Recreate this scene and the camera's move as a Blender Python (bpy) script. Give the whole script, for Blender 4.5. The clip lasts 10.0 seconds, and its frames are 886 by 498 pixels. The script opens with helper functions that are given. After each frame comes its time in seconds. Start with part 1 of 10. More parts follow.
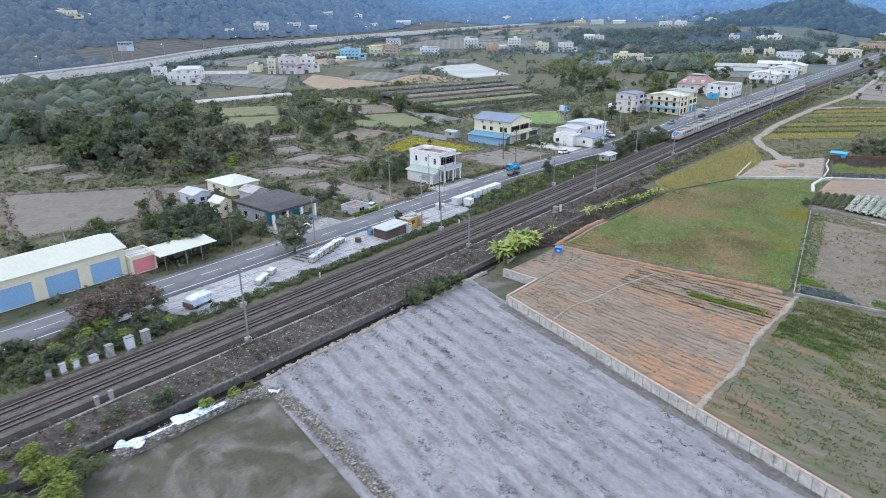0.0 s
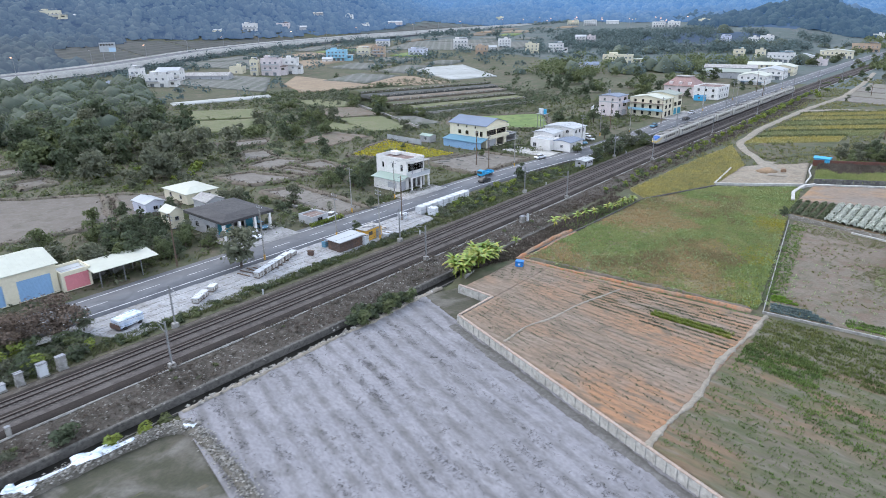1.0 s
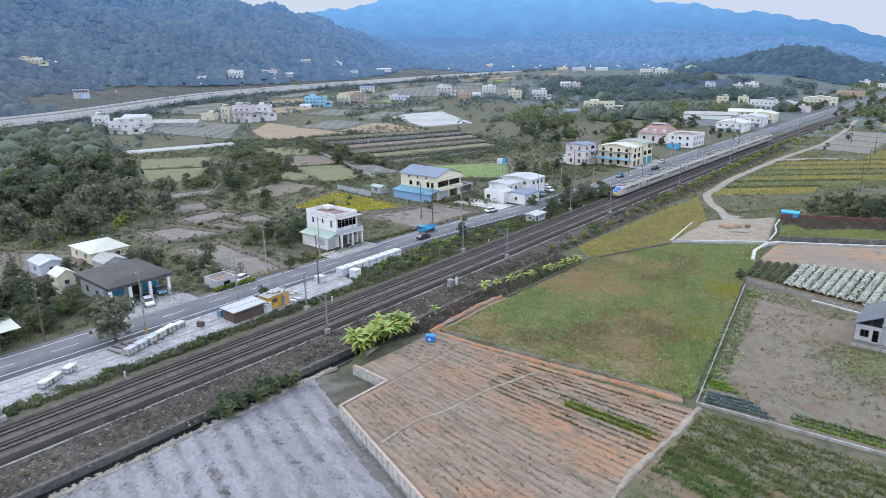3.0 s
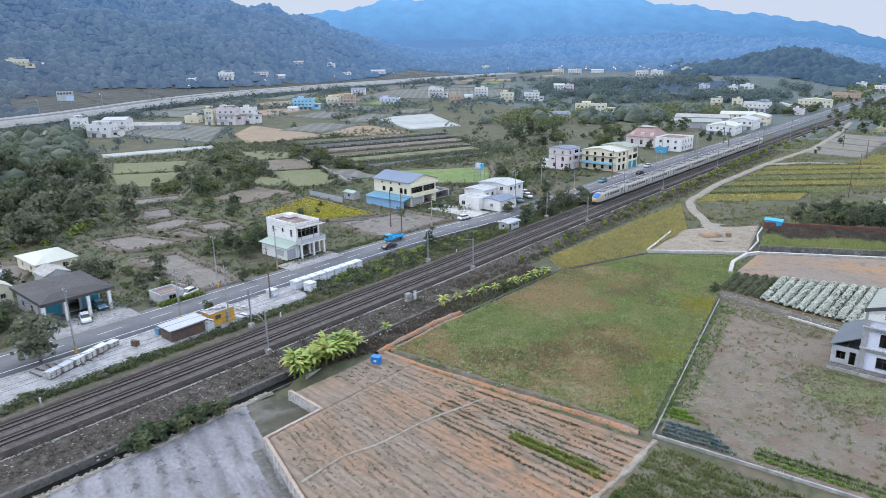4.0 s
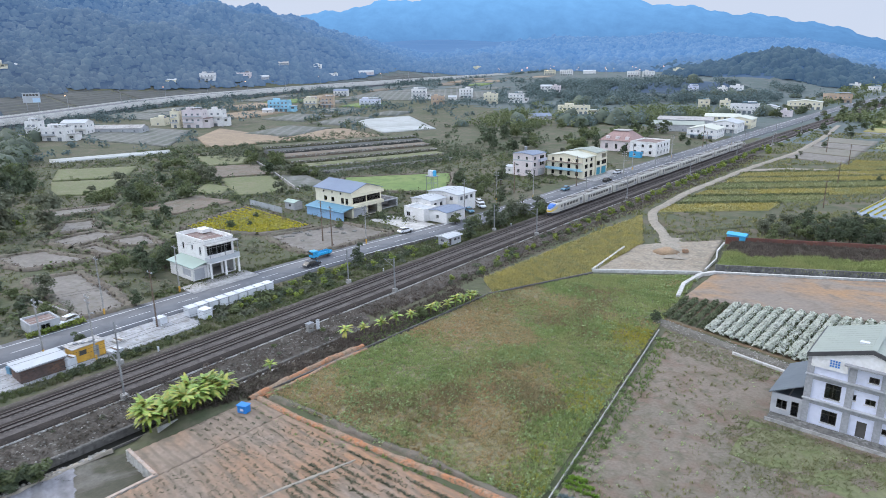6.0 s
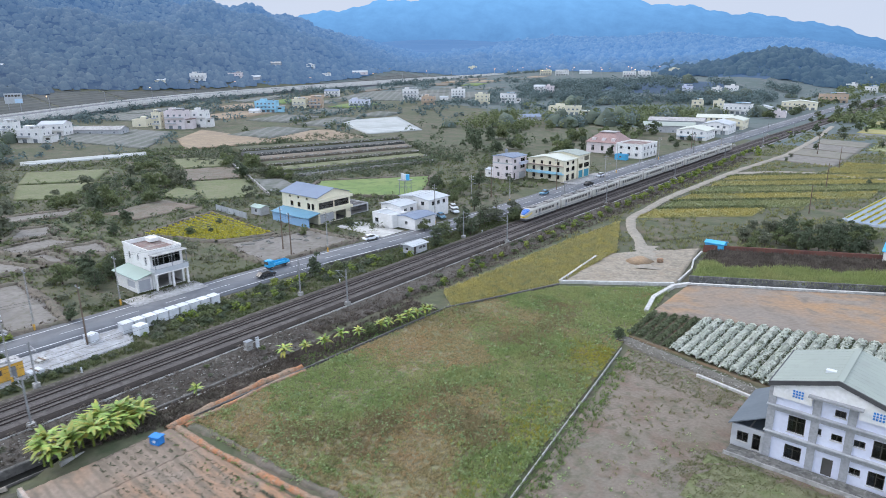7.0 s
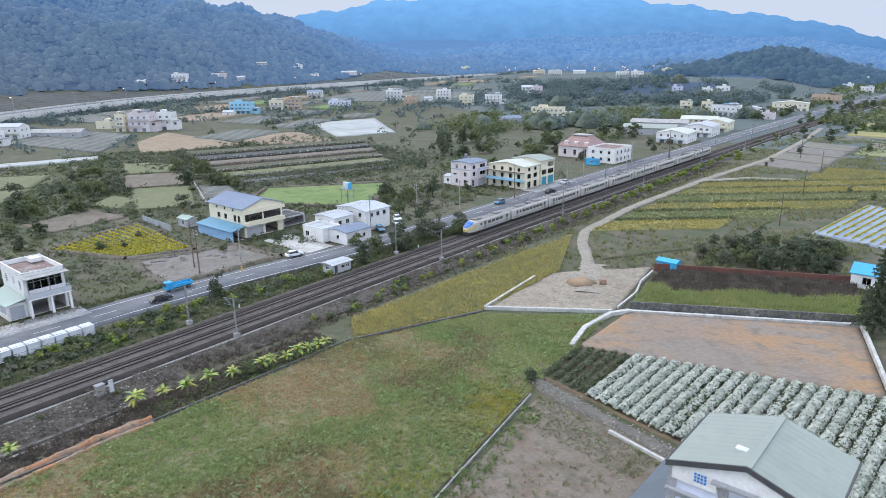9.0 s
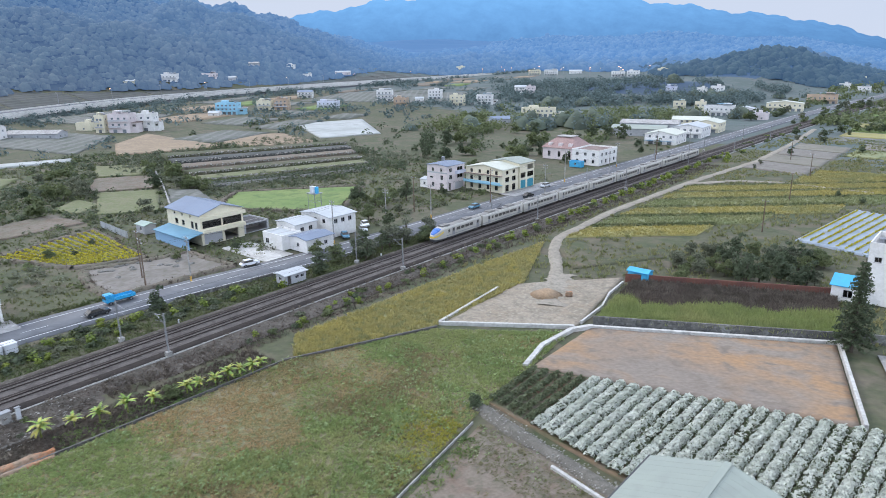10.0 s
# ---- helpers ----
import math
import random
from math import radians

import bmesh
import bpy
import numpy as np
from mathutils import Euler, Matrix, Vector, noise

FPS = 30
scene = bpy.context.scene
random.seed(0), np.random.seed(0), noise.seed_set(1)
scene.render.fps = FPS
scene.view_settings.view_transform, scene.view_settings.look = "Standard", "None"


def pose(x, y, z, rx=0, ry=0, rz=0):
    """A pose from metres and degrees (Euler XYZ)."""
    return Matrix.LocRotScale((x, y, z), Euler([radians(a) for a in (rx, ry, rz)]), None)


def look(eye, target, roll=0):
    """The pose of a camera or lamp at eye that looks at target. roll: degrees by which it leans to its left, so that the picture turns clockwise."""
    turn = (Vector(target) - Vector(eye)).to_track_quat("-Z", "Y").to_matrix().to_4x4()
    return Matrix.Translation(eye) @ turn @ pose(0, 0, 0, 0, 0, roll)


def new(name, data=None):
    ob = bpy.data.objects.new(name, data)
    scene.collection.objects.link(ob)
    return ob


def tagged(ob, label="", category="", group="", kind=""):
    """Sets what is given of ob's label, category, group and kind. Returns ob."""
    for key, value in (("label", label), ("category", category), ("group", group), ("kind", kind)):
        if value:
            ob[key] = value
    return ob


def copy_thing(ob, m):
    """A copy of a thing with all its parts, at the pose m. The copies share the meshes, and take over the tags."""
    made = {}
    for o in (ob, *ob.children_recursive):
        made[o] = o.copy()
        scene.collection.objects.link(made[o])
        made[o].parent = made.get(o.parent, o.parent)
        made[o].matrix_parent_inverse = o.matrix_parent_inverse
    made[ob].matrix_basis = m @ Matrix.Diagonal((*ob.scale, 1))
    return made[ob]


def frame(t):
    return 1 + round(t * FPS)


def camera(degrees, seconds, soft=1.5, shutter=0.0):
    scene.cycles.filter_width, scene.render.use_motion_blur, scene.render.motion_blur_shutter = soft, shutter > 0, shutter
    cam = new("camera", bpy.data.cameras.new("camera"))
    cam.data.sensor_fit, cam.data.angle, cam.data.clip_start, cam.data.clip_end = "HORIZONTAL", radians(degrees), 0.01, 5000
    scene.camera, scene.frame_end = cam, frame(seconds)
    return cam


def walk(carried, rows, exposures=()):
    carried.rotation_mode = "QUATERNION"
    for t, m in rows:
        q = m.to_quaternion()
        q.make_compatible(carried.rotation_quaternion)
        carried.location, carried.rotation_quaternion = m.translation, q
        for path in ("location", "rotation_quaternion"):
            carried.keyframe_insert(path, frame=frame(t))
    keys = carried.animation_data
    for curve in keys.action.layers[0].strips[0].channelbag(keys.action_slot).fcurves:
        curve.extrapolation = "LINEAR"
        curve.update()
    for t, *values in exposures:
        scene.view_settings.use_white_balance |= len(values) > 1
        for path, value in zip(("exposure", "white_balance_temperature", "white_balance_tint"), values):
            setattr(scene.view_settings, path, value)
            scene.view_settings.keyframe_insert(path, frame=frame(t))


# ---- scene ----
cam = camera(67.2, 10.0, soft=0.6, shutter=0.5)
METRES, EYE, TILT, LEAN, TURN = 117.5, 49.2, 0.0, 0.0, 41.0
ROWS = [
    (0.0, 0.0, 0.0, 0.0, -0.3, -20.27, 0.8),
    (0.5, 0.0364, 0.0331, -0.0007, -0.47, -20.26, 0.8),
    (1.0, 0.0731, 0.0665, -0.0017, -0.5, -20.24, 0.81),
    (1.5, 0.1098, 0.1006, -0.0019, -0.51, -19.59, 0.81),
    (2.0, 0.1469, 0.1342, -0.0033, -0.52, -17.84, 0.79),
    (2.5, 0.184, 0.1677, -0.0058, -0.52, -16.83, 0.79),
    (4.0, 0.2949, 0.2682, -0.0091, -0.5, -16.41, 0.79),
    (4.5, 0.3322, 0.302, -0.0102, -0.5, -16.38, 0.79),
    (5.0, 0.3695, 0.336, -0.0115, -0.5, -16.36, 0.78),
    (5.5, 0.4043, 0.3676, -0.0125, -0.5, -16.35, 0.78),
    (7.0, 0.5161, 0.4681, -0.0155, -0.47, -16.35, 0.81),
    (7.5, 0.5534, 0.502, -0.0167, -0.46, -16.34, 0.81),
    (8.0, 0.5908, 0.5357, -0.0178, -0.45, -16.35, 0.84),
    (8.5, 0.6281, 0.57, -0.0191, -0.43, -16.35, 0.84),
    (9.0, 0.6653, 0.6039, -0.0205, -0.3, -16.34, 0.87),
    (9.5, 0.7027, 0.6382, -0.0222, -0.17, -16.34, 0.9),
    (10.0, 0.7398, 0.6723, -0.024, -0.27, -16.34, 0.92),
]
walk(cam, [(t, pose(0, 0, EYE, TILT, LEAN, TURN) @ pose(METRES * x, METRES * y, METRES * z, 90 + pitch, roll, yaw)) for t, x, y, z, yaw, pitch, roll in ROWS])

# ---- light: an overcast evening ----
SUN_UP, SUN_TURN = radians(38), radians(250)
world = bpy.data.worlds.new("overcast_sky")
scene.world = world
world.use_nodes = True
wn, wl = world.node_tree.nodes, world.node_tree.links
wn.clear()
sky = wn.new("ShaderNodeTexSky")
sky.sky_type, sky.sun_disc = "NISHITA", False
sky.sun_elevation, sky.sun_rotation = SUN_UP, SUN_TURN
sky.air_density, sky.dust_density, sky.ozone_density = 1.0, 2.0, 1.5
cloud = wn.new("ShaderNodeBackground")
cloud.inputs[0].default_value, cloud.inputs[1].default_value = (0.765, 0.87, 1.06, 1), 1.27
clear = wn.new("ShaderNodeBackground")
clear.inputs[1].default_value = 0.10
wl.new(sky.outputs[0], clear.inputs[0])
veil = wn.new("ShaderNodeMixShader")
veil.inputs[0].default_value = 0.75
wl.new(clear.outputs[0], veil.inputs[1])
wl.new(cloud.outputs[0], veil.inputs[2])
wout = wn.new("ShaderNodeOutputWorld")
wl.new(veil.outputs[0], wout.inputs[0])

sun_data = bpy.data.lights.new("sun", "SUN")
sun_data.energy, sun_data.angle, sun_data.color = 0.9, radians(25), (1.0, 0.96, 0.92)
sun = new("sun", sun_data)
sun.matrix_world = look((300 * math.sin(SUN_TURN) * math.cos(SUN_UP), 300 * math.cos(SUN_TURN) * math.cos(SUN_UP), 300 * math.sin(SUN_UP)), (0, 0, 0))
scene.view_settings.exposure = 0.83

# ---- materials ----
def surf(name, *colours, big=0.05, fine=1.5, rough=0.85, bump=0.3, metal=0.0, island=0.0, single=0.0, stain=None, amount=0.45, bands=None, spec=0.35, thin=0.0, streak=None, edge=0.12):
    """A procedural surface: two to four colours mixed by broad patches and fine grain, in metres.
    island / single: brightness spread from piece to piece / object to object; bands: (direction, spacing, colour, strength); thin: how much light a leaf lets through;
    streak: (degrees, factor), patches drawn out along the rows of a field; edge: how softly the broad patches meet."""
    m = bpy.data.materials.new(name)
    m.use_nodes = True
    n, l = m.node_tree.nodes, m.node_tree.links
    n.clear()
    out, bs = n.new("ShaderNodeOutputMaterial"), n.new("ShaderNodeBsdfPrincipled")
    l.new(bs.outputs[0], out.inputs[0])
    bs.inputs["Metallic"].default_value = metal
    bs.inputs["Specular IOR Level"].default_value = spec
    geo = n.new("ShaderNodeNewGeometry")
    where = geo.outputs["Position"]
    if streak:
        turn, pull = n.new("ShaderNodeVectorRotate"), n.new("ShaderNodeVectorMath")
        turn.rotation_type, pull.operation = "Z_AXIS", "MULTIPLY"
        turn.inputs["Angle"].default_value = -radians(streak[0])
        pull.inputs[1].default_value = (streak[1], 1, 1)
        l.new(where, turn.inputs["Vector"])
        l.new(turn.outputs[0], pull.inputs[0])
        where = pull.outputs[0]

    def noise_at(scale, detail, dist=0.0):
        x = n.new("ShaderNodeTexNoise")
        x.inputs["Scale"].default_value, x.inputs["Detail"].default_value, x.inputs["Distortion"].default_value = scale, detail, dist
        l.new(where, x.inputs["Vector"])
        return x.outputs["Fac"]

    def mixed(fac, a, b, blend="MIX"):
        x = n.new("ShaderNodeMix")
        x.data_type, x.blend_type = "RGBA", blend
        for slot, v in ((0, fac), (6, a), (7, b)):
            if isinstance(v, bpy.types.NodeSocket):
                l.new(v, x.inputs[slot])
            else:
                x.inputs[slot].default_value = (*v, 1) if isinstance(v, tuple) else v
        return x.outputs[2]

    def ranged(fac, lo, hi, to_lo=0.0, to_hi=1.0):
        x = n.new("ShaderNodeMapRange")
        l.new(fac, x.inputs[0])
        for i, v in enumerate((lo, hi, to_lo, to_hi)):
            x.inputs[i + 1].default_value = v
        return x.outputs[0]

    broad, grain = noise_at(big, 5, 0.6), noise_at(fine, 8)
    col = colours[0]
    if len(colours) > 1:
        col = mixed(ranged(broad, 0.5 - edge, 0.5 + edge), colours[0], colours[1])
    if len(colours) > 2:
        col = mixed(ranged(noise_at(big * 3.7, 5, 1.0), 0.46, 0.66), col, colours[2])
    if len(colours) > 3:
        col = mixed(ranged(noise_at(big * 11, 4, 0.4), 0.52, 0.68), col, colours[3])
    if bands:
        way, gap, tint, strength = bands
        dot = n.new("ShaderNodeVectorMath")
        dot.operation = "DOT_PRODUCT"
        l.new(geo.outputs["Position"], dot.inputs[0])
        dot.inputs[1].default_value = (way[0], way[1], way[2] if len(way) > 2 else 0)
        wob = n.new("ShaderNodeMath")
        wob.operation = "MULTIPLY_ADD"
        l.new(noise_at(0.25, 3), wob.inputs[0])
        wob.inputs[1].default_value = gap * 0.5
        l.new(dot.outputs["Value"], wob.inputs[2])
        s = n.new("ShaderNodeMath")
        s.operation = "MULTIPLY"
        l.new(wob.outputs[0], s.inputs[0])
        s.inputs[1].default_value = 2 * math.pi / gap
        w = n.new("ShaderNodeMath")
        w.operation = "SINE"
        l.new(s.outputs[0], w.inputs[0])
        f = n.new("ShaderNodeMath")
        f.operation = "MULTIPLY"
        l.new(ranged(w.outputs[0], 0.0, 0.9, 0, strength), f.inputs[0])
        l.new(ranged(noise_at(0.6, 4), 0.3, 0.6), f.inputs[1])
        col = mixed(f.outputs[0], col, tint)
    if stain:
        col = mixed(ranged(noise_at(big * 2.3, 7, 1.5), 0.52, 0.72, 0, amount), col, stain)
    k0 = 0.06 if bump <= 0.16 else 0.22
    spread = ranged(grain, 0.25, 0.75, 1 - k0, 1 + k0)
    if island or single:
        r = n.new("ShaderNodeMath")
        r.operation = "MULTIPLY"
        l.new(spread, r.inputs[0])
        if island:
            src = geo.outputs["Random Per Island"]
        else:
            src = n.new("ShaderNodeObjectInfo").outputs["Random"]
        k = island or single
        l.new(ranged(src, 0, 1, 1 - k, 1 + k), r.inputs[1])
        spread = r.outputs[0]
    hsv = n.new("ShaderNodeHueSaturation")
    l.new(spread, hsv.inputs["Value"])
    if isinstance(col, tuple):
        hsv.inputs["Color"].default_value = (*col, 1)
    else:
        l.new(col, hsv.inputs["Color"])
    l.new(hsv.outputs[0], bs.inputs["Base Color"])
    l.new(ranged(grain, 0.2, 0.8, max(rough - 0.1, 0.02), min(rough + 0.1, 1)), bs.inputs["Roughness"])
    if bump:
        b = n.new("ShaderNodeBump")
        b.inputs["Strength"].default_value, b.inputs["Distance"].default_value = bump, 0.15
        l.new(grain, b.inputs["Height"])
        l.new(b.outputs[0], bs.inputs["Normal"])
    if thin:
        tl, mx = n.new("ShaderNodeBsdfTranslucent"), n.new("ShaderNodeMixShader")
        l.new(hsv.outputs[0], tl.inputs[0])
        mx.inputs[0].default_value = thin
        l.new(bs.outputs[0], mx.inputs[1])
        l.new(tl.outputs[0], mx.inputs[2])
        l.new(mx.outputs[0], out.inputs[0])
    return m


def glass(name, tint):
    """Dark window glass: clear through, with a mirror sheen that grows at a slant."""
    m = bpy.data.materials.new(name)
    m.use_nodes = True
    n, l = m.node_tree.nodes, m.node_tree.links
    n.clear()
    out, mix = n.new("ShaderNodeOutputMaterial"), n.new("ShaderNodeMixShader")
    t, g, f = n.new("ShaderNodeBsdfTransparent"), n.new("ShaderNodeBsdfGlossy"), n.new("ShaderNodeFresnel")
    t.inputs[0].default_value = (*tint, 1)
    g.inputs["Roughness"].default_value = 0.04
    f.inputs["IOR"].default_value = 1.5
    l.new(f.outputs[0], mix.inputs[0])
    l.new(t.outputs[0], mix.inputs[1])
    l.new(g.outputs[0], mix.inputs[2])
    l.new(mix.outputs[0], out.inputs[0])
    return m


M = {}
M["ground"] = surf("scrub_ground", (0.086, 0.084, 0.052), (0.066, 0.078, 0.038), (0.118, 0.100, 0.072), (0.054, 0.066, 0.033), big=0.03, fine=0.9, bump=0.8)
# scrub colour shifted to blue, as haze over the far valley floor
M["hazed_ground"] = surf("haze_tinted_scrub", (0.088, 0.112, 0.112), (0.072, 0.098, 0.092), (0.108, 0.120, 0.118), (0.064, 0.086, 0.080), big=0.015, fine=0.4, bump=0.6)
# soil darkened for damp and for the wall's shadow at its foot
M["damp_shadow_soil"] = surf("damp_shadow_grey_soil", (0.120, 0.114, 0.110), (0.095, 0.092, 0.084), (0.15, 0.145, 0.14), big=0.3, fine=2.4, bump=0.7)
M["scrub_blade"] = surf("rough_scrub_grass", (0.13, 0.15, 0.065), (0.165, 0.165, 0.08), (0.10, 0.125, 0.055), big=0.03, fine=0.4, rough=0.7, bump=0, island=0.22, thin=0.5)
M["bank"] = surf("dry_bank", (0.064, 0.054, 0.046), (0.082, 0.070, 0.060), (0.046, 0.041, 0.033), (0.118, 0.106, 0.092), big=0.12, fine=2.4, bump=1.0, edge=0.07)
M["grey_soil"] = surf("pale_grey_tilled_soil", (0.228, 0.225, 0.246), (0.198, 0.195, 0.210), (0.248, 0.244, 0.264), (0.180, 0.176, 0.186), big=0.045, fine=2.6, bump=0.6, bands=((0.33, 0.944), 3.0, (0.122, 0.118, 0.12), 0.7), streak=(-14, 0.5), edge=0.10)
M["wet_soil"] = surf("dark_wet_soil", (0.070, 0.066, 0.048), (0.054, 0.055, 0.036), (0.095, 0.088, 0.070), (0.050, 0.052, 0.034), big=0.045, fine=2.4, bump=0.6, stain=(0.185, 0.172, 0.160), amount=0.85, edge=0.07)
M["red_soil"] = surf("red_brown_soil", (0.212, 0.164, 0.126), (0.300, 0.168, 0.096), (0.232, 0.184, 0.146), (0.160, 0.126, 0.094), big=0.05, fine=2.4, bump=0.7, bands=((0.05, 1.0), 1.27, (0.128, 0.104, 0.078), 0.65), streak=(-5, 0.45), edge=0.10)
M["red_bank"] = surf("red_earth", (0.36, 0.160, 0.078), (0.25, 0.180, 0.128), (0.31, 0.205, 0.145), (0.14, 0.115, 0.075), big=0.3, fine=2.6, bump=1.0, edge=0.07)
M["path"] = surf("pale_dirt", (0.269, 0.241, 0.200), (0.229, 0.202, 0.167), (0.293, 0.259, 0.217), (0.190, 0.175, 0.135), big=0.1, fine=2.5, bump=0.4)
M["sand"] = surf("sandy_dirt", (0.275, 0.235, 0.185), (0.245, 0.20, 0.15), (0.19, 0.165, 0.13), (0.30, 0.265, 0.215), big=0.12, fine=1.8, bump=0.6, stain=(0.17, 0.15, 0.12), amount=0.6)
M["east_soil"] = surf("green_brown_plot", (0.122, 0.108, 0.080), (0.165, 0.112, 0.072), (0.086, 0.090, 0.050), (0.142, 0.128, 0.100), big=0.07, fine=2.2, bump=0.7, bands=((0.05, 1.0), 1.93, (0.085, 0.095, 0.048), 0.6), streak=(-6, 0.3), edge=0.07)
M["grass_soil"] = surf("rough_grass_floor", (0.150, 0.160, 0.078), (0.195, 0.165, 0.098), (0.130, 0.145, 0.065), (0.20, 0.172, 0.110), big=0.05, fine=1.8, bump=0.8, edge=0.08)
M["yard_soil"] = surf("grey_brown_earth", (0.158, 0.137, 0.110), (0.178, 0.146, 0.118), (0.150, 0.108, 0.082), (0.110, 0.102, 0.072), big=0.06, fine=2.4, bump=0.8, stain=(0.092, 0.092, 0.054), amount=0.6, edge=0.08)
M["orange_soil"] = surf("orange_and_grey_earth", (0.200, 0.168, 0.142), (0.315, 0.185, 0.092), (0.215, 0.180, 0.150), (0.165, 0.135, 0.112), big=0.04, fine=1.8, bump=0.5, stain=(0.290, 0.172, 0.085), amount=0.55, edge=0.14, streak=(22, 0.7))
M["lawn"] = surf("short_grass", (0.13, 0.19, 0.06), (0.17, 0.215, 0.075), (0.10, 0.15, 0.05), big=0.06, fine=2, bump=0.5)
M["yellow_floor"] = surf("yellow_green_crop_floor", (0.260, 0.236, 0.106), (0.223, 0.223, 0.106), (0.299, 0.256, 0.106), big=0.06, fine=1.6, bump=0.6)
M["rice_floor"] = surf("ripening_rice", (0.25, 0.235, 0.10), (0.30, 0.26, 0.095), (0.215, 0.22, 0.11), (0.27, 0.24, 0.11), big=0.02, fine=1.4, bump=0.7)
M["paddy"] = surf("wet_grey_mud", (0.167, 0.149, 0.132), (0.190, 0.172, 0.155), (0.139, 0.122, 0.104), (0.119, 0.110, 0.084), big=0.06, fine=1.2, rough=0.65, bump=0.35, stain=(0.103, 0.094, 0.067), amount=0.5)
M["brown_field"] = surf("brown_ploughed_field", (0.25, 0.19, 0.13), (0.22, 0.17, 0.12), (0.28, 0.215, 0.15), big=0.03, fine=0.8, bump=0.4)
M["dark_crop"] = surf("dark_crop_rows", (0.105, 0.112, 0.095), (0.14, 0.142, 0.13), (0.09, 0.10, 0.08), big=0.03, fine=0.7, bump=0.5, bands=((0.77, 0.64), 7.0, (0.20, 0.20, 0.195), 0.7))
M["white_film"] = surf("white_cover_film", (0.36, 0.375, 0.365), (0.27, 0.28, 0.265), (0.41, 0.42, 0.415), (0.22, 0.225, 0.20), big=0.05, fine=0.8, rough=0.5, bump=0.3, streak=(60, 0.2))
M["gravel"] = surf("white_gravel", (0.323, 0.328, 0.342), (0.275, 0.280, 0.290), (0.361, 0.366, 0.380), (0.237, 0.228, 0.218), big=0.12, fine=3.0, bump=0.5, stain=(0.162, 0.152, 0.142), amount=0.75)
M["asphalt"] = surf("worn_asphalt", (0.133, 0.138, 0.150), (0.116, 0.120, 0.133), (0.150, 0.155, 0.168), big=0.08, fine=4, rough=0.8, bump=0.15, stain=(0.077, 0.077, 0.086))
M["paint"] = surf("road_paint", (0.558, 0.567, 0.585), (0.450, 0.459, 0.477), big=0.4, fine=4, rough=0.6, bump=0.1)
M["ballast"] = surf("dark_ballast", (0.040, 0.034, 0.031), (0.050, 0.042, 0.038), (0.034, 0.030, 0.028), big=0.1, fine=5, bump=0.9, spec=0.08)
M["grey_ballast"] = surf("grey_ballast", (0.118, 0.103, 0.098), (0.142, 0.126, 0.119), (0.092, 0.080, 0.076), big=0.15, fine=5, bump=0.9, spec=0.1)
M["rail"] = surf("rail_steel", (0.030, 0.022, 0.020), (0.042, 0.032, 0.028), big=0.2, fine=3, rough=0.7, bump=0.05, spec=0.2)
M["sleeper"] = surf("concrete_sleeper", (0.128, 0.114, 0.107), (0.106, 0.095, 0.089), big=0.3, fine=3, island=0.15, bump=0.2)
M["concrete"] = surf("weathered_concrete", (0.319, 0.311, 0.294), (0.252, 0.248, 0.235), (0.361, 0.353, 0.344), big=0.25, fine=2, bump=0.25, stain=(0.118, 0.113, 0.105), amount=0.6)
M["wall_concrete"] = surf("streaked_wall_concrete", (0.43, 0.42, 0.39), (0.37, 0.36, 0.335), (0.47, 0.46, 0.435), big=0.25, fine=2, bump=0.25, stain=(0.20, 0.19, 0.17), amount=0.55)
M["pale_concrete"] = surf("pale_concrete", (0.468, 0.459, 0.442), (0.391, 0.383, 0.365), (0.510, 0.501, 0.484), big=0.2, fine=2, bump=0.2, stain=(0.238, 0.230, 0.221), amount=0.5)
M["dark_concrete"] = surf("black_stained_concrete", (0.10, 0.098, 0.092), (0.15, 0.145, 0.135), (0.07, 0.07, 0.068), big=0.3, fine=2, bump=0.3, stain=(0.4, 0.4, 0.39), amount=0.5)
M["stone"] = surf("field_stone", (0.235, 0.225, 0.205), (0.285, 0.272, 0.25), big=0.5, fine=3, island=0.45, bump=0.6)
M["brick"] = surf("red_brick", (0.17, 0.075, 0.055), (0.13, 0.06, 0.05), big=0.3, fine=3, single=0.2, bump=0.4)
M["water"] = surf("dark_ditch_water", (0.012, 0.012, 0.011), (0.022, 0.021, 0.018), big=0.2, fine=1, rough=0.35, bump=0.05, spec=0.12)
M["white_wall"] = surf("white_render", (0.698, 0.689, 0.679), (0.640, 0.630, 0.611), (0.718, 0.708, 0.708), big=0.35, fine=2.5, rough=0.75, bump=0.1, stain=(0.446, 0.427, 0.407), amount=0.3)
M["cream_wall"] = surf("cream_render", (0.651, 0.605, 0.465), (0.632, 0.586, 0.451), (0.670, 0.623, 0.493), big=0.3, fine=2.5, rough=0.75, bump=0.1, stain=(0.465, 0.428, 0.335), amount=0.25)
M["pink_wall"] = surf("pale_pink_tile", (0.64, 0.575, 0.58), (0.59, 0.53, 0.54), big=0.2, fine=1.5, rough=0.6, bump=0.1, stain=(0.40, 0.36, 0.36), amount=0.35)
M["blue_wall"] = surf("pale_lilac_tile", (0.60, 0.62, 0.72), (0.55, 0.57, 0.68), big=0.25, fine=2, rough=0.5, bump=0.1, stain=(0.4, 0.4, 0.46), amount=0.3)
M["sky_wall"] = surf("sky_blue_paint", (0.30, 0.55, 0.68), (0.26, 0.48, 0.62), big=0.2, fine=1.5, rough=0.6, bump=0.1)
M["tan_wall"] = surf("tan_tile", (0.48, 0.36, 0.27), (0.42, 0.32, 0.24), big=0.2, fine=1.5, rough=0.6, bump=0.1)
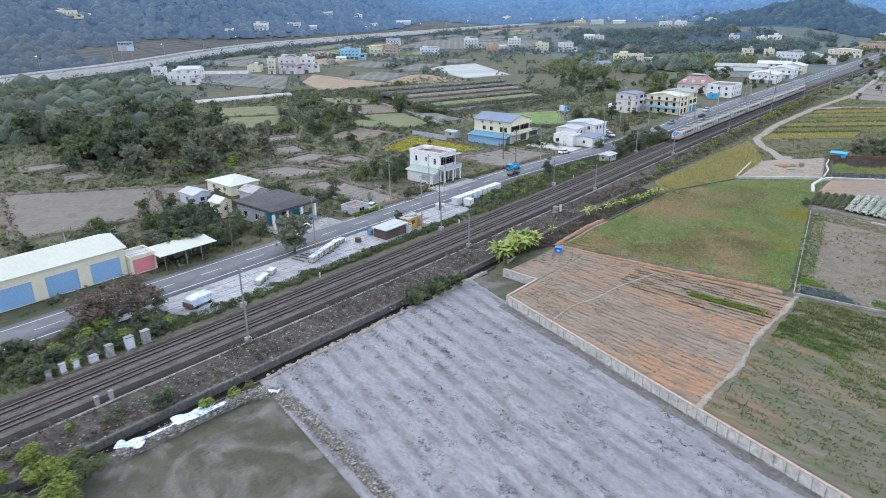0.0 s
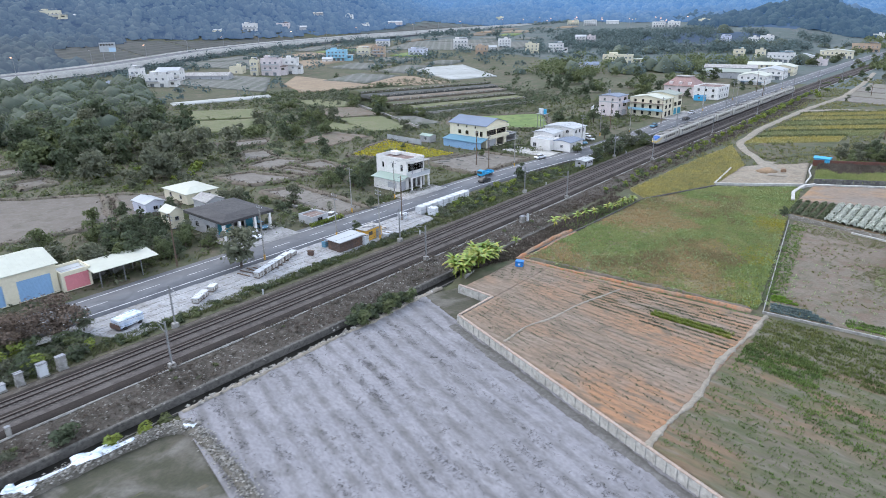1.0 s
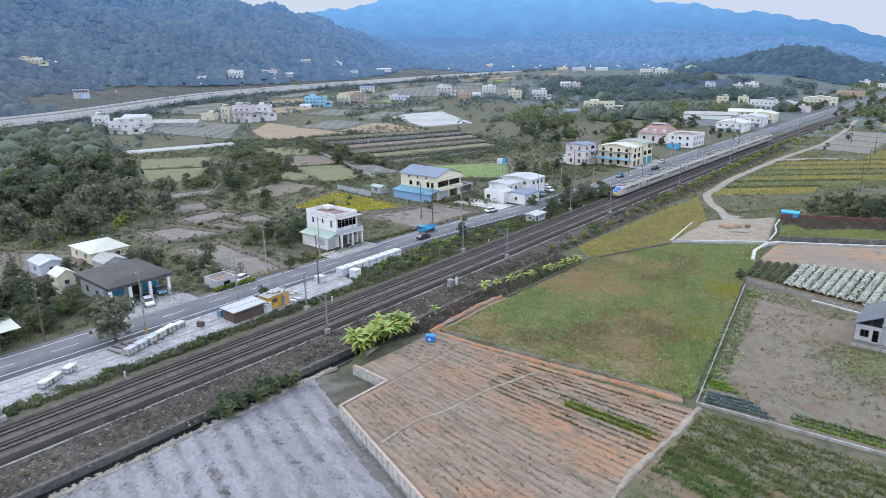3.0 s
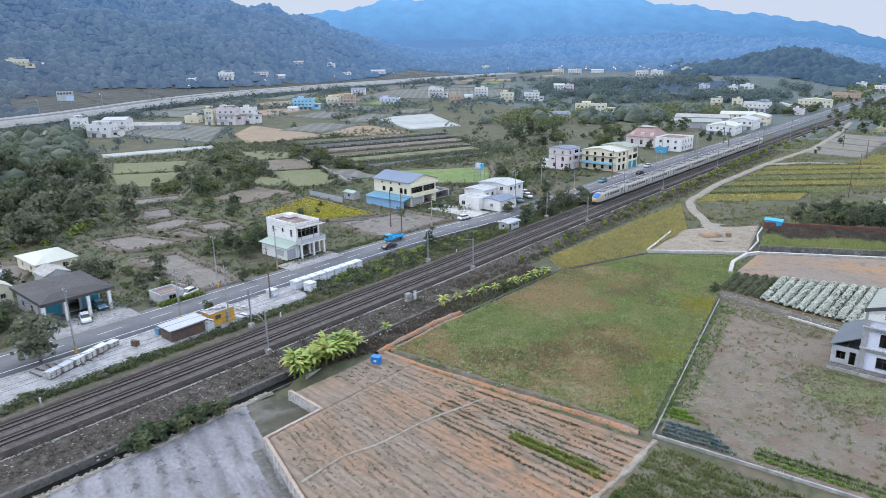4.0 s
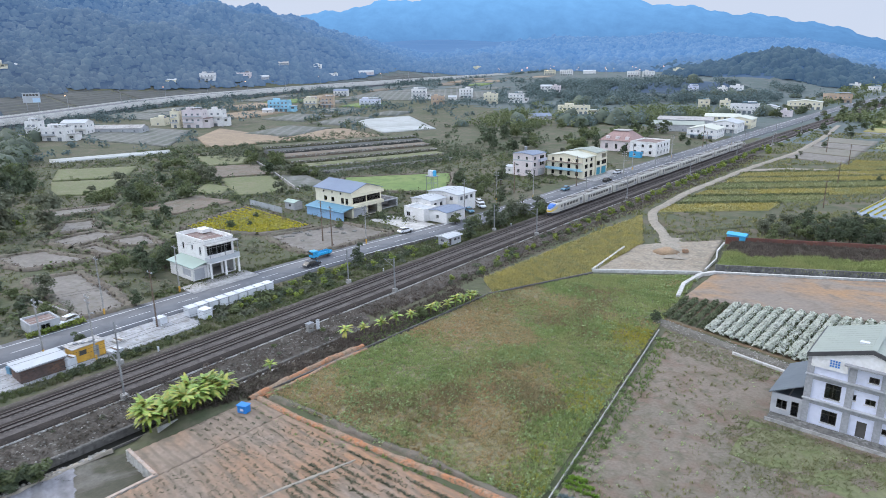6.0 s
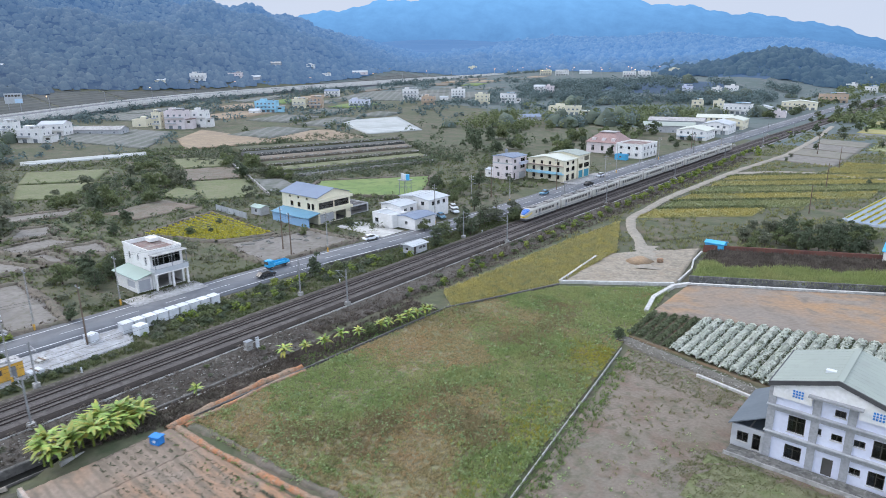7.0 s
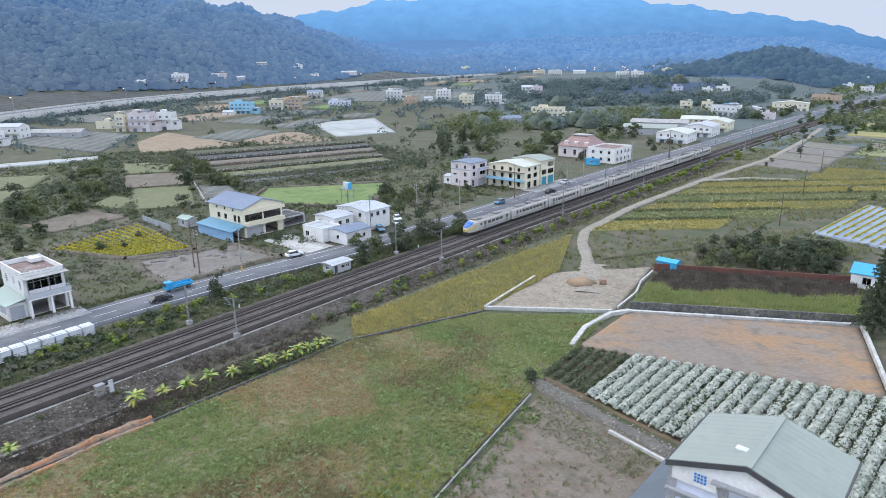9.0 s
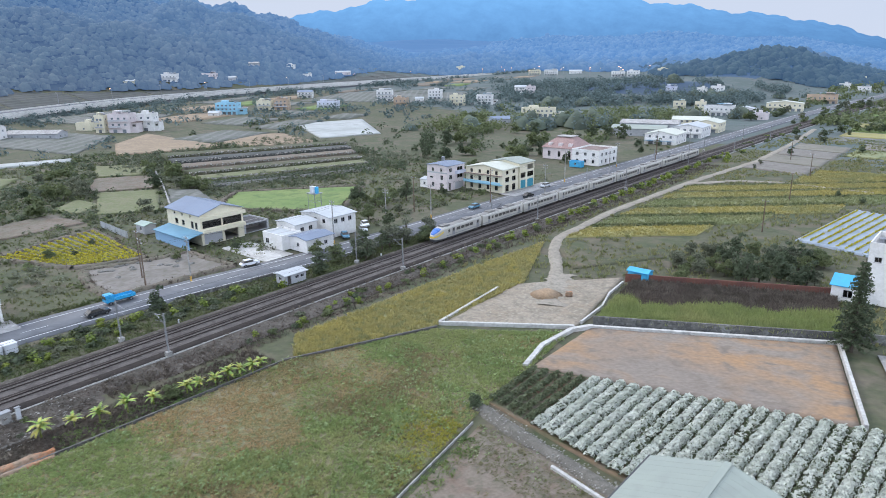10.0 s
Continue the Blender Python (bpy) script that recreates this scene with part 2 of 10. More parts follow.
M["grey_wall"] = surf("grey_render", (0.42, 0.43, 0.45), (0.35, 0.36, 0.38), big=0.2, fine=1.5, rough=0.8, bump=0.15, stain=(0.2, 0.2, 0.2), amount=0.4)
M["grey_tile"] = surf("grey_wall_tile", (0.27, 0.275, 0.29), (0.31, 0.315, 0.33), big=0.4, fine=3, rough=0.5, bump=0.2)
M["roof_blue"] = surf("blue_grey_sheet_roof", (0.16, 0.20, 0.275), (0.145, 0.18, 0.25), big=0.15, fine=1, rough=0.5, bump=0.1, spec=0.4)
M["roof_cyan"] = surf("bright_blue_sheet", (0.05, 0.36, 0.62), (0.06, 0.32, 0.55), big=0.3, fine=1, rough=0.45, bump=0.1)
M["roof_teal"] = surf("teal_blue_sheet_roof", (0.12, 0.27, 0.38), (0.10, 0.23, 0.33), big=0.3, fine=1, rough=0.45, bump=0.1)
M["roof_green"] = surf("pale_grey_green_sheet_roof", (0.27, 0.30, 0.26), (0.25, 0.278, 0.245), big=0.12, fine=0.8, rough=0.5, bump=0.1, spec=0.4, stain=(0.21, 0.225, 0.20), amount=0.4)
M["roof_mint"] = surf("mint_sheet_roof", (0.31, 0.39, 0.345), (0.28, 0.35, 0.31), big=0.2, fine=1, rough=0.5, bump=0.1)
M["roof_cream"] = surf("faded_cream_sheet_roof", (0.485, 0.497, 0.43), (0.455, 0.467, 0.405), big=0.1, fine=1, rough=0.5, bump=0.1, stain=(0.405, 0.396, 0.334), amount=0.25)
M["roof_white"] = surf("white_sheet_roof", (0.421, 0.443, 0.466), (0.376, 0.398, 0.421), big=0.15, fine=1, rough=0.5, bump=0.1, stain=(0.248, 0.241, 0.232), amount=0.3)
M["roof_dark"] = surf("black_tile_roof", (0.055, 0.053, 0.056), (0.075, 0.072, 0.074), (0.045, 0.044, 0.047), big=0.2, fine=2, rough=0.7, bump=0.5)
M["roof_rust"] = surf("flat_roof_rust_red", (0.20, 0.13, 0.115), (0.26, 0.22, 0.20), (0.15, 0.10, 0.09), big=0.25, fine=1.5, rough=0.8, bump=0.2)
M["roof_pink"] = surf("faded_pink_tile_roof", (0.30, 0.205, 0.19), (0.27, 0.18, 0.17), big=0.25, fine=2, rough=0.75, bump=0.4)
M["roof_grey"] = surf("flat_roof_screed", (0.35, 0.34, 0.33), (0.27, 0.26, 0.255), (0.40, 0.39, 0.385), big=0.2, fine=1.5, bump=0.2, stain=(0.15, 0.14, 0.13), amount=0.5)
M["blue_door"] = surf("blue_roller_shutter", (0.24, 0.40, 0.60), (0.225, 0.375, 0.565), big=0.15, fine=2, rough=0.5, bump=0.1)
M["teal_door"] = surf("teal_roller_shutter", (0.04, 0.27, 0.36), (0.05, 0.23, 0.31), big=0.4, fine=2, rough=0.5, bump=0.1)
M["grey_door"] = surf("grey_roller_shutter", (0.40, 0.41, 0.44), (0.37, 0.38, 0.41), big=0.15, fine=2, rough=0.5, bump=0.1)
M["pink_door"] = surf("coral_pink_shutter", (0.62, 0.23, 0.26), (0.58, 0.215, 0.245), big=0.15, fine=2, rough=0.5, bump=0.1)
M["frame"] = surf("window_frame", (0.45, 0.46, 0.48), (0.38, 0.39, 0.41), big=0.5, fine=3, rough=0.4, bump=0.05)
M["dark_frame"] = surf("dark_window_frame", (0.06, 0.055, 0.05), (0.08, 0.075, 0.07), big=0.5, fine=3, rough=0.4, bump=0.05)
M["dim"] = surf("dim_interior_plaster", (0.34, 0.33, 0.32), (0.30, 0.29, 0.28), big=0.3, fine=1.5, bump=0.1)
M["glass"] = glass("window_glass", (0.48, 0.50, 0.52))
# opaque grey-blue painted in place of clear, reflecting glass on far houses
M["far_pane"] = surf("opaque_grey_pane", (0.17, 0.19, 0.21), (0.11, 0.125, 0.14), (0.24, 0.26, 0.28), big=0.25, fine=1, rough=0.25, bump=0.0, single=0.3)
M["blue_glass"] = glass("blue_tinted_glass", (0.12, 0.22, 0.5))
M["steel"] = surf("galvanised_steel", (0.30, 0.31, 0.33), (0.24, 0.25, 0.27), big=0.5, fine=3, rough=0.45, metal=0.6, bump=0.05)
M["dark_steel"] = surf("dark_painted_steel", (0.05, 0.05, 0.055), (0.07, 0.07, 0.072), big=0.5, fine=3, rough=0.5, bump=0.05)
M["timber"] = surf("weathered_timber", (0.16, 0.115, 0.085), (0.12, 0.085, 0.065), big=0.4, fine=3, bump=0.4)
M["rust"] = surf("rusty_sheet", (0.10, 0.07, 0.062), (0.14, 0.085, 0.06), (0.07, 0.055, 0.05), big=0.5, fine=3, bump=0.3)
M["orange"] = surf("orange_machine_paint", (0.62, 0.36, 0.06), (0.50, 0.28, 0.05), big=0.5, fine=2, rough=0.5, bump=0.1, stain=(0.18, 0.12, 0.08), amount=0.5)
M["white_plastic"] = surf("white_plastic", (0.58, 0.60, 0.63), (0.50, 0.52, 0.55), big=0.4, fine=2, rough=0.55, bump=0.1, single=0.08)
M["blue_plastic"] = surf("blue_plastic", (0.02, 0.20, 0.55), (0.03, 0.17, 0.47), big=0.5, fine=3, rough=0.4, bump=0.05)
M["tarp"] = surf("white_tarpaulin", (0.666, 0.702, 0.756), (0.558, 0.612, 0.684), (0.315, 0.432, 0.630), big=0.3, fine=1.5, rough=0.45, bump=0.4)
M["tyre"] = surf("tyre_rubber", (0.02, 0.02, 0.021), (0.03, 0.03, 0.03), big=0.6, fine=4, rough=0.8, bump=0.1)
M["car_white"] = surf("white_car_paint", (0.70, 0.72, 0.75), (0.66, 0.68, 0.71), big=0.6, fine=3, rough=0.25, bump=0.0, spec=0.5)
M["car_dark"] = surf("dark_car_paint", (0.03, 0.032, 0.036), (0.04, 0.042, 0.046), big=0.6, fine=3, rough=0.25, bump=0.0, spec=0.5)
M["car_blue"] = surf("bright_blue_truck_paint", (0.03, 0.33, 0.60), (0.04, 0.29, 0.53), big=0.6, fine=3, rough=0.3, bump=0.0, spec=0.5)
M["train_body"] = surf("train_cream_grey_body", (0.44, 0.42, 0.385), (0.39, 0.375, 0.345), big=0.3, fine=2, rough=0.55, bump=0.03, spec=0.4)
M["train_roof"] = surf("train_grey_roof", (0.24, 0.23, 0.215), (0.20, 0.19, 0.18), big=0.4, fine=2, rough=0.7, bump=0.1)
M["train_blue"] = surf("train_blue_nose", (0.03, 0.14, 0.46), (0.035, 0.12, 0.40), big=0.4, fine=2, rough=0.3, bump=0.02, spec=0.5)
M["train_yellow"] = surf("train_yellow_band", (0.72, 0.52, 0.05), (0.66, 0.46, 0.05), big=0.4, fine=2, rough=0.35, bump=0.02)
M["bark"] = surf("grey_brown_bark", (0.10, 0.082, 0.066), (0.075, 0.06, 0.05), big=0.6, fine=4, bump=0.6)
M["leaf_dark"] = surf("dark_green_leaves", (0.088, 0.114, 0.070), (0.108, 0.134, 0.076), big=0.12, fine=1.0, rough=0.6, bump=0, island=0.30, thin=0.5)
M["leaf_mid"] = surf("mid_green_leaves", (0.125, 0.155, 0.075), (0.15, 0.175, 0.08), big=0.12, fine=1.0, rough=0.6, bump=0, island=0.28, thin=0.5)
M["leaf_grey"] = surf("grey_green_leaves", (0.135, 0.15, 0.105), (0.16, 0.17, 0.115), big=0.12, fine=1.0, rough=0.65, bump=0, island=0.3, thin=0.45)
M["leaf_light"] = surf("yellow_green_leaves", (0.22, 0.26, 0.055), (0.18, 0.24, 0.055), big=0.2, fine=1.0, rough=0.6, bump=0, island=0.35, thin=0.4)
M["leaf_yellow"] = surf("yellow_blossom", (0.46, 0.40, 0.04), (0.38, 0.36, 0.05), big=0.2, fine=1.0, rough=0.6, bump=0, island=0.3, thin=0.4)
M["leaf_brown"] = surf("withered_brown_leaves", (0.150, 0.115, 0.094), (0.175, 0.132, 0.104), big=0.2, fine=1.0, rough=0.7, bump=0, island=0.35, thin=0.35)
M["banana_leaf"] = surf("banana_leaf", (0.20, 0.30, 0.060), (0.155, 0.25, 0.052), (0.36, 0.31, 0.065), big=0.25, fine=2, rough=0.45, bump=0.1, single=0.3, edge=0.06)
# darker leaf green: shade painted onto filler domes inside the crowns
M["wood_core"] = surf("painted_shade_leaves", (0.066, 0.086, 0.064), (0.080, 0.098, 0.072), big=0.05, fine=1.2, rough=0.8, bump=0.4, island=0.25)
M["terrace_rows"] = surf("dark_terrace_crop", (0.060, 0.064, 0.062), (0.076, 0.078, 0.074), (0.050, 0.055, 0.050), big=0.02, fine=0.5, bump=0.4)
M["grass_blade"] = surf("rough_grass", (0.275, 0.335, 0.135), (0.345, 0.350, 0.160), (0.225, 0.295, 0.115), big=0.05, fine=0.4, rough=0.7, bump=0, island=0.20, thin=0.5)
M["withered"] = surf("withered_brown_weeds", (0.270, 0.225, 0.120), (0.235, 0.215, 0.110), (0.30, 0.230, 0.130), big=0.06, fine=0.4, rough=0.7, bump=0, island=0.2, thin=0.5)
M["pale_weed"] = surf("pale_green_weeds", (0.300, 0.385, 0.190), (0.335, 0.395, 0.185), (0.245, 0.330, 0.155), big=0.06, fine=0.6, rough=0.7, bump=0, island=0.25, thin=0.5)
M["reed"] = surf("green_reed", (0.27, 0.32, 0.12), (0.32, 0.33, 0.14), (0.235, 0.275, 0.11), big=0.06, fine=0.6, rough=0.7, bump=0, island=0.2, thin=0.5)
M["dry_weed"] = surf("dry_brown_weed", (0.128, 0.102, 0.088), (0.092, 0.080, 0.064), (0.160, 0.134, 0.112), big=0.08, fine=0.6, rough=0.8, bump=0, island=0.35, thin=0.4)
M["crop_green"] = surf("green_vegetable_leaf", (0.13, 0.20, 0.06), (0.17, 0.235, 0.07), (0.11, 0.16, 0.06), big=0.1, fine=1, rough=0.6, bump=0, island=0.35, thin=0.4)
M["crop_bright"] = surf("bright_salad_leaf", (0.20, 0.32, 0.05), (0.17, 0.28, 0.05), big=0.2, fine=1, rough=0.55, bump=0, island=0.3, thin=0.4)
M["cabbage"] = surf("blue_green_cabbage", (0.10, 0.15, 0.15), (0.14, 0.19, 0.19), big=0.3, fine=1, rough=0.5, bump=0, island=0.35)
M["rape"] = surf("yellow_flower_crop", (0.385, 0.342, 0.140), (0.330, 0.308, 0.145), (0.435, 0.375, 0.135), (0.265, 0.272, 0.130), big=0.05, fine=0.5, rough=0.7, bump=0, island=0.16, thin=0.4)
M["rice"] = surf("rice_stalks", (0.33, 0.30, 0.125), (0.39, 0.335, 0.11), (0.28, 0.28, 0.135), (0.35, 0.305, 0.13), big=0.02, fine=0.5, rough=0.7, bump=0, island=0.15, thin=0.45)
M["petal"] = surf("white_petals", (0.615, 0.63, 0.57), (0.53, 0.555, 0.49), big=0.3, fine=1, rough=0.7, bump=0, island=0.15, thin=0.4)
M["flower_leaf"] = surf("flower_bed_leaves", (0.12, 0.145, 0.085), (0.15, 0.17, 0.10), big=0.2, fine=1.2, rough=0.7, bump=0.4, island=0.3, thin=0.45)
M["mulch"] = surf("silver_blue_mulch_film", (0.19, 0.235, 0.295), (0.245, 0.29, 0.35), big=0.2, fine=1, rough=0.4, bump=0.3)
M["sign"] = surf("sign_panel", (0.45, 0.60, 0.72), (0.38, 0.53, 0.68), big=0.2, fine=1, rough=0.5, bump=0)
M["cap"] = surf("reddish_cap_mortar", (0.391, 0.293, 0.234), (0.357, 0.281, 0.234), (0.340, 0.297, 0.264), big=0.3, fine=2, bump=0.3)
M["slate"] = surf("dark_slate_sheet_roof", (0.115, 0.135, 0.155), (0.10, 0.12, 0.14), big=0.2, fine=1.5, rough=0.55, bump=0.1)
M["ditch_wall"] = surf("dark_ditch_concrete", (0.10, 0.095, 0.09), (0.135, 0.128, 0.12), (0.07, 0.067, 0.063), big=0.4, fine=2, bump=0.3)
M["mast_steel"] = surf("grey_mast_steel", (0.27, 0.275, 0.28), (0.23, 0.235, 0.24), big=0.5, fine=3, rough=0.6, bump=0.05)
M["stubble"] = surf("dark_stubble", (0.150, 0.145, 0.142), (0.112, 0.108, 0.104), big=0.2, fine=1, rough=0.8, bump=0, island=0.3)
M["mud"] = surf("brown_wet_mud", (0.130, 0.111, 0.094), (0.146, 0.126, 0.108), (0.106, 0.091, 0.073), (0.159, 0.142, 0.124), big=0.06, fine=1.2, rough=0.65, bump=0.35, stain=(0.081, 0.074, 0.051), amount=0.5)
M["brown_paddy"] = surf("brown_drained_mud", (0.17, 0.155, 0.13), (0.195, 0.18, 0.155), (0.145, 0.14, 0.105), big=0.06, fine=1.2, bump=0.4)
M["mud_bund"] = surf("weedy_brown_earth", (0.125, 0.105, 0.085), (0.105, 0.10, 0.07), (0.15, 0.125, 0.10), big=0.15, fine=2, bump=0.8)
M["dark_bund"] = surf("rank_grass_floor", (0.085, 0.10, 0.05), (0.11, 0.115, 0.06), big=0.15, fine=2, bump=0.8)
M["dark_grass"] = surf("rank_dark_grass", (0.10, 0.125, 0.055), (0.13, 0.14, 0.07), big=0.15, fine=0.6, rough=0.7, bump=0, island=0.25, thin=0.4)
M["green_floor"] = surf("green_rice_floor", (0.185, 0.205, 0.11), (0.215, 0.22, 0.115), (0.16, 0.185, 0.095), big=0.03, fine=1.4, bump=0.7)
M["green_rice"] = surf("green_rice_stalks", (0.235, 0.26, 0.13), (0.27, 0.275, 0.135), (0.21, 0.24, 0.12), big=0.03, fine=0.5, rough=0.7, bump=0, island=0.15, thin=0.4)
# leaf colour tinted blue for the haze on far trees
M["leaf_hazed"] = surf("haze_tinted_leaves", (0.112, 0.158, 0.158), (0.132, 0.176, 0.172), (0.092, 0.132, 0.130), big=0.02, fine=1.0, rough=0.65, bump=0, island=0.28, thin=0.45)
M["brown_grass"] = surf("dry_brown_grass", (0.395, 0.305, 0.165), (0.345, 0.300, 0.160), (0.42, 0.295, 0.165), big=0.06, fine=0.4, rough=0.7, bump=0, island=0.18, thin=0.5)
M["pebble"] = surf("grey_pebbles", (0.130, 0.120, 0.104), (0.165, 0.153, 0.132), (0.095, 0.088, 0.072), big=0.3, fine=6.0, bump=1.0)
M["gold_grass"] = surf("yellow_green_weeds", (0.36, 0.325, 0.070), (0.31, 0.325, 0.080), big=0.06, fine=0.4, rough=0.7, bump=0, island=0.18, thin=0.5)
M["lawn_floor"] = surf("mossy_lawn", (0.135, 0.145, 0.075), (0.165, 0.16, 0.095), (0.12, 0.14, 0.06), big=0.1, fine=1.5, bump=0.5)
M["wild_grass"] = surf("rank_field_grass", (0.20, 0.215, 0.10), (0.26, 0.24, 0.115), (0.15, 0.175, 0.075), big=0.03, fine=0.5, rough=0.7, bump=0, island=0.18, thin=0.45)
M["orange_sand"] = surf("orange_sand", (0.31, 0.215, 0.135), (0.27, 0.20, 0.14), big=0.4, fine=2.5, bump=0.5)
M["lawn_blade"] = surf("mossy_short_grass", (0.175, 0.19, 0.09), (0.20, 0.20, 0.105), big=0.1, fine=0.6, rough=0.7, bump=0, island=0.12, thin=0.45)
M["crop_olive"] = surf("olive_crop_leaf", (0.15, 0.185, 0.065), (0.19, 0.20, 0.075), (0.12, 0.15, 0.055), big=0.1, fine=1, rough=0.6, bump=0, island=0.3, thin=0.45)

# ---- building tools ----
rng = np.random.default_rng(7)


def empty(name, m, label, category, group="", kind=""):
    ob = new(name)
    ob.empty_display_size = 0.5
    ob.matrix_world = m
    return tagged(ob, label, category, group, kind)


def link(name, mesh, parent=None, m=None, label=""):
    ob = new(name, mesh)
    if parent:
        ob.parent = parent
    if m is not None:
        ob.matrix_local = m
    return tagged(ob, label)


def mesh_of(bm, name, material, smooth=False):
    me = bpy.data.meshes.new(name)
    bm.to_mesh(me)
    bm.free()
    me.materials.append(material)
    if smooth:
        me.shade_smooth()
    return me


def part(name, bm, material, parent, label="", m=None, smooth=False):
    return link(name, mesh_of(bm, name, material, smooth), parent, m, label)


def thing(name, bm, material, label, category, group="", kind="", m=None, smooth=False):
    ob = link(name, mesh_of(bm, name, material, smooth), None, m)
    return tagged(ob, label, category, group, kind)


def box(bm, x0, y0, z0, x1, y1, z1, bevel=0.0):
    vs = bmesh.ops.create_cube(bm, size=1)["verts"]
    bmesh.ops.transform(bm, matrix=Matrix.Translation(((x0 + x1) / 2, (y0 + y1) / 2, (z0 + z1) / 2)) @ Matrix.Diagonal((abs(x1 - x0), abs(y1 - y0), abs(z1 - z0), 1)), verts=vs)
    if bevel:
        bmesh.ops.bevel(bm, geom=list({e for v in vs for e in v.link_edges}), offset=bevel, segments=2, affect="EDGES")
    return bm


def one_box(*a, bevel=0.0):
    return box(bmesh.new(), *a, bevel=bevel)


def rod(bm, a, b, r0, r1=None, seg=8):
    a, b = Vector(a), Vector(b)
    d = b - a
    vs = bmesh.ops.create_cone(bm, cap_ends=True, segments=seg, radius1=r0, radius2=r0 if r1 is None else r1, depth=d.length)["verts"]
    bmesh.ops.transform(bm, matrix=Matrix.Translation((a + b) / 2) @ d.to_track_quat("Z", "Y").to_matrix().to_4x4(), verts=vs)
    return bm


def one_rod(*a, seg=8):
    return rod(bmesh.new(), *a, seg=seg)


def prism(bm, outline, x0, x1):
    """A solid along x from a closed outline of (y, z)."""
    a, b = [bm.verts.new((x0, y, z)) for y, z in outline], [bm.verts.new((x1, y, z)) for y, z in outline]
    k = len(outline)
    bm.faces.new(a[::-1])
    bm.faces.new(b)
    for i in range(k):
        bm.faces.new((a[i], a[(i + 1) % k], b[(i + 1) % k], b[i]))
    bmesh.ops.recalc_face_normals(bm, faces=bm.faces)
    return bm


def fast_mesh(name, verts, sides, material, smooth=False):
    """A mesh of many loose faces with the same number of sides, from an array of corners in order."""
    verts = np.ascontiguousarray(verts, dtype=np.float32).reshape(-1, 3)
    k = len(verts)
    me = bpy.data.meshes.new(name)
    me.vertices.add(k)
    me.vertices.foreach_set("co", verts.ravel())
    me.loops.add(k)
    me.loops.foreach_set("vertex_index", np.arange(k, dtype=np.int32))
    me.polygons.add(k // sides)
    me.polygons.foreach_set("loop_start", np.arange(0, k, sides, dtype=np.int32))
    me.update(calc_edges=True)
    me.validate()
    me.materials.append(material)
    if smooth:
        me.shade_smooth()
    return me


def grid_mesh(name, X, Y, Z, material, smooth=True):
    """A sheet from three arrays of the same two-way shape."""
    h, w = X.shape
    me = bpy.data.meshes.new(name)
    me.vertices.add(h * w)
    me.vertices.foreach_set("co", np.stack([X, Y, Z], -1).astype(np.float32).ravel())
    i = (np.arange(h - 1)[:, None] * w + np.arange(w - 1)[None]).ravel()
    q = np.stack([i, i + 1, i + w + 1, i + w], -1).astype(np.int32)
    me.loops.add(q.size)
    me.loops.foreach_set("vertex_index", q.ravel())
    me.polygons.add(len(q))
    me.polygons.foreach_set("loop_start", np.arange(0, q.size, 4, dtype=np.int32))
    me.update(calc_edges=True)
    me.materials.append(material)
    if smooth:
        me.shade_smooth()
    return me


def wave(x, y, seed=0.0):
    """Smooth unevenness, about -1 to 1, with swells of a few metres at unit scale."""
    return (np.sin(x * 1.3 + seed) * np.cos(y * 1.1 - seed * 2) + 0.6 * np.sin(x * 2.7 - y * 2.1 + seed * 3) + 0.4 * np.cos(x * 5.3 + y * 4.7 + seed * 5)) / 2


def patchy(x, y, size, seed):
    """Uneven patches of about the given size in metres, 0 to 1, with finer ones inside."""
    g = np.random.default_rng(seed).random((64, 64))
    out, total = 0.0, 0.0
    for o in range(4):
        u, v = x / size * 2 ** o + 7.3 * o, y / size * 2 ** o + 3.1 * o
        i, j = np.floor(u).astype(int), np.floor(v).astype(int)
        a, b = u - i, v - j
        a, b = a * a * (3 - 2 * a), b * b * (3 - 2 * b)
        at = lambda p, q: g[p % 64, q % 64]
        out = out + 0.55 ** o * ((at(i, j) * (1 - a) + at(i + 1, j) * a) * (1 - b) + (at(i, j + 1) * (1 - a) + at(i + 1, j + 1) * a) * b)
        total += 0.55 ** o
    return np.clip((out / total - 0.5) * 1.6 + 0.5, 0, 1)


def quad_at(c, u, v):
    c = np.array(c, float)
    return tuple((1 - u) * (1 - v) * c[0, k] + u * (1 - v) * c[1, k] + u * v * c[2, k] + (1 - u) * v * c[3, k] for k in (0, 1))


def patch(name, corners, z, material, label, category="field", height=None, step=1.0, skirt=0.6, kind="structure", parent=None):
    """A plot of land over four corners: an uneven top, and sides that go down into the ground. height(u, v, x, y) adds relief."""
    c = np.array(corners, float)
    lu, lv = np.linalg.norm(c[1] - c[0]), np.linalg.norm(c[3] - c[0])
    nu, nv = max(int(lu / step), 2), max(int(lv / step), 2)
    u, v = np.meshgrid(np.concatenate([[0], np.linspace(0, 1, nu + 1), [1]]), np.concatenate([[0], np.linspace(0, 1, nv + 1), [1]]))
    X, Y = quad_at(c, u, v)
    low = z + rise(X, Y) - skirt
    Z = low + skirt + 0.05 * wave(X * 0.4, Y * 0.4, c[0, 0])
    if height:
        Z = Z + height(u, v, X, Y)
    for edge in (np.s_[0, :], np.s_[-1, :], np.s_[:, 0], np.s_[:, -1]):
        Z[edge] = low[edge]
    ob = link(name, grid_mesh(name, X, Y, Z, material), parent)
    return tagged(ob, label, category, "", kind) if not parent else ob


def rows_along_u(count, amp, sharp=1.0):
    return lambda u, v, x, y: amp * np.abs(np.sin(np.pi * count * v)) ** sharp + 0.02 * wave(x * 1.5, y * 1.5)


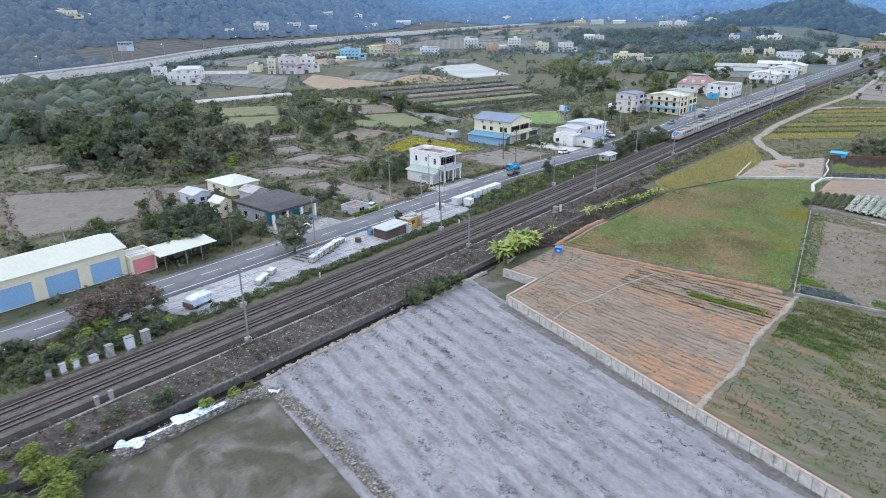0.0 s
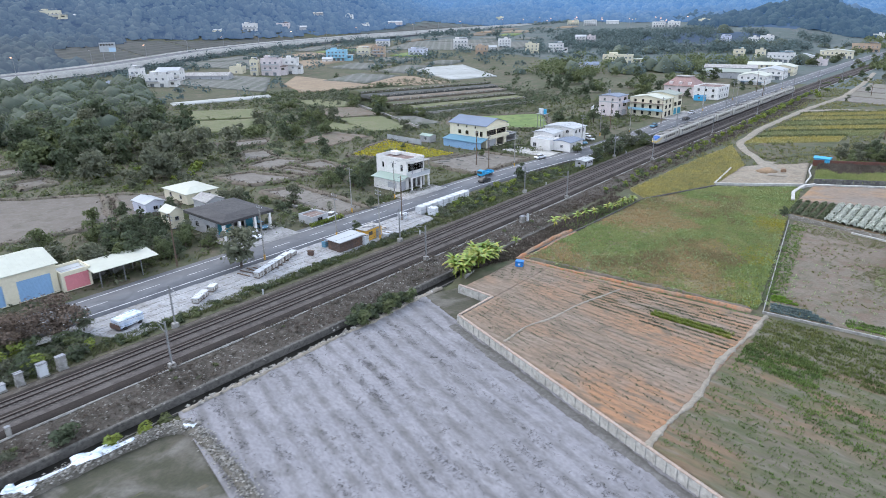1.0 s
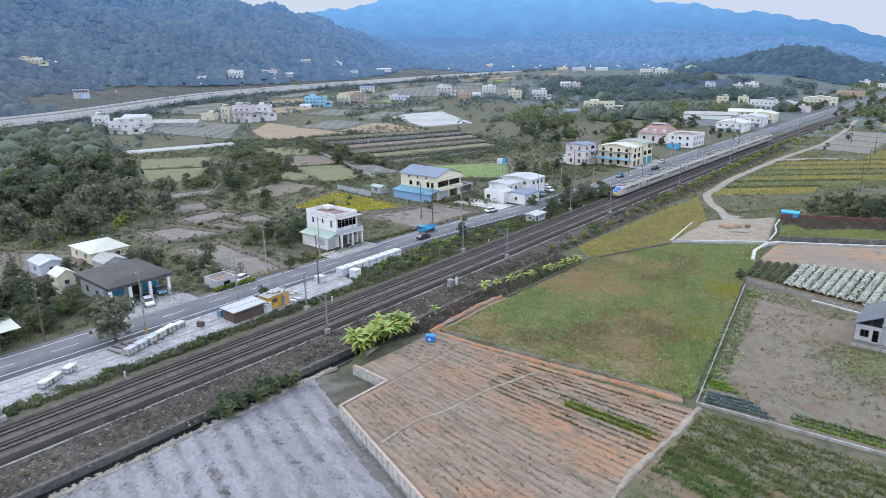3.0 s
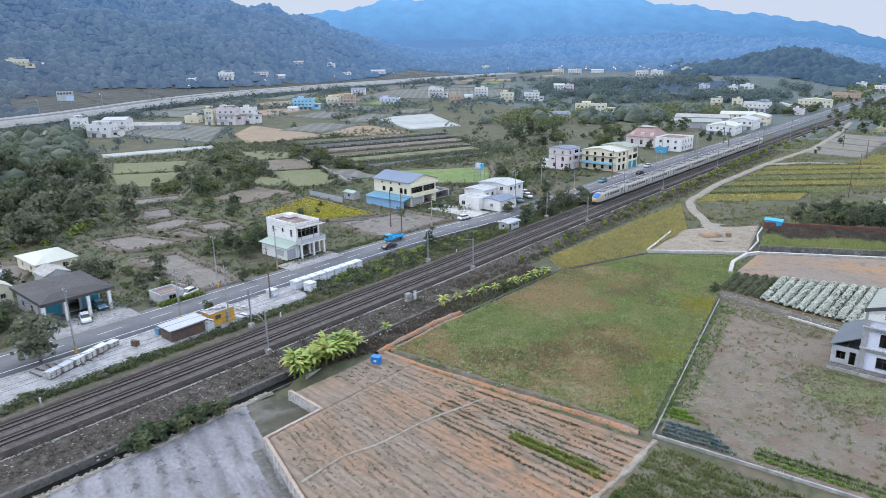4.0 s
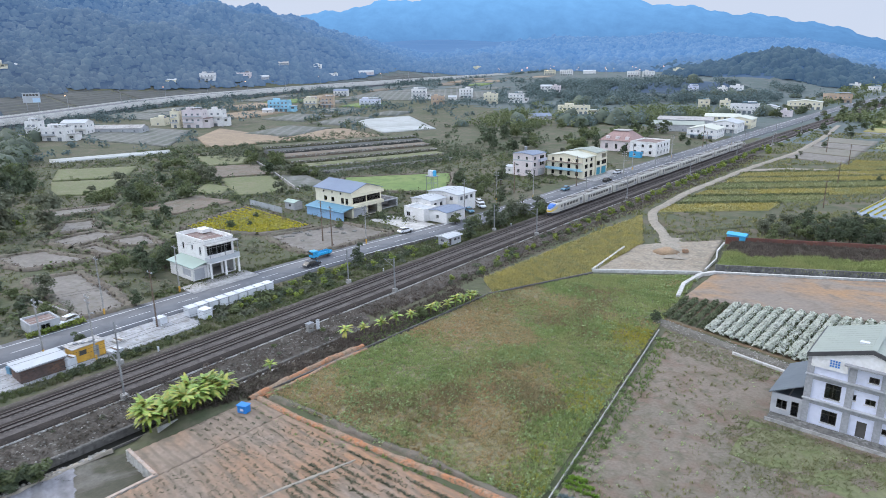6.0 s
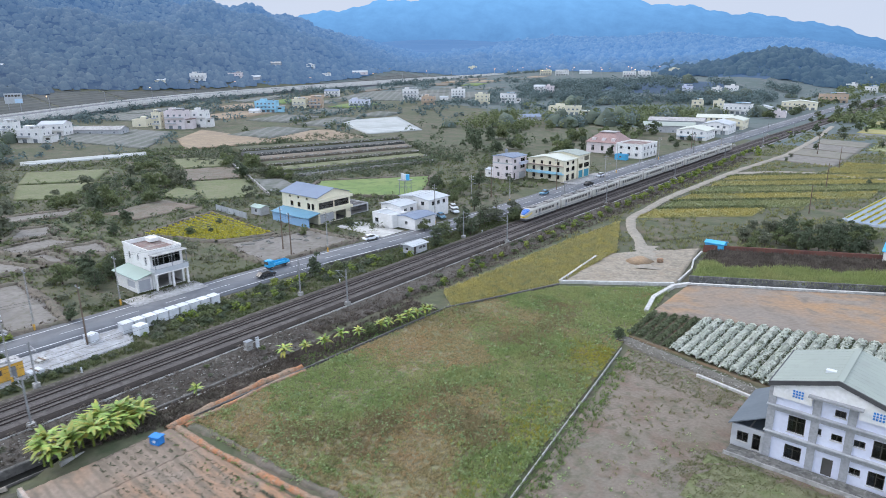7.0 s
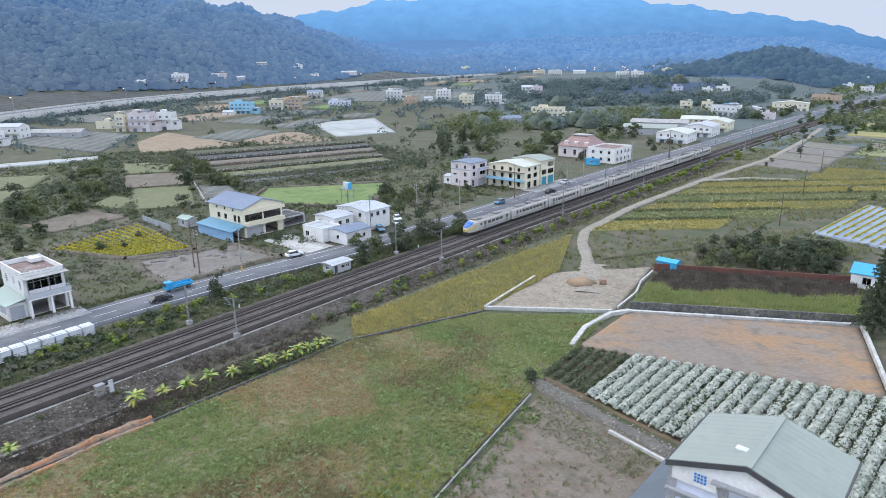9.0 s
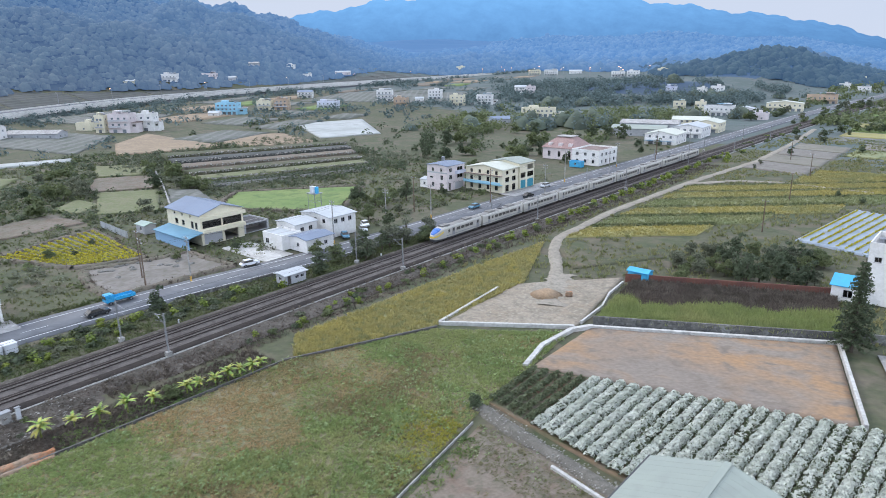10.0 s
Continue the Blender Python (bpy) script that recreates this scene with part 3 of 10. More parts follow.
def ribbon(name, points, width, z, material, parent=None, lift=0.0, thick=0.0, step=4.0, shift=0.0):
    """A strip along a line of (x, y): a road, a line, a path. shift: metres to the right of the line."""
    p = along(points, step)
    d = np.gradient(p, axis=0)
    d /= np.linalg.norm(d, axis=1)[:, None]
    right = np.stack([d[:, 1], -d[:, 0]], -1)
    mid = p + right * shift
    e = np.array([-width / 2, -width / 2, width / 2, width / 2]) if thick else np.array([-width / 2, width / 2])
    zz = np.array([z - thick, z, z, z - thick]) if thick else np.array([z, z])
    X = mid[:, 0, None] + right[:, 0, None] * e
    Y = mid[:, 1, None] + right[:, 1, None] * e
    Z = np.broadcast_to(zz, X.shape).copy()
    return link(name, grid_mesh(name, X[:, ::-1], Y[:, ::-1], Z[:, ::-1], material, smooth=False), parent)


def along(points, step=4.0):
    """Points at even steps on a smooth line through the given ones."""
    p = np.array(points, float)
    s = np.concatenate([[0], np.cumsum(np.linalg.norm(np.diff(p, axis=0), axis=1))])
    t = np.arange(0, s[-1] + step * 0.5, step)
    t[-1] = min(t[-1], s[-1])
    q = np.stack([np.interp(t, s, p[:, k]) for k in range(p.shape[1])], -1)
    for _ in range(3):
        q[1:-1] = (q[:-2] + 2 * q[1:-1] + q[2:]) / 4
    return q


def inside(poly, x, y):
    x, y = np.asarray(x), np.asarray(y)
    hit = np.zeros(x.shape, bool)
    k = len(poly)
    for i in range(k):
        (x0, y0), (x1, y1) = poly[i], poly[(i + 1) % k]
        if y0 == y1:
            continue
        hit ^= ((y0 > y) != (y1 > y)) & (x < (x1 - x0) * (y - y0) / (y1 - y0) + x0)
    return hit


def scatter(corners, count, r=rng):
    """Even random places on a plot."""
    return np.stack(quad_at(corners, r.random(count), r.random(count)), -1)


def leaf_quads(centres, size, up=0.3, r=rng, slim=0.6, out=None):
    """Diamond-shaped leaves at the given places, turned every way; up: how far they lie flat; out: directions they face."""
    k = len(centres)
    nrm = r.normal(size=(k, 3))
    nrm /= np.linalg.norm(nrm, axis=1)[:, None]
    if out is not None:
        nrm = nrm * 0.7 + out
    nrm[:, 2] += up
    nrm /= np.linalg.norm(nrm, axis=1)[:, None] + 1e-9
    a = np.cross(nrm, r.normal(size=(k, 3)))
    a /= np.linalg.norm(a, axis=1)[:, None] + 1e-9
    b = np.cross(nrm, a)
    s = (size * r.uniform(0.6, 1.4, k))[:, None]
    return np.stack([centres + a * s, centres + b * s * slim, centres - a * s, centres - b * s * slim], 1)


def tufts(places, z, height, blades=5, width=0.12, spread=0.35, r=rng):
    """Grass or crop tufts: bent upright blades, one triangle each."""
    k = len(places)
    base = np.repeat(np.column_stack([places, np.broadcast_to(z, k)]), blades, 0)
    ang = r.uniform(0, 2 * np.pi, k * blades)
    way = np.stack([np.cos(ang), np.sin(ang), np.zeros_like(ang)], -1)
    side = np.stack([-np.sin(ang), np.cos(ang), np.zeros_like(ang)], -1)
    hh = np.repeat(np.broadcast_to(height, k) * r.uniform(0.6, 1.3, k), blades) * r.uniform(0.6, 1.1, k * blades)
    foot = base + way * (r.uniform(0, spread, k * blades))[:, None]
    tip = foot + way * (hh * r.uniform(0.1, 0.8, k * blades))[:, None] + np.array([0, 0, 1]) * hh[:, None]
    w = (width * r.uniform(0.6, 1.4, k * blades))[:, None]
    return np.stack([foot - side * w, foot + side * w, tip], 1)


def stuff(name, verts, sides, material, label, category):
    return tagged(link(name, fast_mesh(name, verts, sides, material) if sides else dome_mesh(name, verts, material)), label, category, "", "stuff")

# ---- the land ----
RAIL = [(-89.6, -80), (-89.3, 0), (-89.2, 60), (-89.2, 100), (-90.0, 150), (-91.3, 200), (-92.2, 250), (-92.6, 300), (-92.8, 370), (-92.8, 430), (-92.5, 500), (-90.2, 600), (-87.8, 710), (-85, 810), (-79, 950), (-66, 1250)]
ROAD = [(-114.0, -80), (-114.6, 0), (-114.8, 60), (-114.8, 160), (-113.0, 185), (-110.0, 210), (-109.2, 250), (-110.0, 300), (-110.6, 360), (-109.8, 430), (-109.2, 500), (-108.4, 630), (-106.5, 720), (-103, 800), (-97, 900), (-82, 1250)]
HIGHWAY = [(-420, 40), (-455, 140), (-486, 219), (-523, 271), (-573, 340), (-614, 420), (-637, 508), (-664, 640), (-678, 760), (-692, 860), (-697, 960), (-702, 1060), (-712, 1250)]
DITCH = (-77.0, -75.1)


def ease(v):
    v = np.clip(v, 0, 1)
    return v * v * (3 - 2 * v)


def highway_x(y):
    return np.interp(y, [p[1] for p in HIGHWAY], [p[0] for p in HIGHWAY])


def rise(x, y):
    """The valley floor climbs gently to the highway, and in terraces behind it to the foot of the hills."""
    hx = highway_x(y)
    front = 6.0 * ease((-x - 240) / (-hx - 240))
    village = 13.0 * ease((y - 620) / 420) * ease((-x - 140) / 120)
    return front + village * np.clip(1 - front / 8, 0, 1) + 0.11 * np.clip(hx - 12 - x, 0, 135)


def ridge_height(x, y):
    """The wooded hills that close the valley, and the knoll beside the line."""
    line = -632 - 0.24 * (y - 180) - 32 * np.sin((y + 31) / 153.6)
    d = np.maximum(line - x, 0)
    h = 192 * (1 - np.exp(-(d / 307) ** 1.3)) * np.clip(1.12 - (y - 340) / 1664, 0.45, 1.15) * np.clip((1620 - y) / 832, 0, 1) ** 0.8
    h = h * (1 + 0.16 * np.sin(x / 83 + y / 134) + 0.12 * np.sin(x / 39 - y / 53) + 0.05 * np.sin(x / 15 + y / 20))
    k = 27 * np.exp(-(((x + 262) / 92) ** 2 + ((y - 1150) / 140) ** 2))
    m = 9 * np.exp(-(((x + 290) / 75) ** 2 + ((y - 800) / 75) ** 2))
    far = np.hypot(x - 6, y - 55)
    turn = np.degrees(np.arctan2(6 - x, np.maximum(y - 55, 1.0)))
    slope = 62 * ease((far - 1080) / 1500) * np.clip((turn - 6) / 9, 0, 1) * (1 + 0.10 * np.sin(x / 70 + y / 160) + 0.08 * np.sin(x / 37 - y / 90))
    return np.maximum(h, slope) + k + m


def land_height(x, y):
    low = (x > -74.95) & (y < 104) & (y > -60) & (x < 40)
    z = np.where(low, -1.75, -0.2)
    z = np.where((x > -82.5) & (x <= DITCH[0]) & (y < 150), -1.3, z)
    z = np.where((x > DITCH[0]) & (x < DITCH[1]) & (y < 150), -2.6, z)
    return z + rise(x, y) + ridge_height(x, y) + np.where((x < -150) | (x > 30), 0.15, 0.0) * wave(x / 9, y / 9)


def steps(*spans):
    return np.unique(np.round(np.concatenate([np.arange(a, b + s / 2, s) for a, b, s in spans]), 3))


gx = np.sort(np.concatenate([steps((-4200, -1800, 60), (-1800, -700, 22), (-700, -240, 10), (-240, -84, 5), (-80, 40, 4), (40, 200, 20), (200, 3000, 200)), [-77.25, -76.98, -75.12, -74.9, -70.5]]))
gy = steps((-1500, -200, 100), (-200, 0, 10), (0, 420, 6), (420, 900, 12), (900, 2000, 25), (2000, 4600, 100))
GX, GY = np.meshgrid(gx, gy)
ground_mesh = grid_mesh("ground", GX, GY, land_height(GX, GY), M["ground"])
tagged(link("ground", ground_mesh), "scrubby green and brown valley floor rising into hills", "ground", "", "structure")

# forest of the distant hills: solid crowns with evening haze painted as a glow
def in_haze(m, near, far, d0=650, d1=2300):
    """Paints evening haze as faint blue emission, growing away from the mid-path camera."""
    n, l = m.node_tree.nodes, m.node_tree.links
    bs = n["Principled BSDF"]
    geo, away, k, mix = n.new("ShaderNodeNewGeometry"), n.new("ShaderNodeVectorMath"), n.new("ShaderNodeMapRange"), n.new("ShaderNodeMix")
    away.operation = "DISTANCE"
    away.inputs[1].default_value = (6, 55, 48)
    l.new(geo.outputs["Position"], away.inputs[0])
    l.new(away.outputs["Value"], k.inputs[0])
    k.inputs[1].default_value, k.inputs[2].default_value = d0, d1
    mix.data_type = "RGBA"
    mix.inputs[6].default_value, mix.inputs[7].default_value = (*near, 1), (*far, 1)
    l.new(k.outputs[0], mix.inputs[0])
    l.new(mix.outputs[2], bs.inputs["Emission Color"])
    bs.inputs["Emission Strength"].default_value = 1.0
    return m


# leaf and floor colours that also emit the painted haze
HILL = in_haze(surf("hazed_hill_leaves", (0.050, 0.060, 0.046), (0.064, 0.071, 0.056), (0.034, 0.044, 0.036), big=0.009, fine=0.5, rough=0.9, bump=0.3, island=0.26, spec=0.1), (0.031, 0.046, 0.083), (0.048, 0.132, 0.315), 620, 1650)
KNOLL = in_haze(surf("hazed_knoll_leaves", (0.034, 0.047, 0.038), (0.042, 0.056, 0.045), (0.030, 0.040, 0.034), big=0.012, fine=0.5, rough=0.9, bump=0.3, island=0.16, spec=0.1), (0.012, 0.026, 0.056), (0.028, 0.074, 0.172), 620, 1900)
# base darkened as shade in the gaps between crowns, plus the haze glow
FLOOR = in_haze(surf("hazed_shaded_floor", (0.020, 0.026, 0.022), (0.026, 0.032, 0.028), big=0.01, fine=0.2, rough=0.9, bump=0, spec=0.1), (0.030, 0.044, 0.080), (0.044, 0.122, 0.292), 620, 1650)
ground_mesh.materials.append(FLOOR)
# far cells take the ground colour with haze painted in
ground_mesh.materials.append(M["hazed_ground"])
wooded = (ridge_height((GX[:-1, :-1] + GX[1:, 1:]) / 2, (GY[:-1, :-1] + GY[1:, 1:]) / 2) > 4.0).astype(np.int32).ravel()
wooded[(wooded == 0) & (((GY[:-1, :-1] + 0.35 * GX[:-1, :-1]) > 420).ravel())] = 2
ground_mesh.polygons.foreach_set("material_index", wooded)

# far ridge, kilometres off: plain backdrop, its blue evening haze painted as emission
def backdrop():
    m = bpy.data.materials.new("haze_painted_ridge")
    m.use_nodes = True
    n, l = m.node_tree.nodes, m.node_tree.links
    n.clear()
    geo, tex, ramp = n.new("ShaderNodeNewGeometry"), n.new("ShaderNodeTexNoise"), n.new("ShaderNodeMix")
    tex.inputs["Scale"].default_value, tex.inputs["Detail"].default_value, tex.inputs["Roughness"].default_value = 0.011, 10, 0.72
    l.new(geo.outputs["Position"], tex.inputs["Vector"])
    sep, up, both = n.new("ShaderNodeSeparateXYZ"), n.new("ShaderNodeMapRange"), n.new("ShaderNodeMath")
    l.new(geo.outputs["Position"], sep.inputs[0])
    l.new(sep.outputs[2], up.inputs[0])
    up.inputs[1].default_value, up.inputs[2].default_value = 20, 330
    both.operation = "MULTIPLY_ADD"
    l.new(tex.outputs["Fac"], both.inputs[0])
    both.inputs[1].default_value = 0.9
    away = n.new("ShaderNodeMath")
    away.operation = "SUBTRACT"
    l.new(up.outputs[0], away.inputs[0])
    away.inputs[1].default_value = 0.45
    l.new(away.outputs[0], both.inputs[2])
    # painted haze: the blue turns brighter with height
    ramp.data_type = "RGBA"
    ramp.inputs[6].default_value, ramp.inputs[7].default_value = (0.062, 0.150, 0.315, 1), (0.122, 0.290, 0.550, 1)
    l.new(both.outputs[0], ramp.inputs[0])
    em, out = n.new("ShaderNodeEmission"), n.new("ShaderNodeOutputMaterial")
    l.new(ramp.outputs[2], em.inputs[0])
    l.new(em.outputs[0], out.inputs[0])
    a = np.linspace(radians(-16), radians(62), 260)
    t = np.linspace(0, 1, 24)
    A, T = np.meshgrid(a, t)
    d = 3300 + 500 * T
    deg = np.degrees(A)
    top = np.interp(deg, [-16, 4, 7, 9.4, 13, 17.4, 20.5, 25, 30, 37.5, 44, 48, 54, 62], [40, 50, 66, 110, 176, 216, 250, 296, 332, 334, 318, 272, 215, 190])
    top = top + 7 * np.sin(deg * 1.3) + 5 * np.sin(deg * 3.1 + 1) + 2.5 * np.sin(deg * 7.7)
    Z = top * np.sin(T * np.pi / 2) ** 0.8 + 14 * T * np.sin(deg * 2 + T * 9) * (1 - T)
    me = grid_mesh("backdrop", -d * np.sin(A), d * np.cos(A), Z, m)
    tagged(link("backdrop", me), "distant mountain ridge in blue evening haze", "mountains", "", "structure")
    # glowing sheet in the pale cloud colour, hiding the overbright sky behind the ridge
    m = bpy.data.materials.new("pale_sky_glow")
    m.use_nodes = True
    n, l = m.node_tree.nodes, m.node_tree.links
    n.clear()
    geo, tex, mix = n.new("ShaderNodeNewGeometry"), n.new("ShaderNodeTexNoise"), n.new("ShaderNodeMix")
    tex.inputs["Scale"].default_value, tex.inputs["Detail"].default_value = 0.0012, 4
    l.new(geo.outputs["Position"], tex.inputs["Vector"])
    l.new(tex.outputs["Fac"], mix.inputs[0])
    mix.data_type = "RGBA"
    mix.inputs[6].default_value, mix.inputs[7].default_value = (0.340, 0.390, 0.490, 1), (0.37, 0.41, 0.495, 1)
    em, out = n.new("ShaderNodeEmission"), n.new("ShaderNodeOutputMaterial")
    l.new(mix.outputs[2], em.inputs[0])
    l.new(em.outputs[0], out.inputs[0])
    a, z = np.linspace(radians(-40), radians(100), 60), np.linspace(-60, 1500, 8)
    A, Z = np.meshgrid(a, z)
    tagged(link("backdrop_cloud", grid_mesh("backdrop_cloud", -4500 * np.sin(A), 4500 * np.cos(A), Z, m)), "plain pale lavender evening cloud behind the ridge", "sky", "", "structure")


backdrop()

# ---- plots of land ----
GREY_FIELD = [(-74.9, 45.6), (12, 24.5), (12, 66.5), (-74.9, 94.5)]
patch("field_grey", GREY_FIELD, -1.5, M["grey_soil"], "pale grey tilled field with shallow furrows", height=lambda u, v, x, y: 0.10 * np.abs(np.sin(np.pi * 15 * v + 0.5 * wave(x * 0.1, y * 0.1))) + 0.04 * wave(x * 1.2, y * 1.2), step=0.55)
patch("field_notch", [(-74.9, 94), (-61.8, 89.4), (-61.8, 100), (-71.5, 102)], -1.45, M["wet_soil"], "dark weedy corner of the tilled field", step=1)
patch("field_wet", [(-74.6, 4), (-36, -6), (-31, 36.5), (-73.2, 45.4)], -1.7, M["wet_soil"], "wet dark paddy with pale drying edges", height=lambda u, v, x, y: 0.05 * wave(x, y), step=1)
RED_A = [(-62.2, 89.6), (-23.0, 76.4), (-23.0, 120), (-62.2, 117.2)]
RED_B = [(-69.4, 99.0), (-62.2, 98.9), (-62.2, 117.2), (-69.2, 117)]
patch("field_red", RED_A, 0.0, M["red_soil"], "red-brown ploughed field with thin crop rows", height=rows_along_u(34, 0.14), step=0.5, skirt=1.9)
patch("field_red_corner", RED_B, 0.0, M["red_soil"], "red-brown ploughed corner with rows", height=rows_along_u(15, 0.12), step=0.5, skirt=1.9)
EAST = [(-22.98, 76.4), (16, 63.5), (16, 121.5), (-22.98, 120)]
patch("field_east", EAST, 0.0, M["east_soil"], "green and brown vegetable plot in rows", height=rows_along_u(30, 0.16), step=0.5, skirt=1.9)
YARD = [(-23.5, 123), (22, 126), (22, 174), (-33.2, 177.5)]
patch("field_yard", YARD, 0.02, M["yard_soil"], "bare grey-brown plot with scattered weeds", height=lambda u, v, x, y: 0.05 * wave(x * 0.8, y * 0.8), step=1)
patch("lawn", [(-12, 146), (20, 145), (20, 156), (-12.5, 156)], 0.05, M["lawn_floor"], "mossy green lawn before the grey house", "lawn", step=1, skirt=0.3)
GREEN_A = [(-69.0, 119.0), (-25.0, 122.6), (-35.0, 178.5), (-68.5, 174)]
GREEN_B = [(-68.5, 174), (-35.0, 178.5), (-39.6, 210.5), (-58.5, 197.5)]
for c in (GREEN_A, GREEN_B):
    patch("field_green", c, -0.07, M["grass_soil"], "overgrown green field with brown patches", step=1)
YELLOW_A = [(-75.5, 180), (-68.5, 174.5), (-59.6, 199), (-75, 226)]
YELLOW_B = [(-75, 226), (-59.6, 199), (-60.5, 228), (-73.5, 256)]
for c in (YELLOW_A, YELLOW_B):
    patch("field_yellow", c, 0.05, M["yellow_floor"], "yellow flowering crop beside the railway", step=1)
patch("dirt_lot", [(-59.2, 199.6), (-39.8, 213), (-45.5, 243), (-60.5, 226)], 0.08, M["sand"], "bare sandy lot with wheel tracks", "lot", height=lambda u, v, x, y: 0.12 * wave(x * 0.5, y * 0.5), step=1)
ORANGE = [(-37.2, 196), (4.5, 207.5), (-3.3, 233), (-37.6, 214.6)]
patch("field_orange", ORANGE, 0.02, M["orange_soil"], "bare orange and grey graded earth", height=lambda u, v, x, y: 0.06 * wave(x * 0.7, y * 0.7), step=1)
FLOWERS = [(-36.6, 183), (18, 171.5), (20, 211), (-37.2, 195.2)]
patch("flower_field", FLOWERS, 0.02, M["east_soil"], "dark soil between flower rows", "field", step=1)
REEDS = [(-38, 217), (-3.2, 235.2), (-8, 256.8), (-42.5, 241.2)]
patch("field_reeds", REEDS, 0.4, M["dry_weed"], "green reeds and dark brown weeds", step=1)
RICE = []
for k, L in enumerate((34, 46, 64, 92, 112, 120)):
    y0, y1 = 264 + 14.4 * k, 264 + 14.4 * (k + 1) - 1.0
    RICE.append([(-71.8, y0), (-71.8 + 0.755 * L, y0 + 0.656 * L), (-71.8 + 0.755 * L, y1 + 0.656 * L), (-71.8, y1)])
RICE.append([(-46, 379), (60, 372), (60, 398), (-46, 392)])
RICE.append([(-44, 394), (60, 400), (60, 432), (-44, 408)])
for k, c in enumerate(RICE):
    patch("field_rice", c, 0.1, M["green_floor" if k in (1, 3) else "rice_floor"], "yellow-green ripening rice field", step=1.5, height=lambda u, v, x, y: 0.12 * wave(x * 0.3, y * 0.3))
patch("field_weeds", [(-71, 257), (-57, 242), (-44.5, 262), (-70.5, 263.4)], 0.05, M["ground"], "weedy corner beside the farm road", step=1.5)
MULCH = [(-25, 296), (8, 286), (16, 330), (-20, 341)]
patch("mulch_plot", MULCH, 0.1, M["mulch"], "plot under silver-blue mulch film in ridges", height=lambda u, v, x, y: 0.3 * np.abs(np.sin(np.pi * 16 * u)), step=0.7)
for k in range(4):
    a, b = 398 + 23 * k, 398 + 23 * (k + 1) - 1.6
    patch("paddy", [(-71 + 0.5 * k, a + 3), (-46, a - 3), (-47, b - 3), (-71, b + 3)], 0.0, M["brown_paddy" if k % 2 else "paddy"], "grey-brown drained rice paddy", "paddy", step=2)
re = np.random.default_rng(77)
for k in range(24):
    for j in range(3):
        y0 = 404 + 26 * k
        x0 = -44 + 34 * j + (-58 - 0.07 * (y0 - 480) + 44 if y0 > 495 else 0)
        if x0 > 70 or (y0 < 440 and j < 1):
            continue
        kind = str(re.choice(["rice_floor", "lawn", "paddy", "brown_paddy", "green_floor", "dark_crop"]))
        w, h = 31 + re.uniform(-3, 2), 23 + re.uniform(-2, 2)
        patch("field_plot", [(x0, y0 + re.uniform(-2, 2)), (x0 + w, y0 - 3), (x0 + w, y0 - 3 + h), (x0, y0 + h)], 0.05, M[kind], "small cultivated plot beyond the rice", step=4)
patch("gravel_yard", [(-111.0, 44), (-98.0, 50), (-101, 127), (-111.0, 131)], -0.05, M["gravel"], "white gravel storage yard beside the road", "yard", step=1, height=lambda u, v, x, y: 0.05 * wave(x, y))
W_PLOTS = []


patch("earth_strip", [(-74.9, 117), (-70.6, 118), (-70.2, 140), (-74.9, 140)], -0.12, M["mud_bund"], "weedy brown earth strip beside the ditch", "strip", step=1, height=lambda u, v, x, y: 0.1 * wave(x, y))


def west_plot(name, c, z, mat, label, category="field", **kw):
    W_PLOTS.append(c)
    patch(name, c, z, M[mat], label, category, **kw)


west_plot("paddy", [(-156, 116), (-122, 113.5), (-121, 123.5), (-152, 126)], 0.0, "paddy", "grey bare plot beside the road", "paddy", step=1.5)
west_plot("paddy", [(-217, 142), (-213, 162), (-221, 165), (-228, 144)], 0.0, "paddy", "grey drained paddy", "paddy", step=1.5)
west_plot("paddy", [(-194, 135), (-191, 147), (-204, 151), (-207, 143)], 0.0, "paddy", "grey drained paddy", "paddy", step=1.5)
west_plot("paddy", [(-176, 134), (-179, 149), (-188, 146), (-187, 131)], 0.0, "paddy", "grey drained paddy", "paddy", step=1.5)
west_plot("paddy", [(-166, 143), (-159, 150), (-174, 152), (-176, 142)], 0.0, "paddy", "grey drained paddy", "paddy", step=1.5)
west_plot("paddy", [(-164, 118), (-160, 133), (-178, 128), (-181, 117)], 0.0, "paddy", "grey drained paddy", "paddy", step=1.5)
west_plot("paddy", [(-162, 135), (-160, 140), (-174, 139), (-174, 134)], 0.0, "paddy", "grey drained paddy", "paddy", step=1.5)
west_plot("mud_flat", [(-166, 44), (-160, 76), (-188, 86), (-214, 56)], 0.0, "mud", "brown wet mud flat", "paddy", step=1)
west_plot("mud_flat", [(-160, 78), (-158, 92), (-172, 99), (-187, 88)], 0.0, "mud", "brown wet mud flat", "paddy", step=1)
west_plot("paddy", [(-237, 71), (-233, 90), (-242, 90), (-248, 72)], 0.0, "paddy", "grey drained paddy", "paddy", step=1.5)
west_plot("paddy", [(-212, 74), (-213, 84), (-223, 83), (-224, 74)], 0.0, "paddy", "grey drained paddy", "paddy", step=1.5)
west_plot("flower_plot", [(-171, 162), (-148, 172), (-142, 186), (-181, 190)], 0.02, "dark_crop", "plot of yellow flowers in rows", step=1)
west_plot("grey_plot", [(-144, 172), (-120.5, 168), (-119.5, 196), (-138, 195)], 0.02, "paddy", "grey bare plot with dark heaps", step=1)
west_plot("lawn", [(-176, 226), (-143, 248), (-168, 281), (-197, 246)], 0.02, "lawn", "bright green meadow behind the houses", step=2)
west_plot("lawn", [(-254, 157), (-240, 170), (-266, 190), (-281, 167)], 0.2, "lawn_floor", "green meadow among trees", step=2)
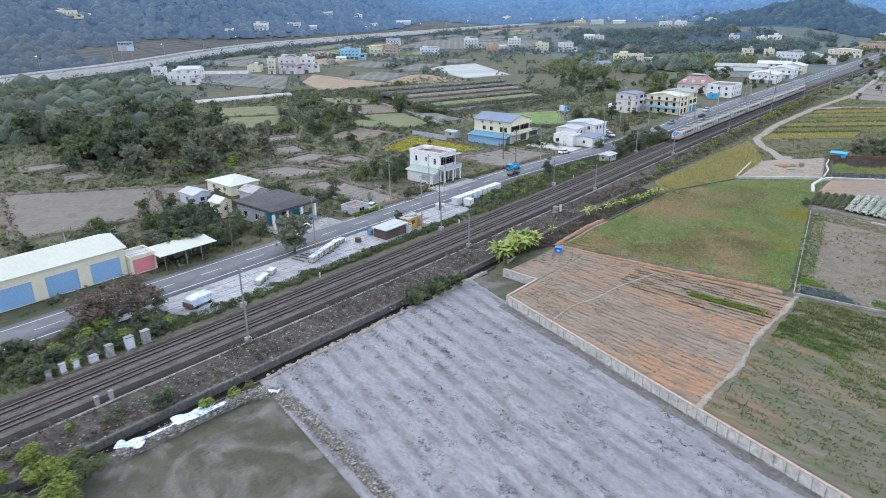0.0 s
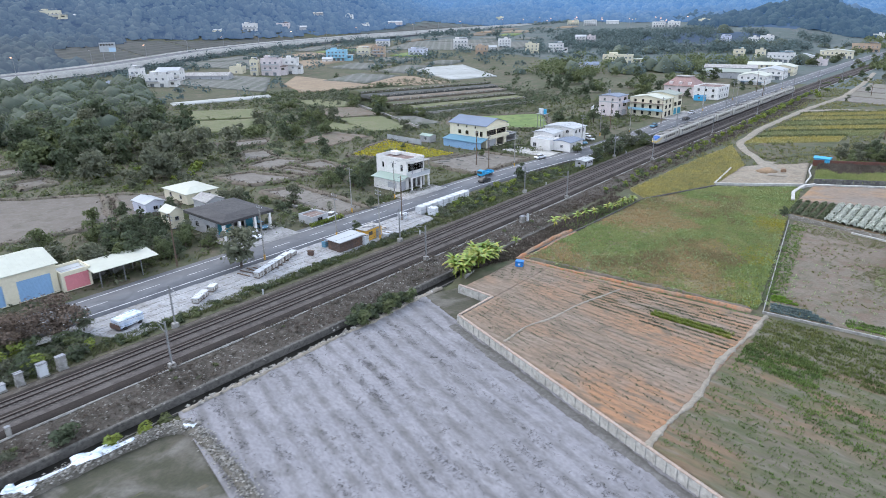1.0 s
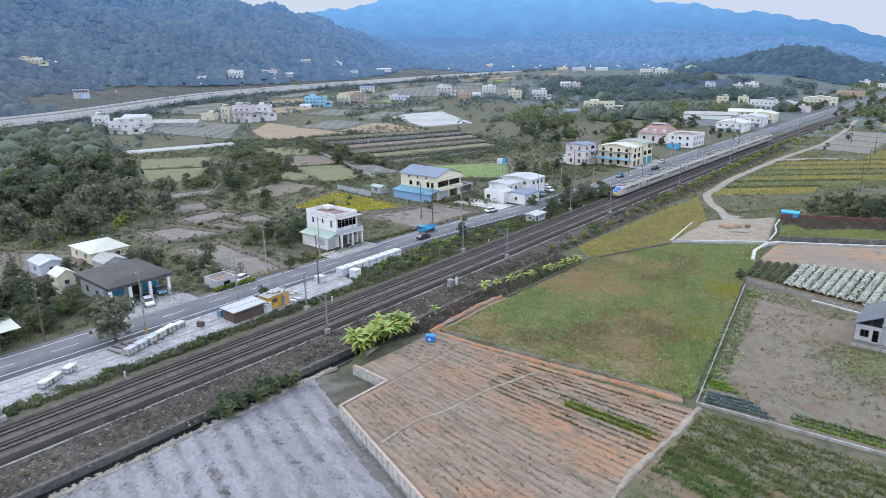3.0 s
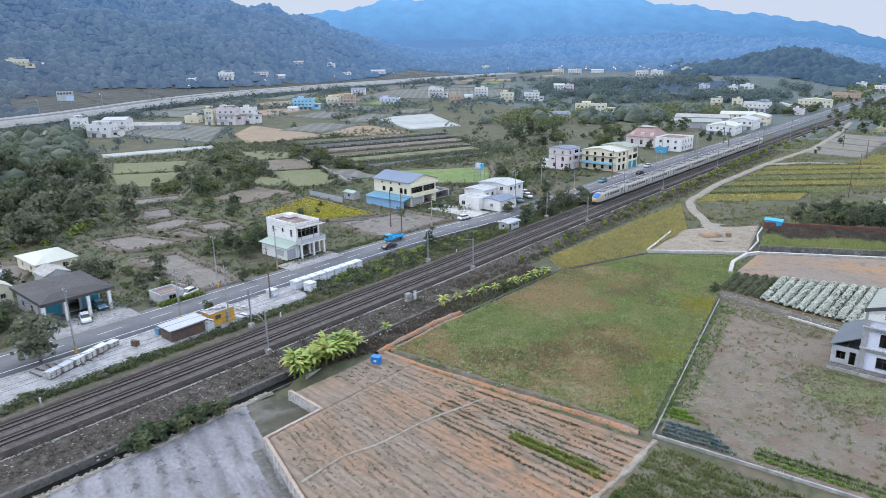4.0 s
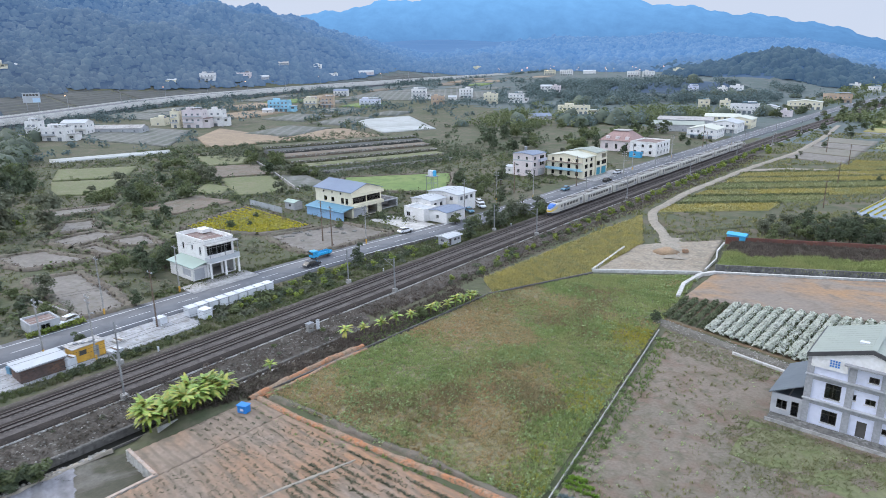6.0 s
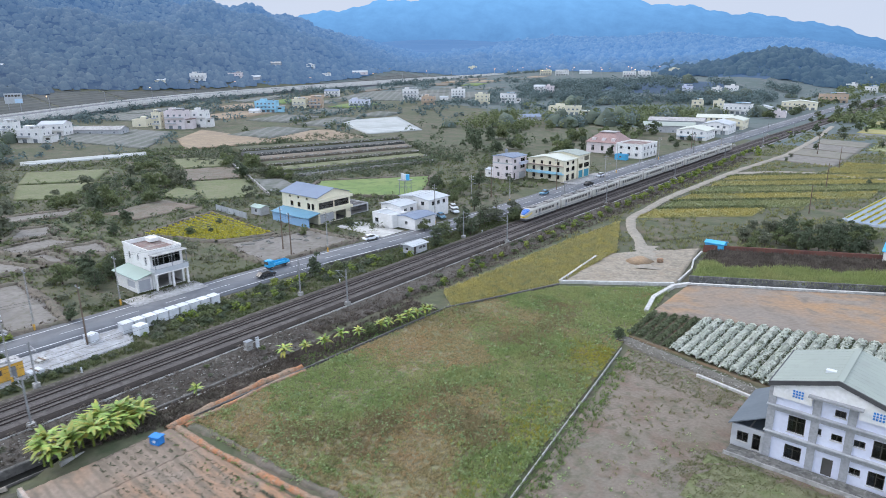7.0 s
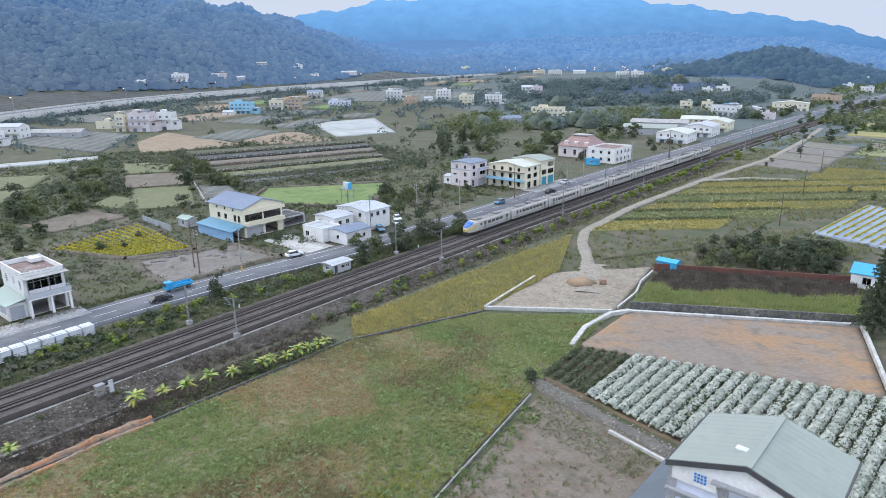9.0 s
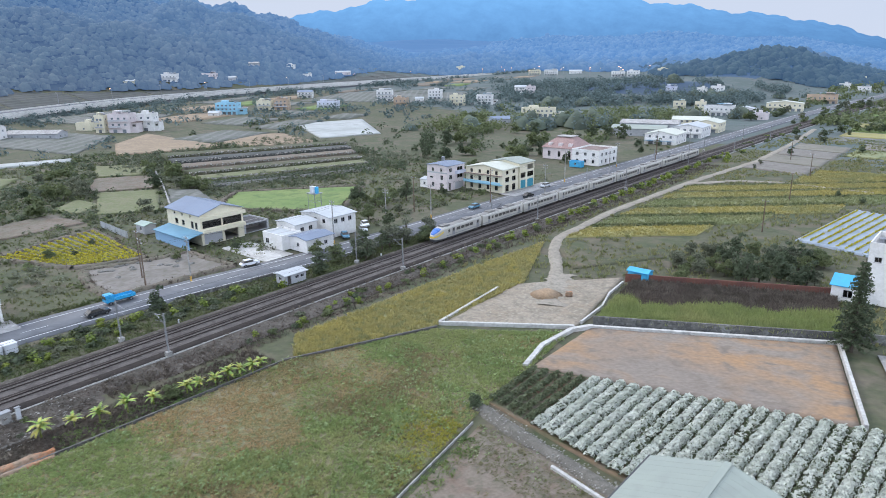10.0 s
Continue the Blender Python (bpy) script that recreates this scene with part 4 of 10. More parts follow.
west_plot("lawn", [(-283, 168), (-268, 191), (-290, 206), (-306, 179)], 0.3, "lawn_floor", "green meadow among trees", step=2)
west_plot("field_brown", [(-319, 258), (-303, 311), (-386, 307), (-356, 274)], 0.3, "brown_field", "brown ploughed field", step=3)
west_plot("field_brown", [(-300, 312), (-276, 352), (-330, 364), (-352, 317)], 0.3, "brown_field", "brown ploughed field", step=3)
west_plot("film_field", [(-295, 365), (-283, 402), (-354, 452), (-365, 400)], 0.3, "white_film", "field under white cover film", step=3)
west_plot("field_rows", [(-398, 222), (-335, 245), (-389, 288), (-440, 266)], 0.3, "dark_crop", "dark crop rows", step=3)
west_plot("field_film", [(-326, 183), (-316, 236), (-325, 240), (-335, 186)], 0.3, "white_film", "strip under white cover film", step=3)
west_plot("field_rows", [(-513, 276), (-437, 311), (-481, 374), (-560, 331)], 0.3, "dark_crop", "dark crop rows", step=4)
west_plot("field_rows", [(-519, 523), (-408, 592), (-450, 716), (-585, 645)], 0.3, "dark_crop", "dark crop rows", step=4)

for mat, c in (("lawn_floor", [(-200, 199), (-190, 214), (-224, 231), (-236, 214)]), ("yard_soil", [(-240, 212), (-228, 233), (-255, 245), (-266, 226)]), ("lawn_floor", [(-270, 228), (-258, 247), (-284, 256), (-296, 238)]), ("dark_crop", [(-194, 219), (-190, 233), (-212, 240), (-221, 233)]), ("yard_soil", [(-207, 168), (-190, 170), (-192, 192), (-212, 190)]), ("lawn_floor", [(-218, 192), (-206, 196), (-214, 206), (-230, 205)])):
    west_plot("garden_plot", c, 0.12, mat, "small vegetable garden between trees", step=1.5)

# dark terraces climbing from the highway to the hill foot
for k in range(11):
    y0, y1 = 222 + 78 * k, 222 + 78 * k + 75
    q = [(float(highway_x(y)) - b, y) for y, b in ((y0, 128), (y0, 15), (y1, 15), (y1, 128))]
    west_plot("terraced_field", q, 0.3, "terrace_rows", "dark terraced field below the wooded hill", step=2.4, skirt=1.5, height=lambda u, v, x, y: 0.6 - 0.11 * np.mod(highway_x(y) - 12 - x, 11.0))

# patchwork of small plots across the valley floor
WOOD = [(-425, 50), (-300, 20), (-276, 150), (-405, 205)]
rf = np.random.default_rng(31)
for i in range(15):
    for j in range(11):
        if rf.random() < 0.22:
            continue
        a, b = 64 * i + rf.uniform(-8, 8), 44 * j + rf.uniform(-5, 5)
        x, y = -322 - 0.34 * a - 0.94 * b, 322 + 0.94 * a - 0.34 * b
        la, lb = rf.uniform(38, 60), rf.uniform(20, 40)
        c = [(x, y), (x - 0.94 * lb, y - 0.34 * lb), (x - 0.94 * lb - 0.34 * la, y - 0.34 * lb + 0.94 * la), (x - 0.34 * la, y + 0.94 * la)]
        mid = (x - 0.47 * lb - 0.17 * la, y - 0.17 * lb + 0.47 * la)
        if bool(inside(WOOD, *mid)) or mid[0] > -260 or mid[0] < float(highway_x(mid[1])) + 42 or any(bool(inside(q, *mid)) for q in W_PLOTS):
            continue
        k = rf.choice(["dark_crop", "dark_crop", "yard_soil", "lawn", "brown_field", "rice_floor"], p=[0.34, 0.22, 0.16, 0.12, 0.08, 0.08])
        west_plot("field_plot", c[::-1], 0.35, str(k), "small cultivated plot on the valley floor", step=8, skirt=1.2)

# stepped terraces with stone faces
for k in range(6):
    a, b = k / 6.0, (k + 0.82) / 6.0
    c = [(-212 - 70 * a, 244 + 18 * a), (-191 - 60 * a, 309 + 34 * a), (-191 - 60 * b, 309 + 34 * b), (-212 - 70 * b, 244 + 18 * b)]
    west_plot("terrace", c, 0.5 + 0.85 * k, ("terrace_rows", "lawn_floor", "ground", "yard_soil", "terrace_rows", "ground")[k], "narrow cultivated terrace with a stone face", "terrace", step=2, skirt=1.6)



def mound(name, points, width, height, mat, label, category="path", z=0.0, seed=0.0, wob=0.35):
    """A worn strip of earth along a line, uneven in width and height."""
    p = along(points, 0.8)
    d = np.gradient(p, axis=0)
    d /= np.linalg.norm(d, axis=1)[:, None] + 1e-9
    right = np.stack([d[:, 1], -d[:, 0]], -1)
    e = np.linspace(-1, 1, 7)
    s = np.arange(len(p)) * 0.8
    w = width / 2 * (1 + wob * (0.6 * np.sin(s * 0.5 + seed) + 0.5 * np.sin(s * 1.7 + seed * 2) + 0.3 * np.sin(s * 4.1)))
    off = 0.3 * width * wob * np.sin(s * 0.31 + seed * 3)
    X = p[:, 0, None] + right[:, 0, None] * (e[None] * w[:, None] + off[:, None])
    Y = p[:, 1, None] + right[:, 1, None] * (e[None] * w[:, None] + off[:, None])
    Z = z + height * (1 - e[None] ** 2) * (1 + 0.5 * wave(X * 1.3, Y * 1.3, seed)) - 0.22 * (np.abs(e[None]) > 0.99)
    return tagged(link(name, grid_mesh(name, X[:, ::-1], Y[:, ::-1], Z[:, ::-1], M[mat])), label, category, "", "structure")


mound("dirt_path", [(-23.4, 76), (-22.8, 88), (-23.6, 100), (-22.9, 121)], 0.95, 0.10, "path", "pale worn footpath between the plots", z=0.15, seed=1, wob=0.6)
mound("dirt_path", [(-51.2, 86.4), (-51.6, 93), (-49.8, 98), (-49, 106), (-46.5, 116)], 0.55, 0.08, "path", "thin worn footpath across the red field", z=0.12, seed=2)
mound("dirt_road", [(-52.5, 227), (-55.5, 232), (-60, 240), (-68, 252), (-73, 262), (-76, 298), (-75, 357), (-70.5, 420), (-73.5, 487), (-80, 560)], 2.9, 0.12, "path", "pale dirt farm road", z=0.15, seed=3, wob=0.12)
mound("dirt_road", [(-75.5, 352), (-62, 369), (-48, 374), (-20, 372)], 2.8, 0.12, "path", "pale dirt farm road", z=0.15, seed=4, wob=0.12)
mound("dirt_apron", [(-49.5, 219), (-52.5, 227), (-57.5, 236.5)], 6.5, 0.05, "path", "pale worn dirt where the farm road meets the lot", "path", z=0.19, seed=9, wob=0.55)
# strip that paints the wall's base shadow along with the damp
mound("damp_strip", [(-62.9, 88.2), (-42.8, 81.4), (-23.6, 74.9), (-4, 68.4), (11, 63.4)], 1.9, 0.13, "damp_shadow_soil", "dark damp soil along the foot of the wall", "soil", z=-1.47, seed=21, wob=0.3)
mound("red_bank", [(-69.8, 116.5), (-70.3, 124), (-71.0, 133), (-70.4, 139.5)], 1.25, 0.42, "red_bank", "heaped red earth bank along the field", "bank", seed=5, wob=0.22)
mound("red_bank", [(-68.6, 118.5), (-69.0, 127), (-69.5, 134), (-69.0, 139)], 0.8, 0.22, "red_bank", "low red earth lip of a small trench", "bank", seed=11, wob=0.25)
mound("red_bank", [(-69, 117.6), (-60, 118.0), (-50, 118.8), (-38, 120.5), (-25.5, 121.4)], 1.0, 0.26, "red_bank", "red earth bank between the fields", "bank", seed=6, wob=0.35)
mound("weed_bank", [(-68, 119.4), (-54, 120.4), (-38, 121.8), (-26, 122.4)], 1.1, 0.2, "mud_bund", "weedy edge of the green field", "bank", seed=7, wob=0.5)

for k, c in enumerate(RICE[:6]):
    mound("bund", [c[3], c[2]], 1.9, 0.35, "dark_bund", "dark grassy bund between rice fields", "bund", z=0.1, seed=k * 1.3, wob=0.3)

for k, c in enumerate(W_PLOTS):
    if c[0][0] > -252 and k < 16:
        for i in range(4):
            a, b = np.array(c[i], float), np.array(c[(i + 1) % 4], float)
            mound("bund", [tuple(a), tuple((a + b) / 2 + 0.8 * math.sin(k * 3 + i)), tuple(b)], 2.2, 0.45, "mud_bund", "brown weedy earth bund round a paddy", "bund", z=0.05, seed=k + i * 1.7, wob=0.4)

# ---- railway ----
def rail_frame(step):
    p = along(RAIL, step)
    d = np.gradient(p, axis=0)
    d /= np.linalg.norm(d, axis=1)[:, None]
    return p, np.stack([d[:, 1], -d[:, 0]], -1), d


def sweep(name, profile, material, parent, step=5.0):
    """The railway's line with a cross-section of (metres to the east, height)."""
    p, right, _ = rail_frame(step)
    o, z = np.array([q[0] for q in profile]), np.array([q[1] for q in profile])
    X, Y = p[:, 0, None] + right[:, 0, None] * o, p[:, 1, None] + right[:, 1, None] * o
    return link(name, grid_mesh(name, X[:, ::-1], Y[:, ::-1], np.broadcast_to(z[::-1], X.shape).copy(), material, smooth=False), parent)


line = empty("railway", Matrix.Identity(4), "double-track railway on dark ballast with concrete sleepers", "railway", "", "structure")
sweep("embankment", [(-7.6, -0.5), (-6.0, 0.1), (-4.3, 0.3), (4.2, 0.3), (5.5, 0.1), (5.6, -0.6)], M["ballast"], line)
for track in (-2.0, 2.0):
    sweep("bed", [(track - 1.75, 0.28), (track - 1.25, 0.52), (track + 1.25, 0.52), (track + 1.75, 0.28)], M["grey_ballast"], line)
sweep("cess", [(-6.0, 0.12), (-5.9, 0.2), (-4.6, 0.34), (-4.4, 0.2)], M["bank"], line)
sweep("kerb", [(5.5, 0.0), (5.5, 0.22), (5.66, 0.22), (5.66, -0.8)], M["concrete"], line)
bk = along(RAIL, 5.0)
bk = bk[(bk[:, 1] > -60) & (bk[:, 1] < 420)]
edge_x = np.interp(bk[:, 1], [-60, 150, 180, 420], [-77.5, -77.5, -79.5, -84.5])
tt = np.linspace(0, 1, 9)
BX = (bk[:, 0, None] + 5.7) * (1 - tt) + edge_x[:, None] * tt
BY = np.repeat(bk[:, 1, None], 9, 1)
tagged(link("bank", grid_mesh("bank", BX, BY, 0.05 + 0.16 * wave(BX * 0.7, BY * 0.5, 2) * (1 - 0.6 * tt) - 0.75 * tt ** 1.3 * np.clip((165 - BY) / 20, 0.1, 1), M["bank"])), "dry grey-brown railway bank strewn with rubble", "bank", "", "structure")
for track in (-2.0, 2.0):
    for side in (-0.57, 0.57):
        o = track + side
        sweep("rail", [(o - 0.07, 0.58), (o - 0.035, 0.62), (o - 0.035, 0.76), (o + 0.035, 0.76), (o + 0.035, 0.62), (o + 0.07, 0.58)], M["rail"], line)
    p, right, d = rail_frame(0.62)
    keep = (p[:, 1] > 0) & (p[:, 1] < 520)
    p, right, d = p[keep], right[keep], d[keep]
    c8 = []
    for a, b in ((-1, -1), (1, -1), (1, 1), (-1, 1)):
        c8.append(p + right * (track + a * 1.0) + d * (b * 0.12))
    top = [np.column_stack([q, np.full(len(q), 0.585)]) for q in c8]
    low = [np.column_stack([q, np.full(len(q), 0.45)]) for q in c8]
    faces = [top, [low[0], low[1], top[1], top[0]], [low[2], low[3], top[3], top[2]]]
    sl = link("sleepers", fast_mesh("sleepers", np.concatenate([np.stack(f, 1) for f in faces]), 4, M["sleeper"]), line)
    tagged(sl, kind="stuff")

# ditch beside the line
ditch = empty("ditch", Matrix.Identity(4), "deep concrete drainage ditch with dark water", "ditch", "", "structure")
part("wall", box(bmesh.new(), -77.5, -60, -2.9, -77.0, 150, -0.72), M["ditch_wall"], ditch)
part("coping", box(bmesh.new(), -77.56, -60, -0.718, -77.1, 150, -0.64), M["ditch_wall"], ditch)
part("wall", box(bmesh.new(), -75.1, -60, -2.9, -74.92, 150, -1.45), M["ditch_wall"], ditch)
part("coping", box(bmesh.new(), -75.55, 116, -1.2, -75.15, 139, -0.2), M["pale_concrete"], ditch, "pale new concrete coping")
part("coping", box(bmesh.new(), -73.5, 104.5, -1.2, -73.2, 115.8, -0.35), M["concrete"], ditch)
part("water", box(bmesh.new(), -77.0, -60, -2.58, -75.1, 150, -1.78), M["water"], ditch, "still dark water")

# ---- road ----
road = empty("road", Matrix.Identity(4), "two-lane asphalt road with white edge lines", "road", "", "structure")
ribbon("asphalt", ROAD, 10.4, 0.03, M["asphalt"], road, thick=0.5)
for s in (-3.55, 3.55):
    ribbon("edge_line", ROAD, 0.24, 0.045, M["paint"], road, shift=s)
rp = along(ROAD, 10.0)
for a, b in zip(rp[:-1], rp[1:]):
    if 0 < a[1] < 560:
        ribbon("centre_dash", [tuple(a), tuple(a + (b - a) * 0.45)], 0.16, 0.045, M["paint"], road, step=1.5)

hw = empty("highway", Matrix.Identity(4), "raised highway with long white concrete parapet", "highway", "", "structure")
ribbon("deck", HIGHWAY, 20, 11.2, M["asphalt"], hw, thick=9.5, step=20)
for side in (-10.2, 10.2):
    ribbon("parapet", HIGHWAY, 0.45, 12.3, M["pale_concrete"], hw, thick=4.2, step=20, shift=side)

# ---- houses ----
def wall_sheet(length, height, holes, thick=0.25):
    """A wall from x = 0 to length with real openings (u0, u1, z0, z1), its face at y = 0 and its back at y = thick."""
    bm = bmesh.new()
    us = sorted({0.0, length, *(v for h in holes for v in h[:2])})
    zs = sorted({0.0, height, *(v for h in holes for v in h[2:4])})
    solid = {}
    for i in range(len(us) - 1):
        for j in range(len(zs) - 1):
            cu, cz = (us[i] + us[i + 1]) / 2, (zs[j] + zs[j + 1]) / 2
            solid[i, j] = not any(h[0] < cu < h[1] and h[2] < cz < h[3] for h in holes)
    pts = {}

    def v(i, j, back):
        key = (i, j, back)
        if key not in pts:
            pts[key] = bm.verts.new((us[i], thick if back else 0.0, zs[j]))
        return pts[key]

    for (i, j), s in solid.items():
        if not s:
            continue
        bm.faces.new((v(i, j, 0), v(i + 1, j, 0), v(i + 1, j + 1, 0), v(i, j + 1, 0)))
        bm.faces.new((v(i, j, 1), v(i, j + 1, 1), v(i + 1, j + 1, 1), v(i + 1, j, 1)))
        for di, dj, a, b in ((-1, 0, (i, j), (i, j + 1)), (1, 0, (i + 1, j + 1), (i + 1, j)), (0, -1, (i + 1, j), (i, j)), (0, 1, (i, j + 1), (i + 1, j + 1))):
            if not solid.get((i + di, j + dj), False):
                bm.faces.new((v(*a, 0), v(*b, 0), v(*b, 1), v(*a, 1)))
    return bm


MESHES = {}
HOUSE_SPOTS = []


def cached(key, make):
    if key not in MESHES:
        MESHES[key] = make()
    return MESHES[key]


def window_meshes(w, h, frame_mat, lights, pane="glass"):
    def frame_mesh():
        bm = bmesh.new()
        e = 0.07
        v = [[bm.verts.new((x, y, z)) for x, z in ((i, i), (w - i, i), (w - i, h - i), (i, h - i))] for y, i in ((0.06, 0), (0.06, e), (0.16, e), (0.16, 0))]
        for a in range(4):
            for b in range(4):
                bm.faces.new((v[a][b], v[a][(b + 1) % 4], v[(a + 1) % 4][(b + 1) % 4], v[(a + 1) % 4][b]))
        bmesh.ops.recalc_face_normals(bm, faces=bm.faces)
        return mesh_of(bm, "window", frame_mat)

    def pane_mesh():
        return mesh_of(one_box(0.05, 0.105, 0.05, w - 0.05, 0.115, h - 0.05), "pane", M[pane])

    def sill_mesh():
        return mesh_of(one_box(-0.1, -0.09, -0.1, w + 0.1, 0.05, -0.003), "sill", M["pale_concrete"])
    key = (round(w, 2), round(h, 2), frame_mat.name, lights, pane)
    return cached(("f", *key), frame_mesh), cached(("p", *key), pane_mesh), cached(("s", *key), sill_mesh)


def bars(ob, w, h, frame_mat, lights):
    """Mullions and a transom in a window's frame."""
    up = cached(("m", round(h, 2), frame_mat.name), lambda: mesh_of(one_box(-0.035, 0.08, 0.07, 0.035, 0.14, h - 0.07), "mullion", frame_mat))
    for k in range(1, lights):
        link("mullion", up, ob, Matrix.Translation((w * k / lights, 0, 0)))
    if h > 1.6:
        link("transom", cached(("t", round(w, 2), round(h, 2), frame_mat.name), lambda: mesh_of(one_box(0.07, 0.085, h * 0.68, w - 0.07, 0.135, h * 0.68 + 0.07), "transom", frame_mat)), ob)


def fill_hole(parent, side, hole, frame_mat, sills=True):
    u0, u1, z0, z1, what = hole
    m = side @ Matrix.Translation((u0, 0, z0))
    if what == "win":
        f, p, s = window_meshes(u1 - u0, z1 - z0, frame_mat, 2 if u1 - u0 > 0.9 else 1, "glass" if sills else "far_pane")
        ob = link("window", f, parent, m)
        link("pane", p, ob)
        if sills:
            link("sill", s, ob)
            bars(ob, u1 - u0, z1 - z0, frame_mat, 2 if u1 - u0 > 0.9 else 1)
    elif what == "band":
        f, p, s = window_meshes(u1 - u0, z1 - z0, frame_mat, max(int((u1 - u0) / 1.1), 2))
        ob = link("window", f, parent, m)
        link("pane", p, ob)
        bars(ob, u1 - u0, z1 - z0, frame_mat, max(int((u1 - u0) / 1.1), 2))
    elif what == "door":
        link("door", cached(("d", round(u1 - u0, 2), round(z1 - z0, 2)), lambda: mesh_of(one_box(0, 0.1, 0, u1 - u0, 0.16, z1 - z0), "door", M["dark_frame"])), parent, m)
    elif what != "void":
        def shutter():
            rings, k, top = [], 0.0, z1 - z0
            while k < top - 0.12:
                for dz, y in ((0, 0.12), (0.1, 0.12), (0.11, 0.09), (0.2, 0.09)):
                    rings.append([(0, y, k + dz), (u1 - u0, y, k + dz), (u1 - u0, 0.17, k + dz), (0, 0.17, k + dz)])
                k += 0.21
            rings.append([(0, 0.12, top), (u1 - u0, 0.12, top), (u1 - u0, 0.17, top), (0, 0.17, top)])
            return mesh_of(ring_skin(rings), "shutter", M[what])
        link("shutter", cached((what, round(u1 - u0, 2), round(z1 - z0, 2)), shutter), parent, m)


def even(length, n, w, z0, z1, what="win", margin=0.8):
    """n openings at even spacing on a wall."""
    gap = (length - 2 * margin) / n
    return [(margin + gap * (k + 0.5) - w / 2, margin + gap * (k + 0.5) + w / 2, z0, z1, what) for k in range(n)]


def sides_of(w, d):
    return {"s": (Matrix.Translation((-w / 2, -d / 2, 0)), w), "e": (Matrix.Translation((w / 2, -d / 2, 0)) @ pose(0, 0, 0, 0, 0, 90), d),
            "n": (Matrix.Translation((w / 2, d / 2, 0)) @ pose(0, 0, 0, 0, 0, 180), w), "w": (Matrix.Translation((-w / 2, d / 2, 0)) @ pose(0, 0, 0, 0, 0, 270), d)}


def ring_skin(rings):
    """A closed skin through rings of points, one ring for each station."""
    bm = bmesh.new()
    vs = [[bm.verts.new(p) for p in s] for s in rings]
    k = len(vs[0])
    for a, b in zip(vs[:-1], vs[1:]):
        for i in range(k):
            bm.faces.new((a[i], a[(i + 1) % k], b[(i + 1) % k], b[i]))
    bm.faces.new(vs[0])
    bm.faces.new(vs[-1])
    bmesh.ops.recalc_face_normals(bm, faces=bm.faces)
    return bm


def gable(w, d, z, rise, over, way, thick=0.14, seam=0.9):
    """A pitched sheet roof with standing seams; its ridge runs along x or y."""
    a = (d if way == "x" else w) / 2 + over
    low, top = z - rise * over / (a - over), z + rise
    half = (w if way == "x" else d) / 2 + over
    n = max(int(half * 2 / seam), 2)
    rings = []
    for k in range(n + 1):
        t = -half + k * 2 * half / n
        for dt, up in ((-0.04, 0.0), (-0.03, 0.014), (0.03, 0.014), (0.04, 0.0)) if seam < 50 else ((0, 0),):
            u = t + dt + (0.06 if k == 0 else (-0.06 if k == n else 0))
            e = thick + up
            rings.append([(u, y, zz) if way == "x" else (-y, u, zz) for y, zz in ((-a, low), (0, top), (a, low), (a, low + e), (0, top + e), (-a, low + e))])
    return ring_skin(rings)


def gable_ends(w, d, z, rise, way, s, thick=0.25):
    bm = bmesh.new()
    a = (d if way == "x" else w) / 2
    half = (w if way == "x" else d) / 2
    x0, x1 = sorted((s * half, s * (half - thick)))
    prism(bm, [(-a, z), (a, z), (0, z + rise - 0.01)], x0, x1)
    if way == "y":
        bmesh.ops.rotate(bm, verts=bm.verts, cent=(0, 0, 0), matrix=Matrix.Rotation(radians(90), 3, "Z"))
    return bm


def hip(w, d, z, rise, over, flat=0.3, thick=0.15):
    bm = bmesh.new()
    a, b = w / 2 + over, d / 2 + over
    c, e = max(a - min(a, b) * (1 - flat), 0.05), max(b - min(a, b) * (1 - flat), 0.05)
    lower = [bm.verts.new(p) for p in ((-a, -b, z), (a, -b, z), (a, b, z), (-a, b, z))]
    mid = [bm.verts.new(p) for p in ((-a, -b, z + thick), (a, -b, z + thick), (a, b, z + thick), (-a, b, z + thick))]
    up = [bm.verts.new(p) for p in ((-c, -e, z + rise), (c, -e, z + rise), (c, e, z + rise), (-c, e, z + rise))]
    bm.faces.new(lower[::-1])
    bm.faces.new(up)
    for k in range(4):
        j = (k + 1) % 4
        bm.faces.new((lower[k], lower[j], mid[j], mid[k]))
        bm.faces.new((mid[k], mid[j], up[j], up[k]))
    return bm


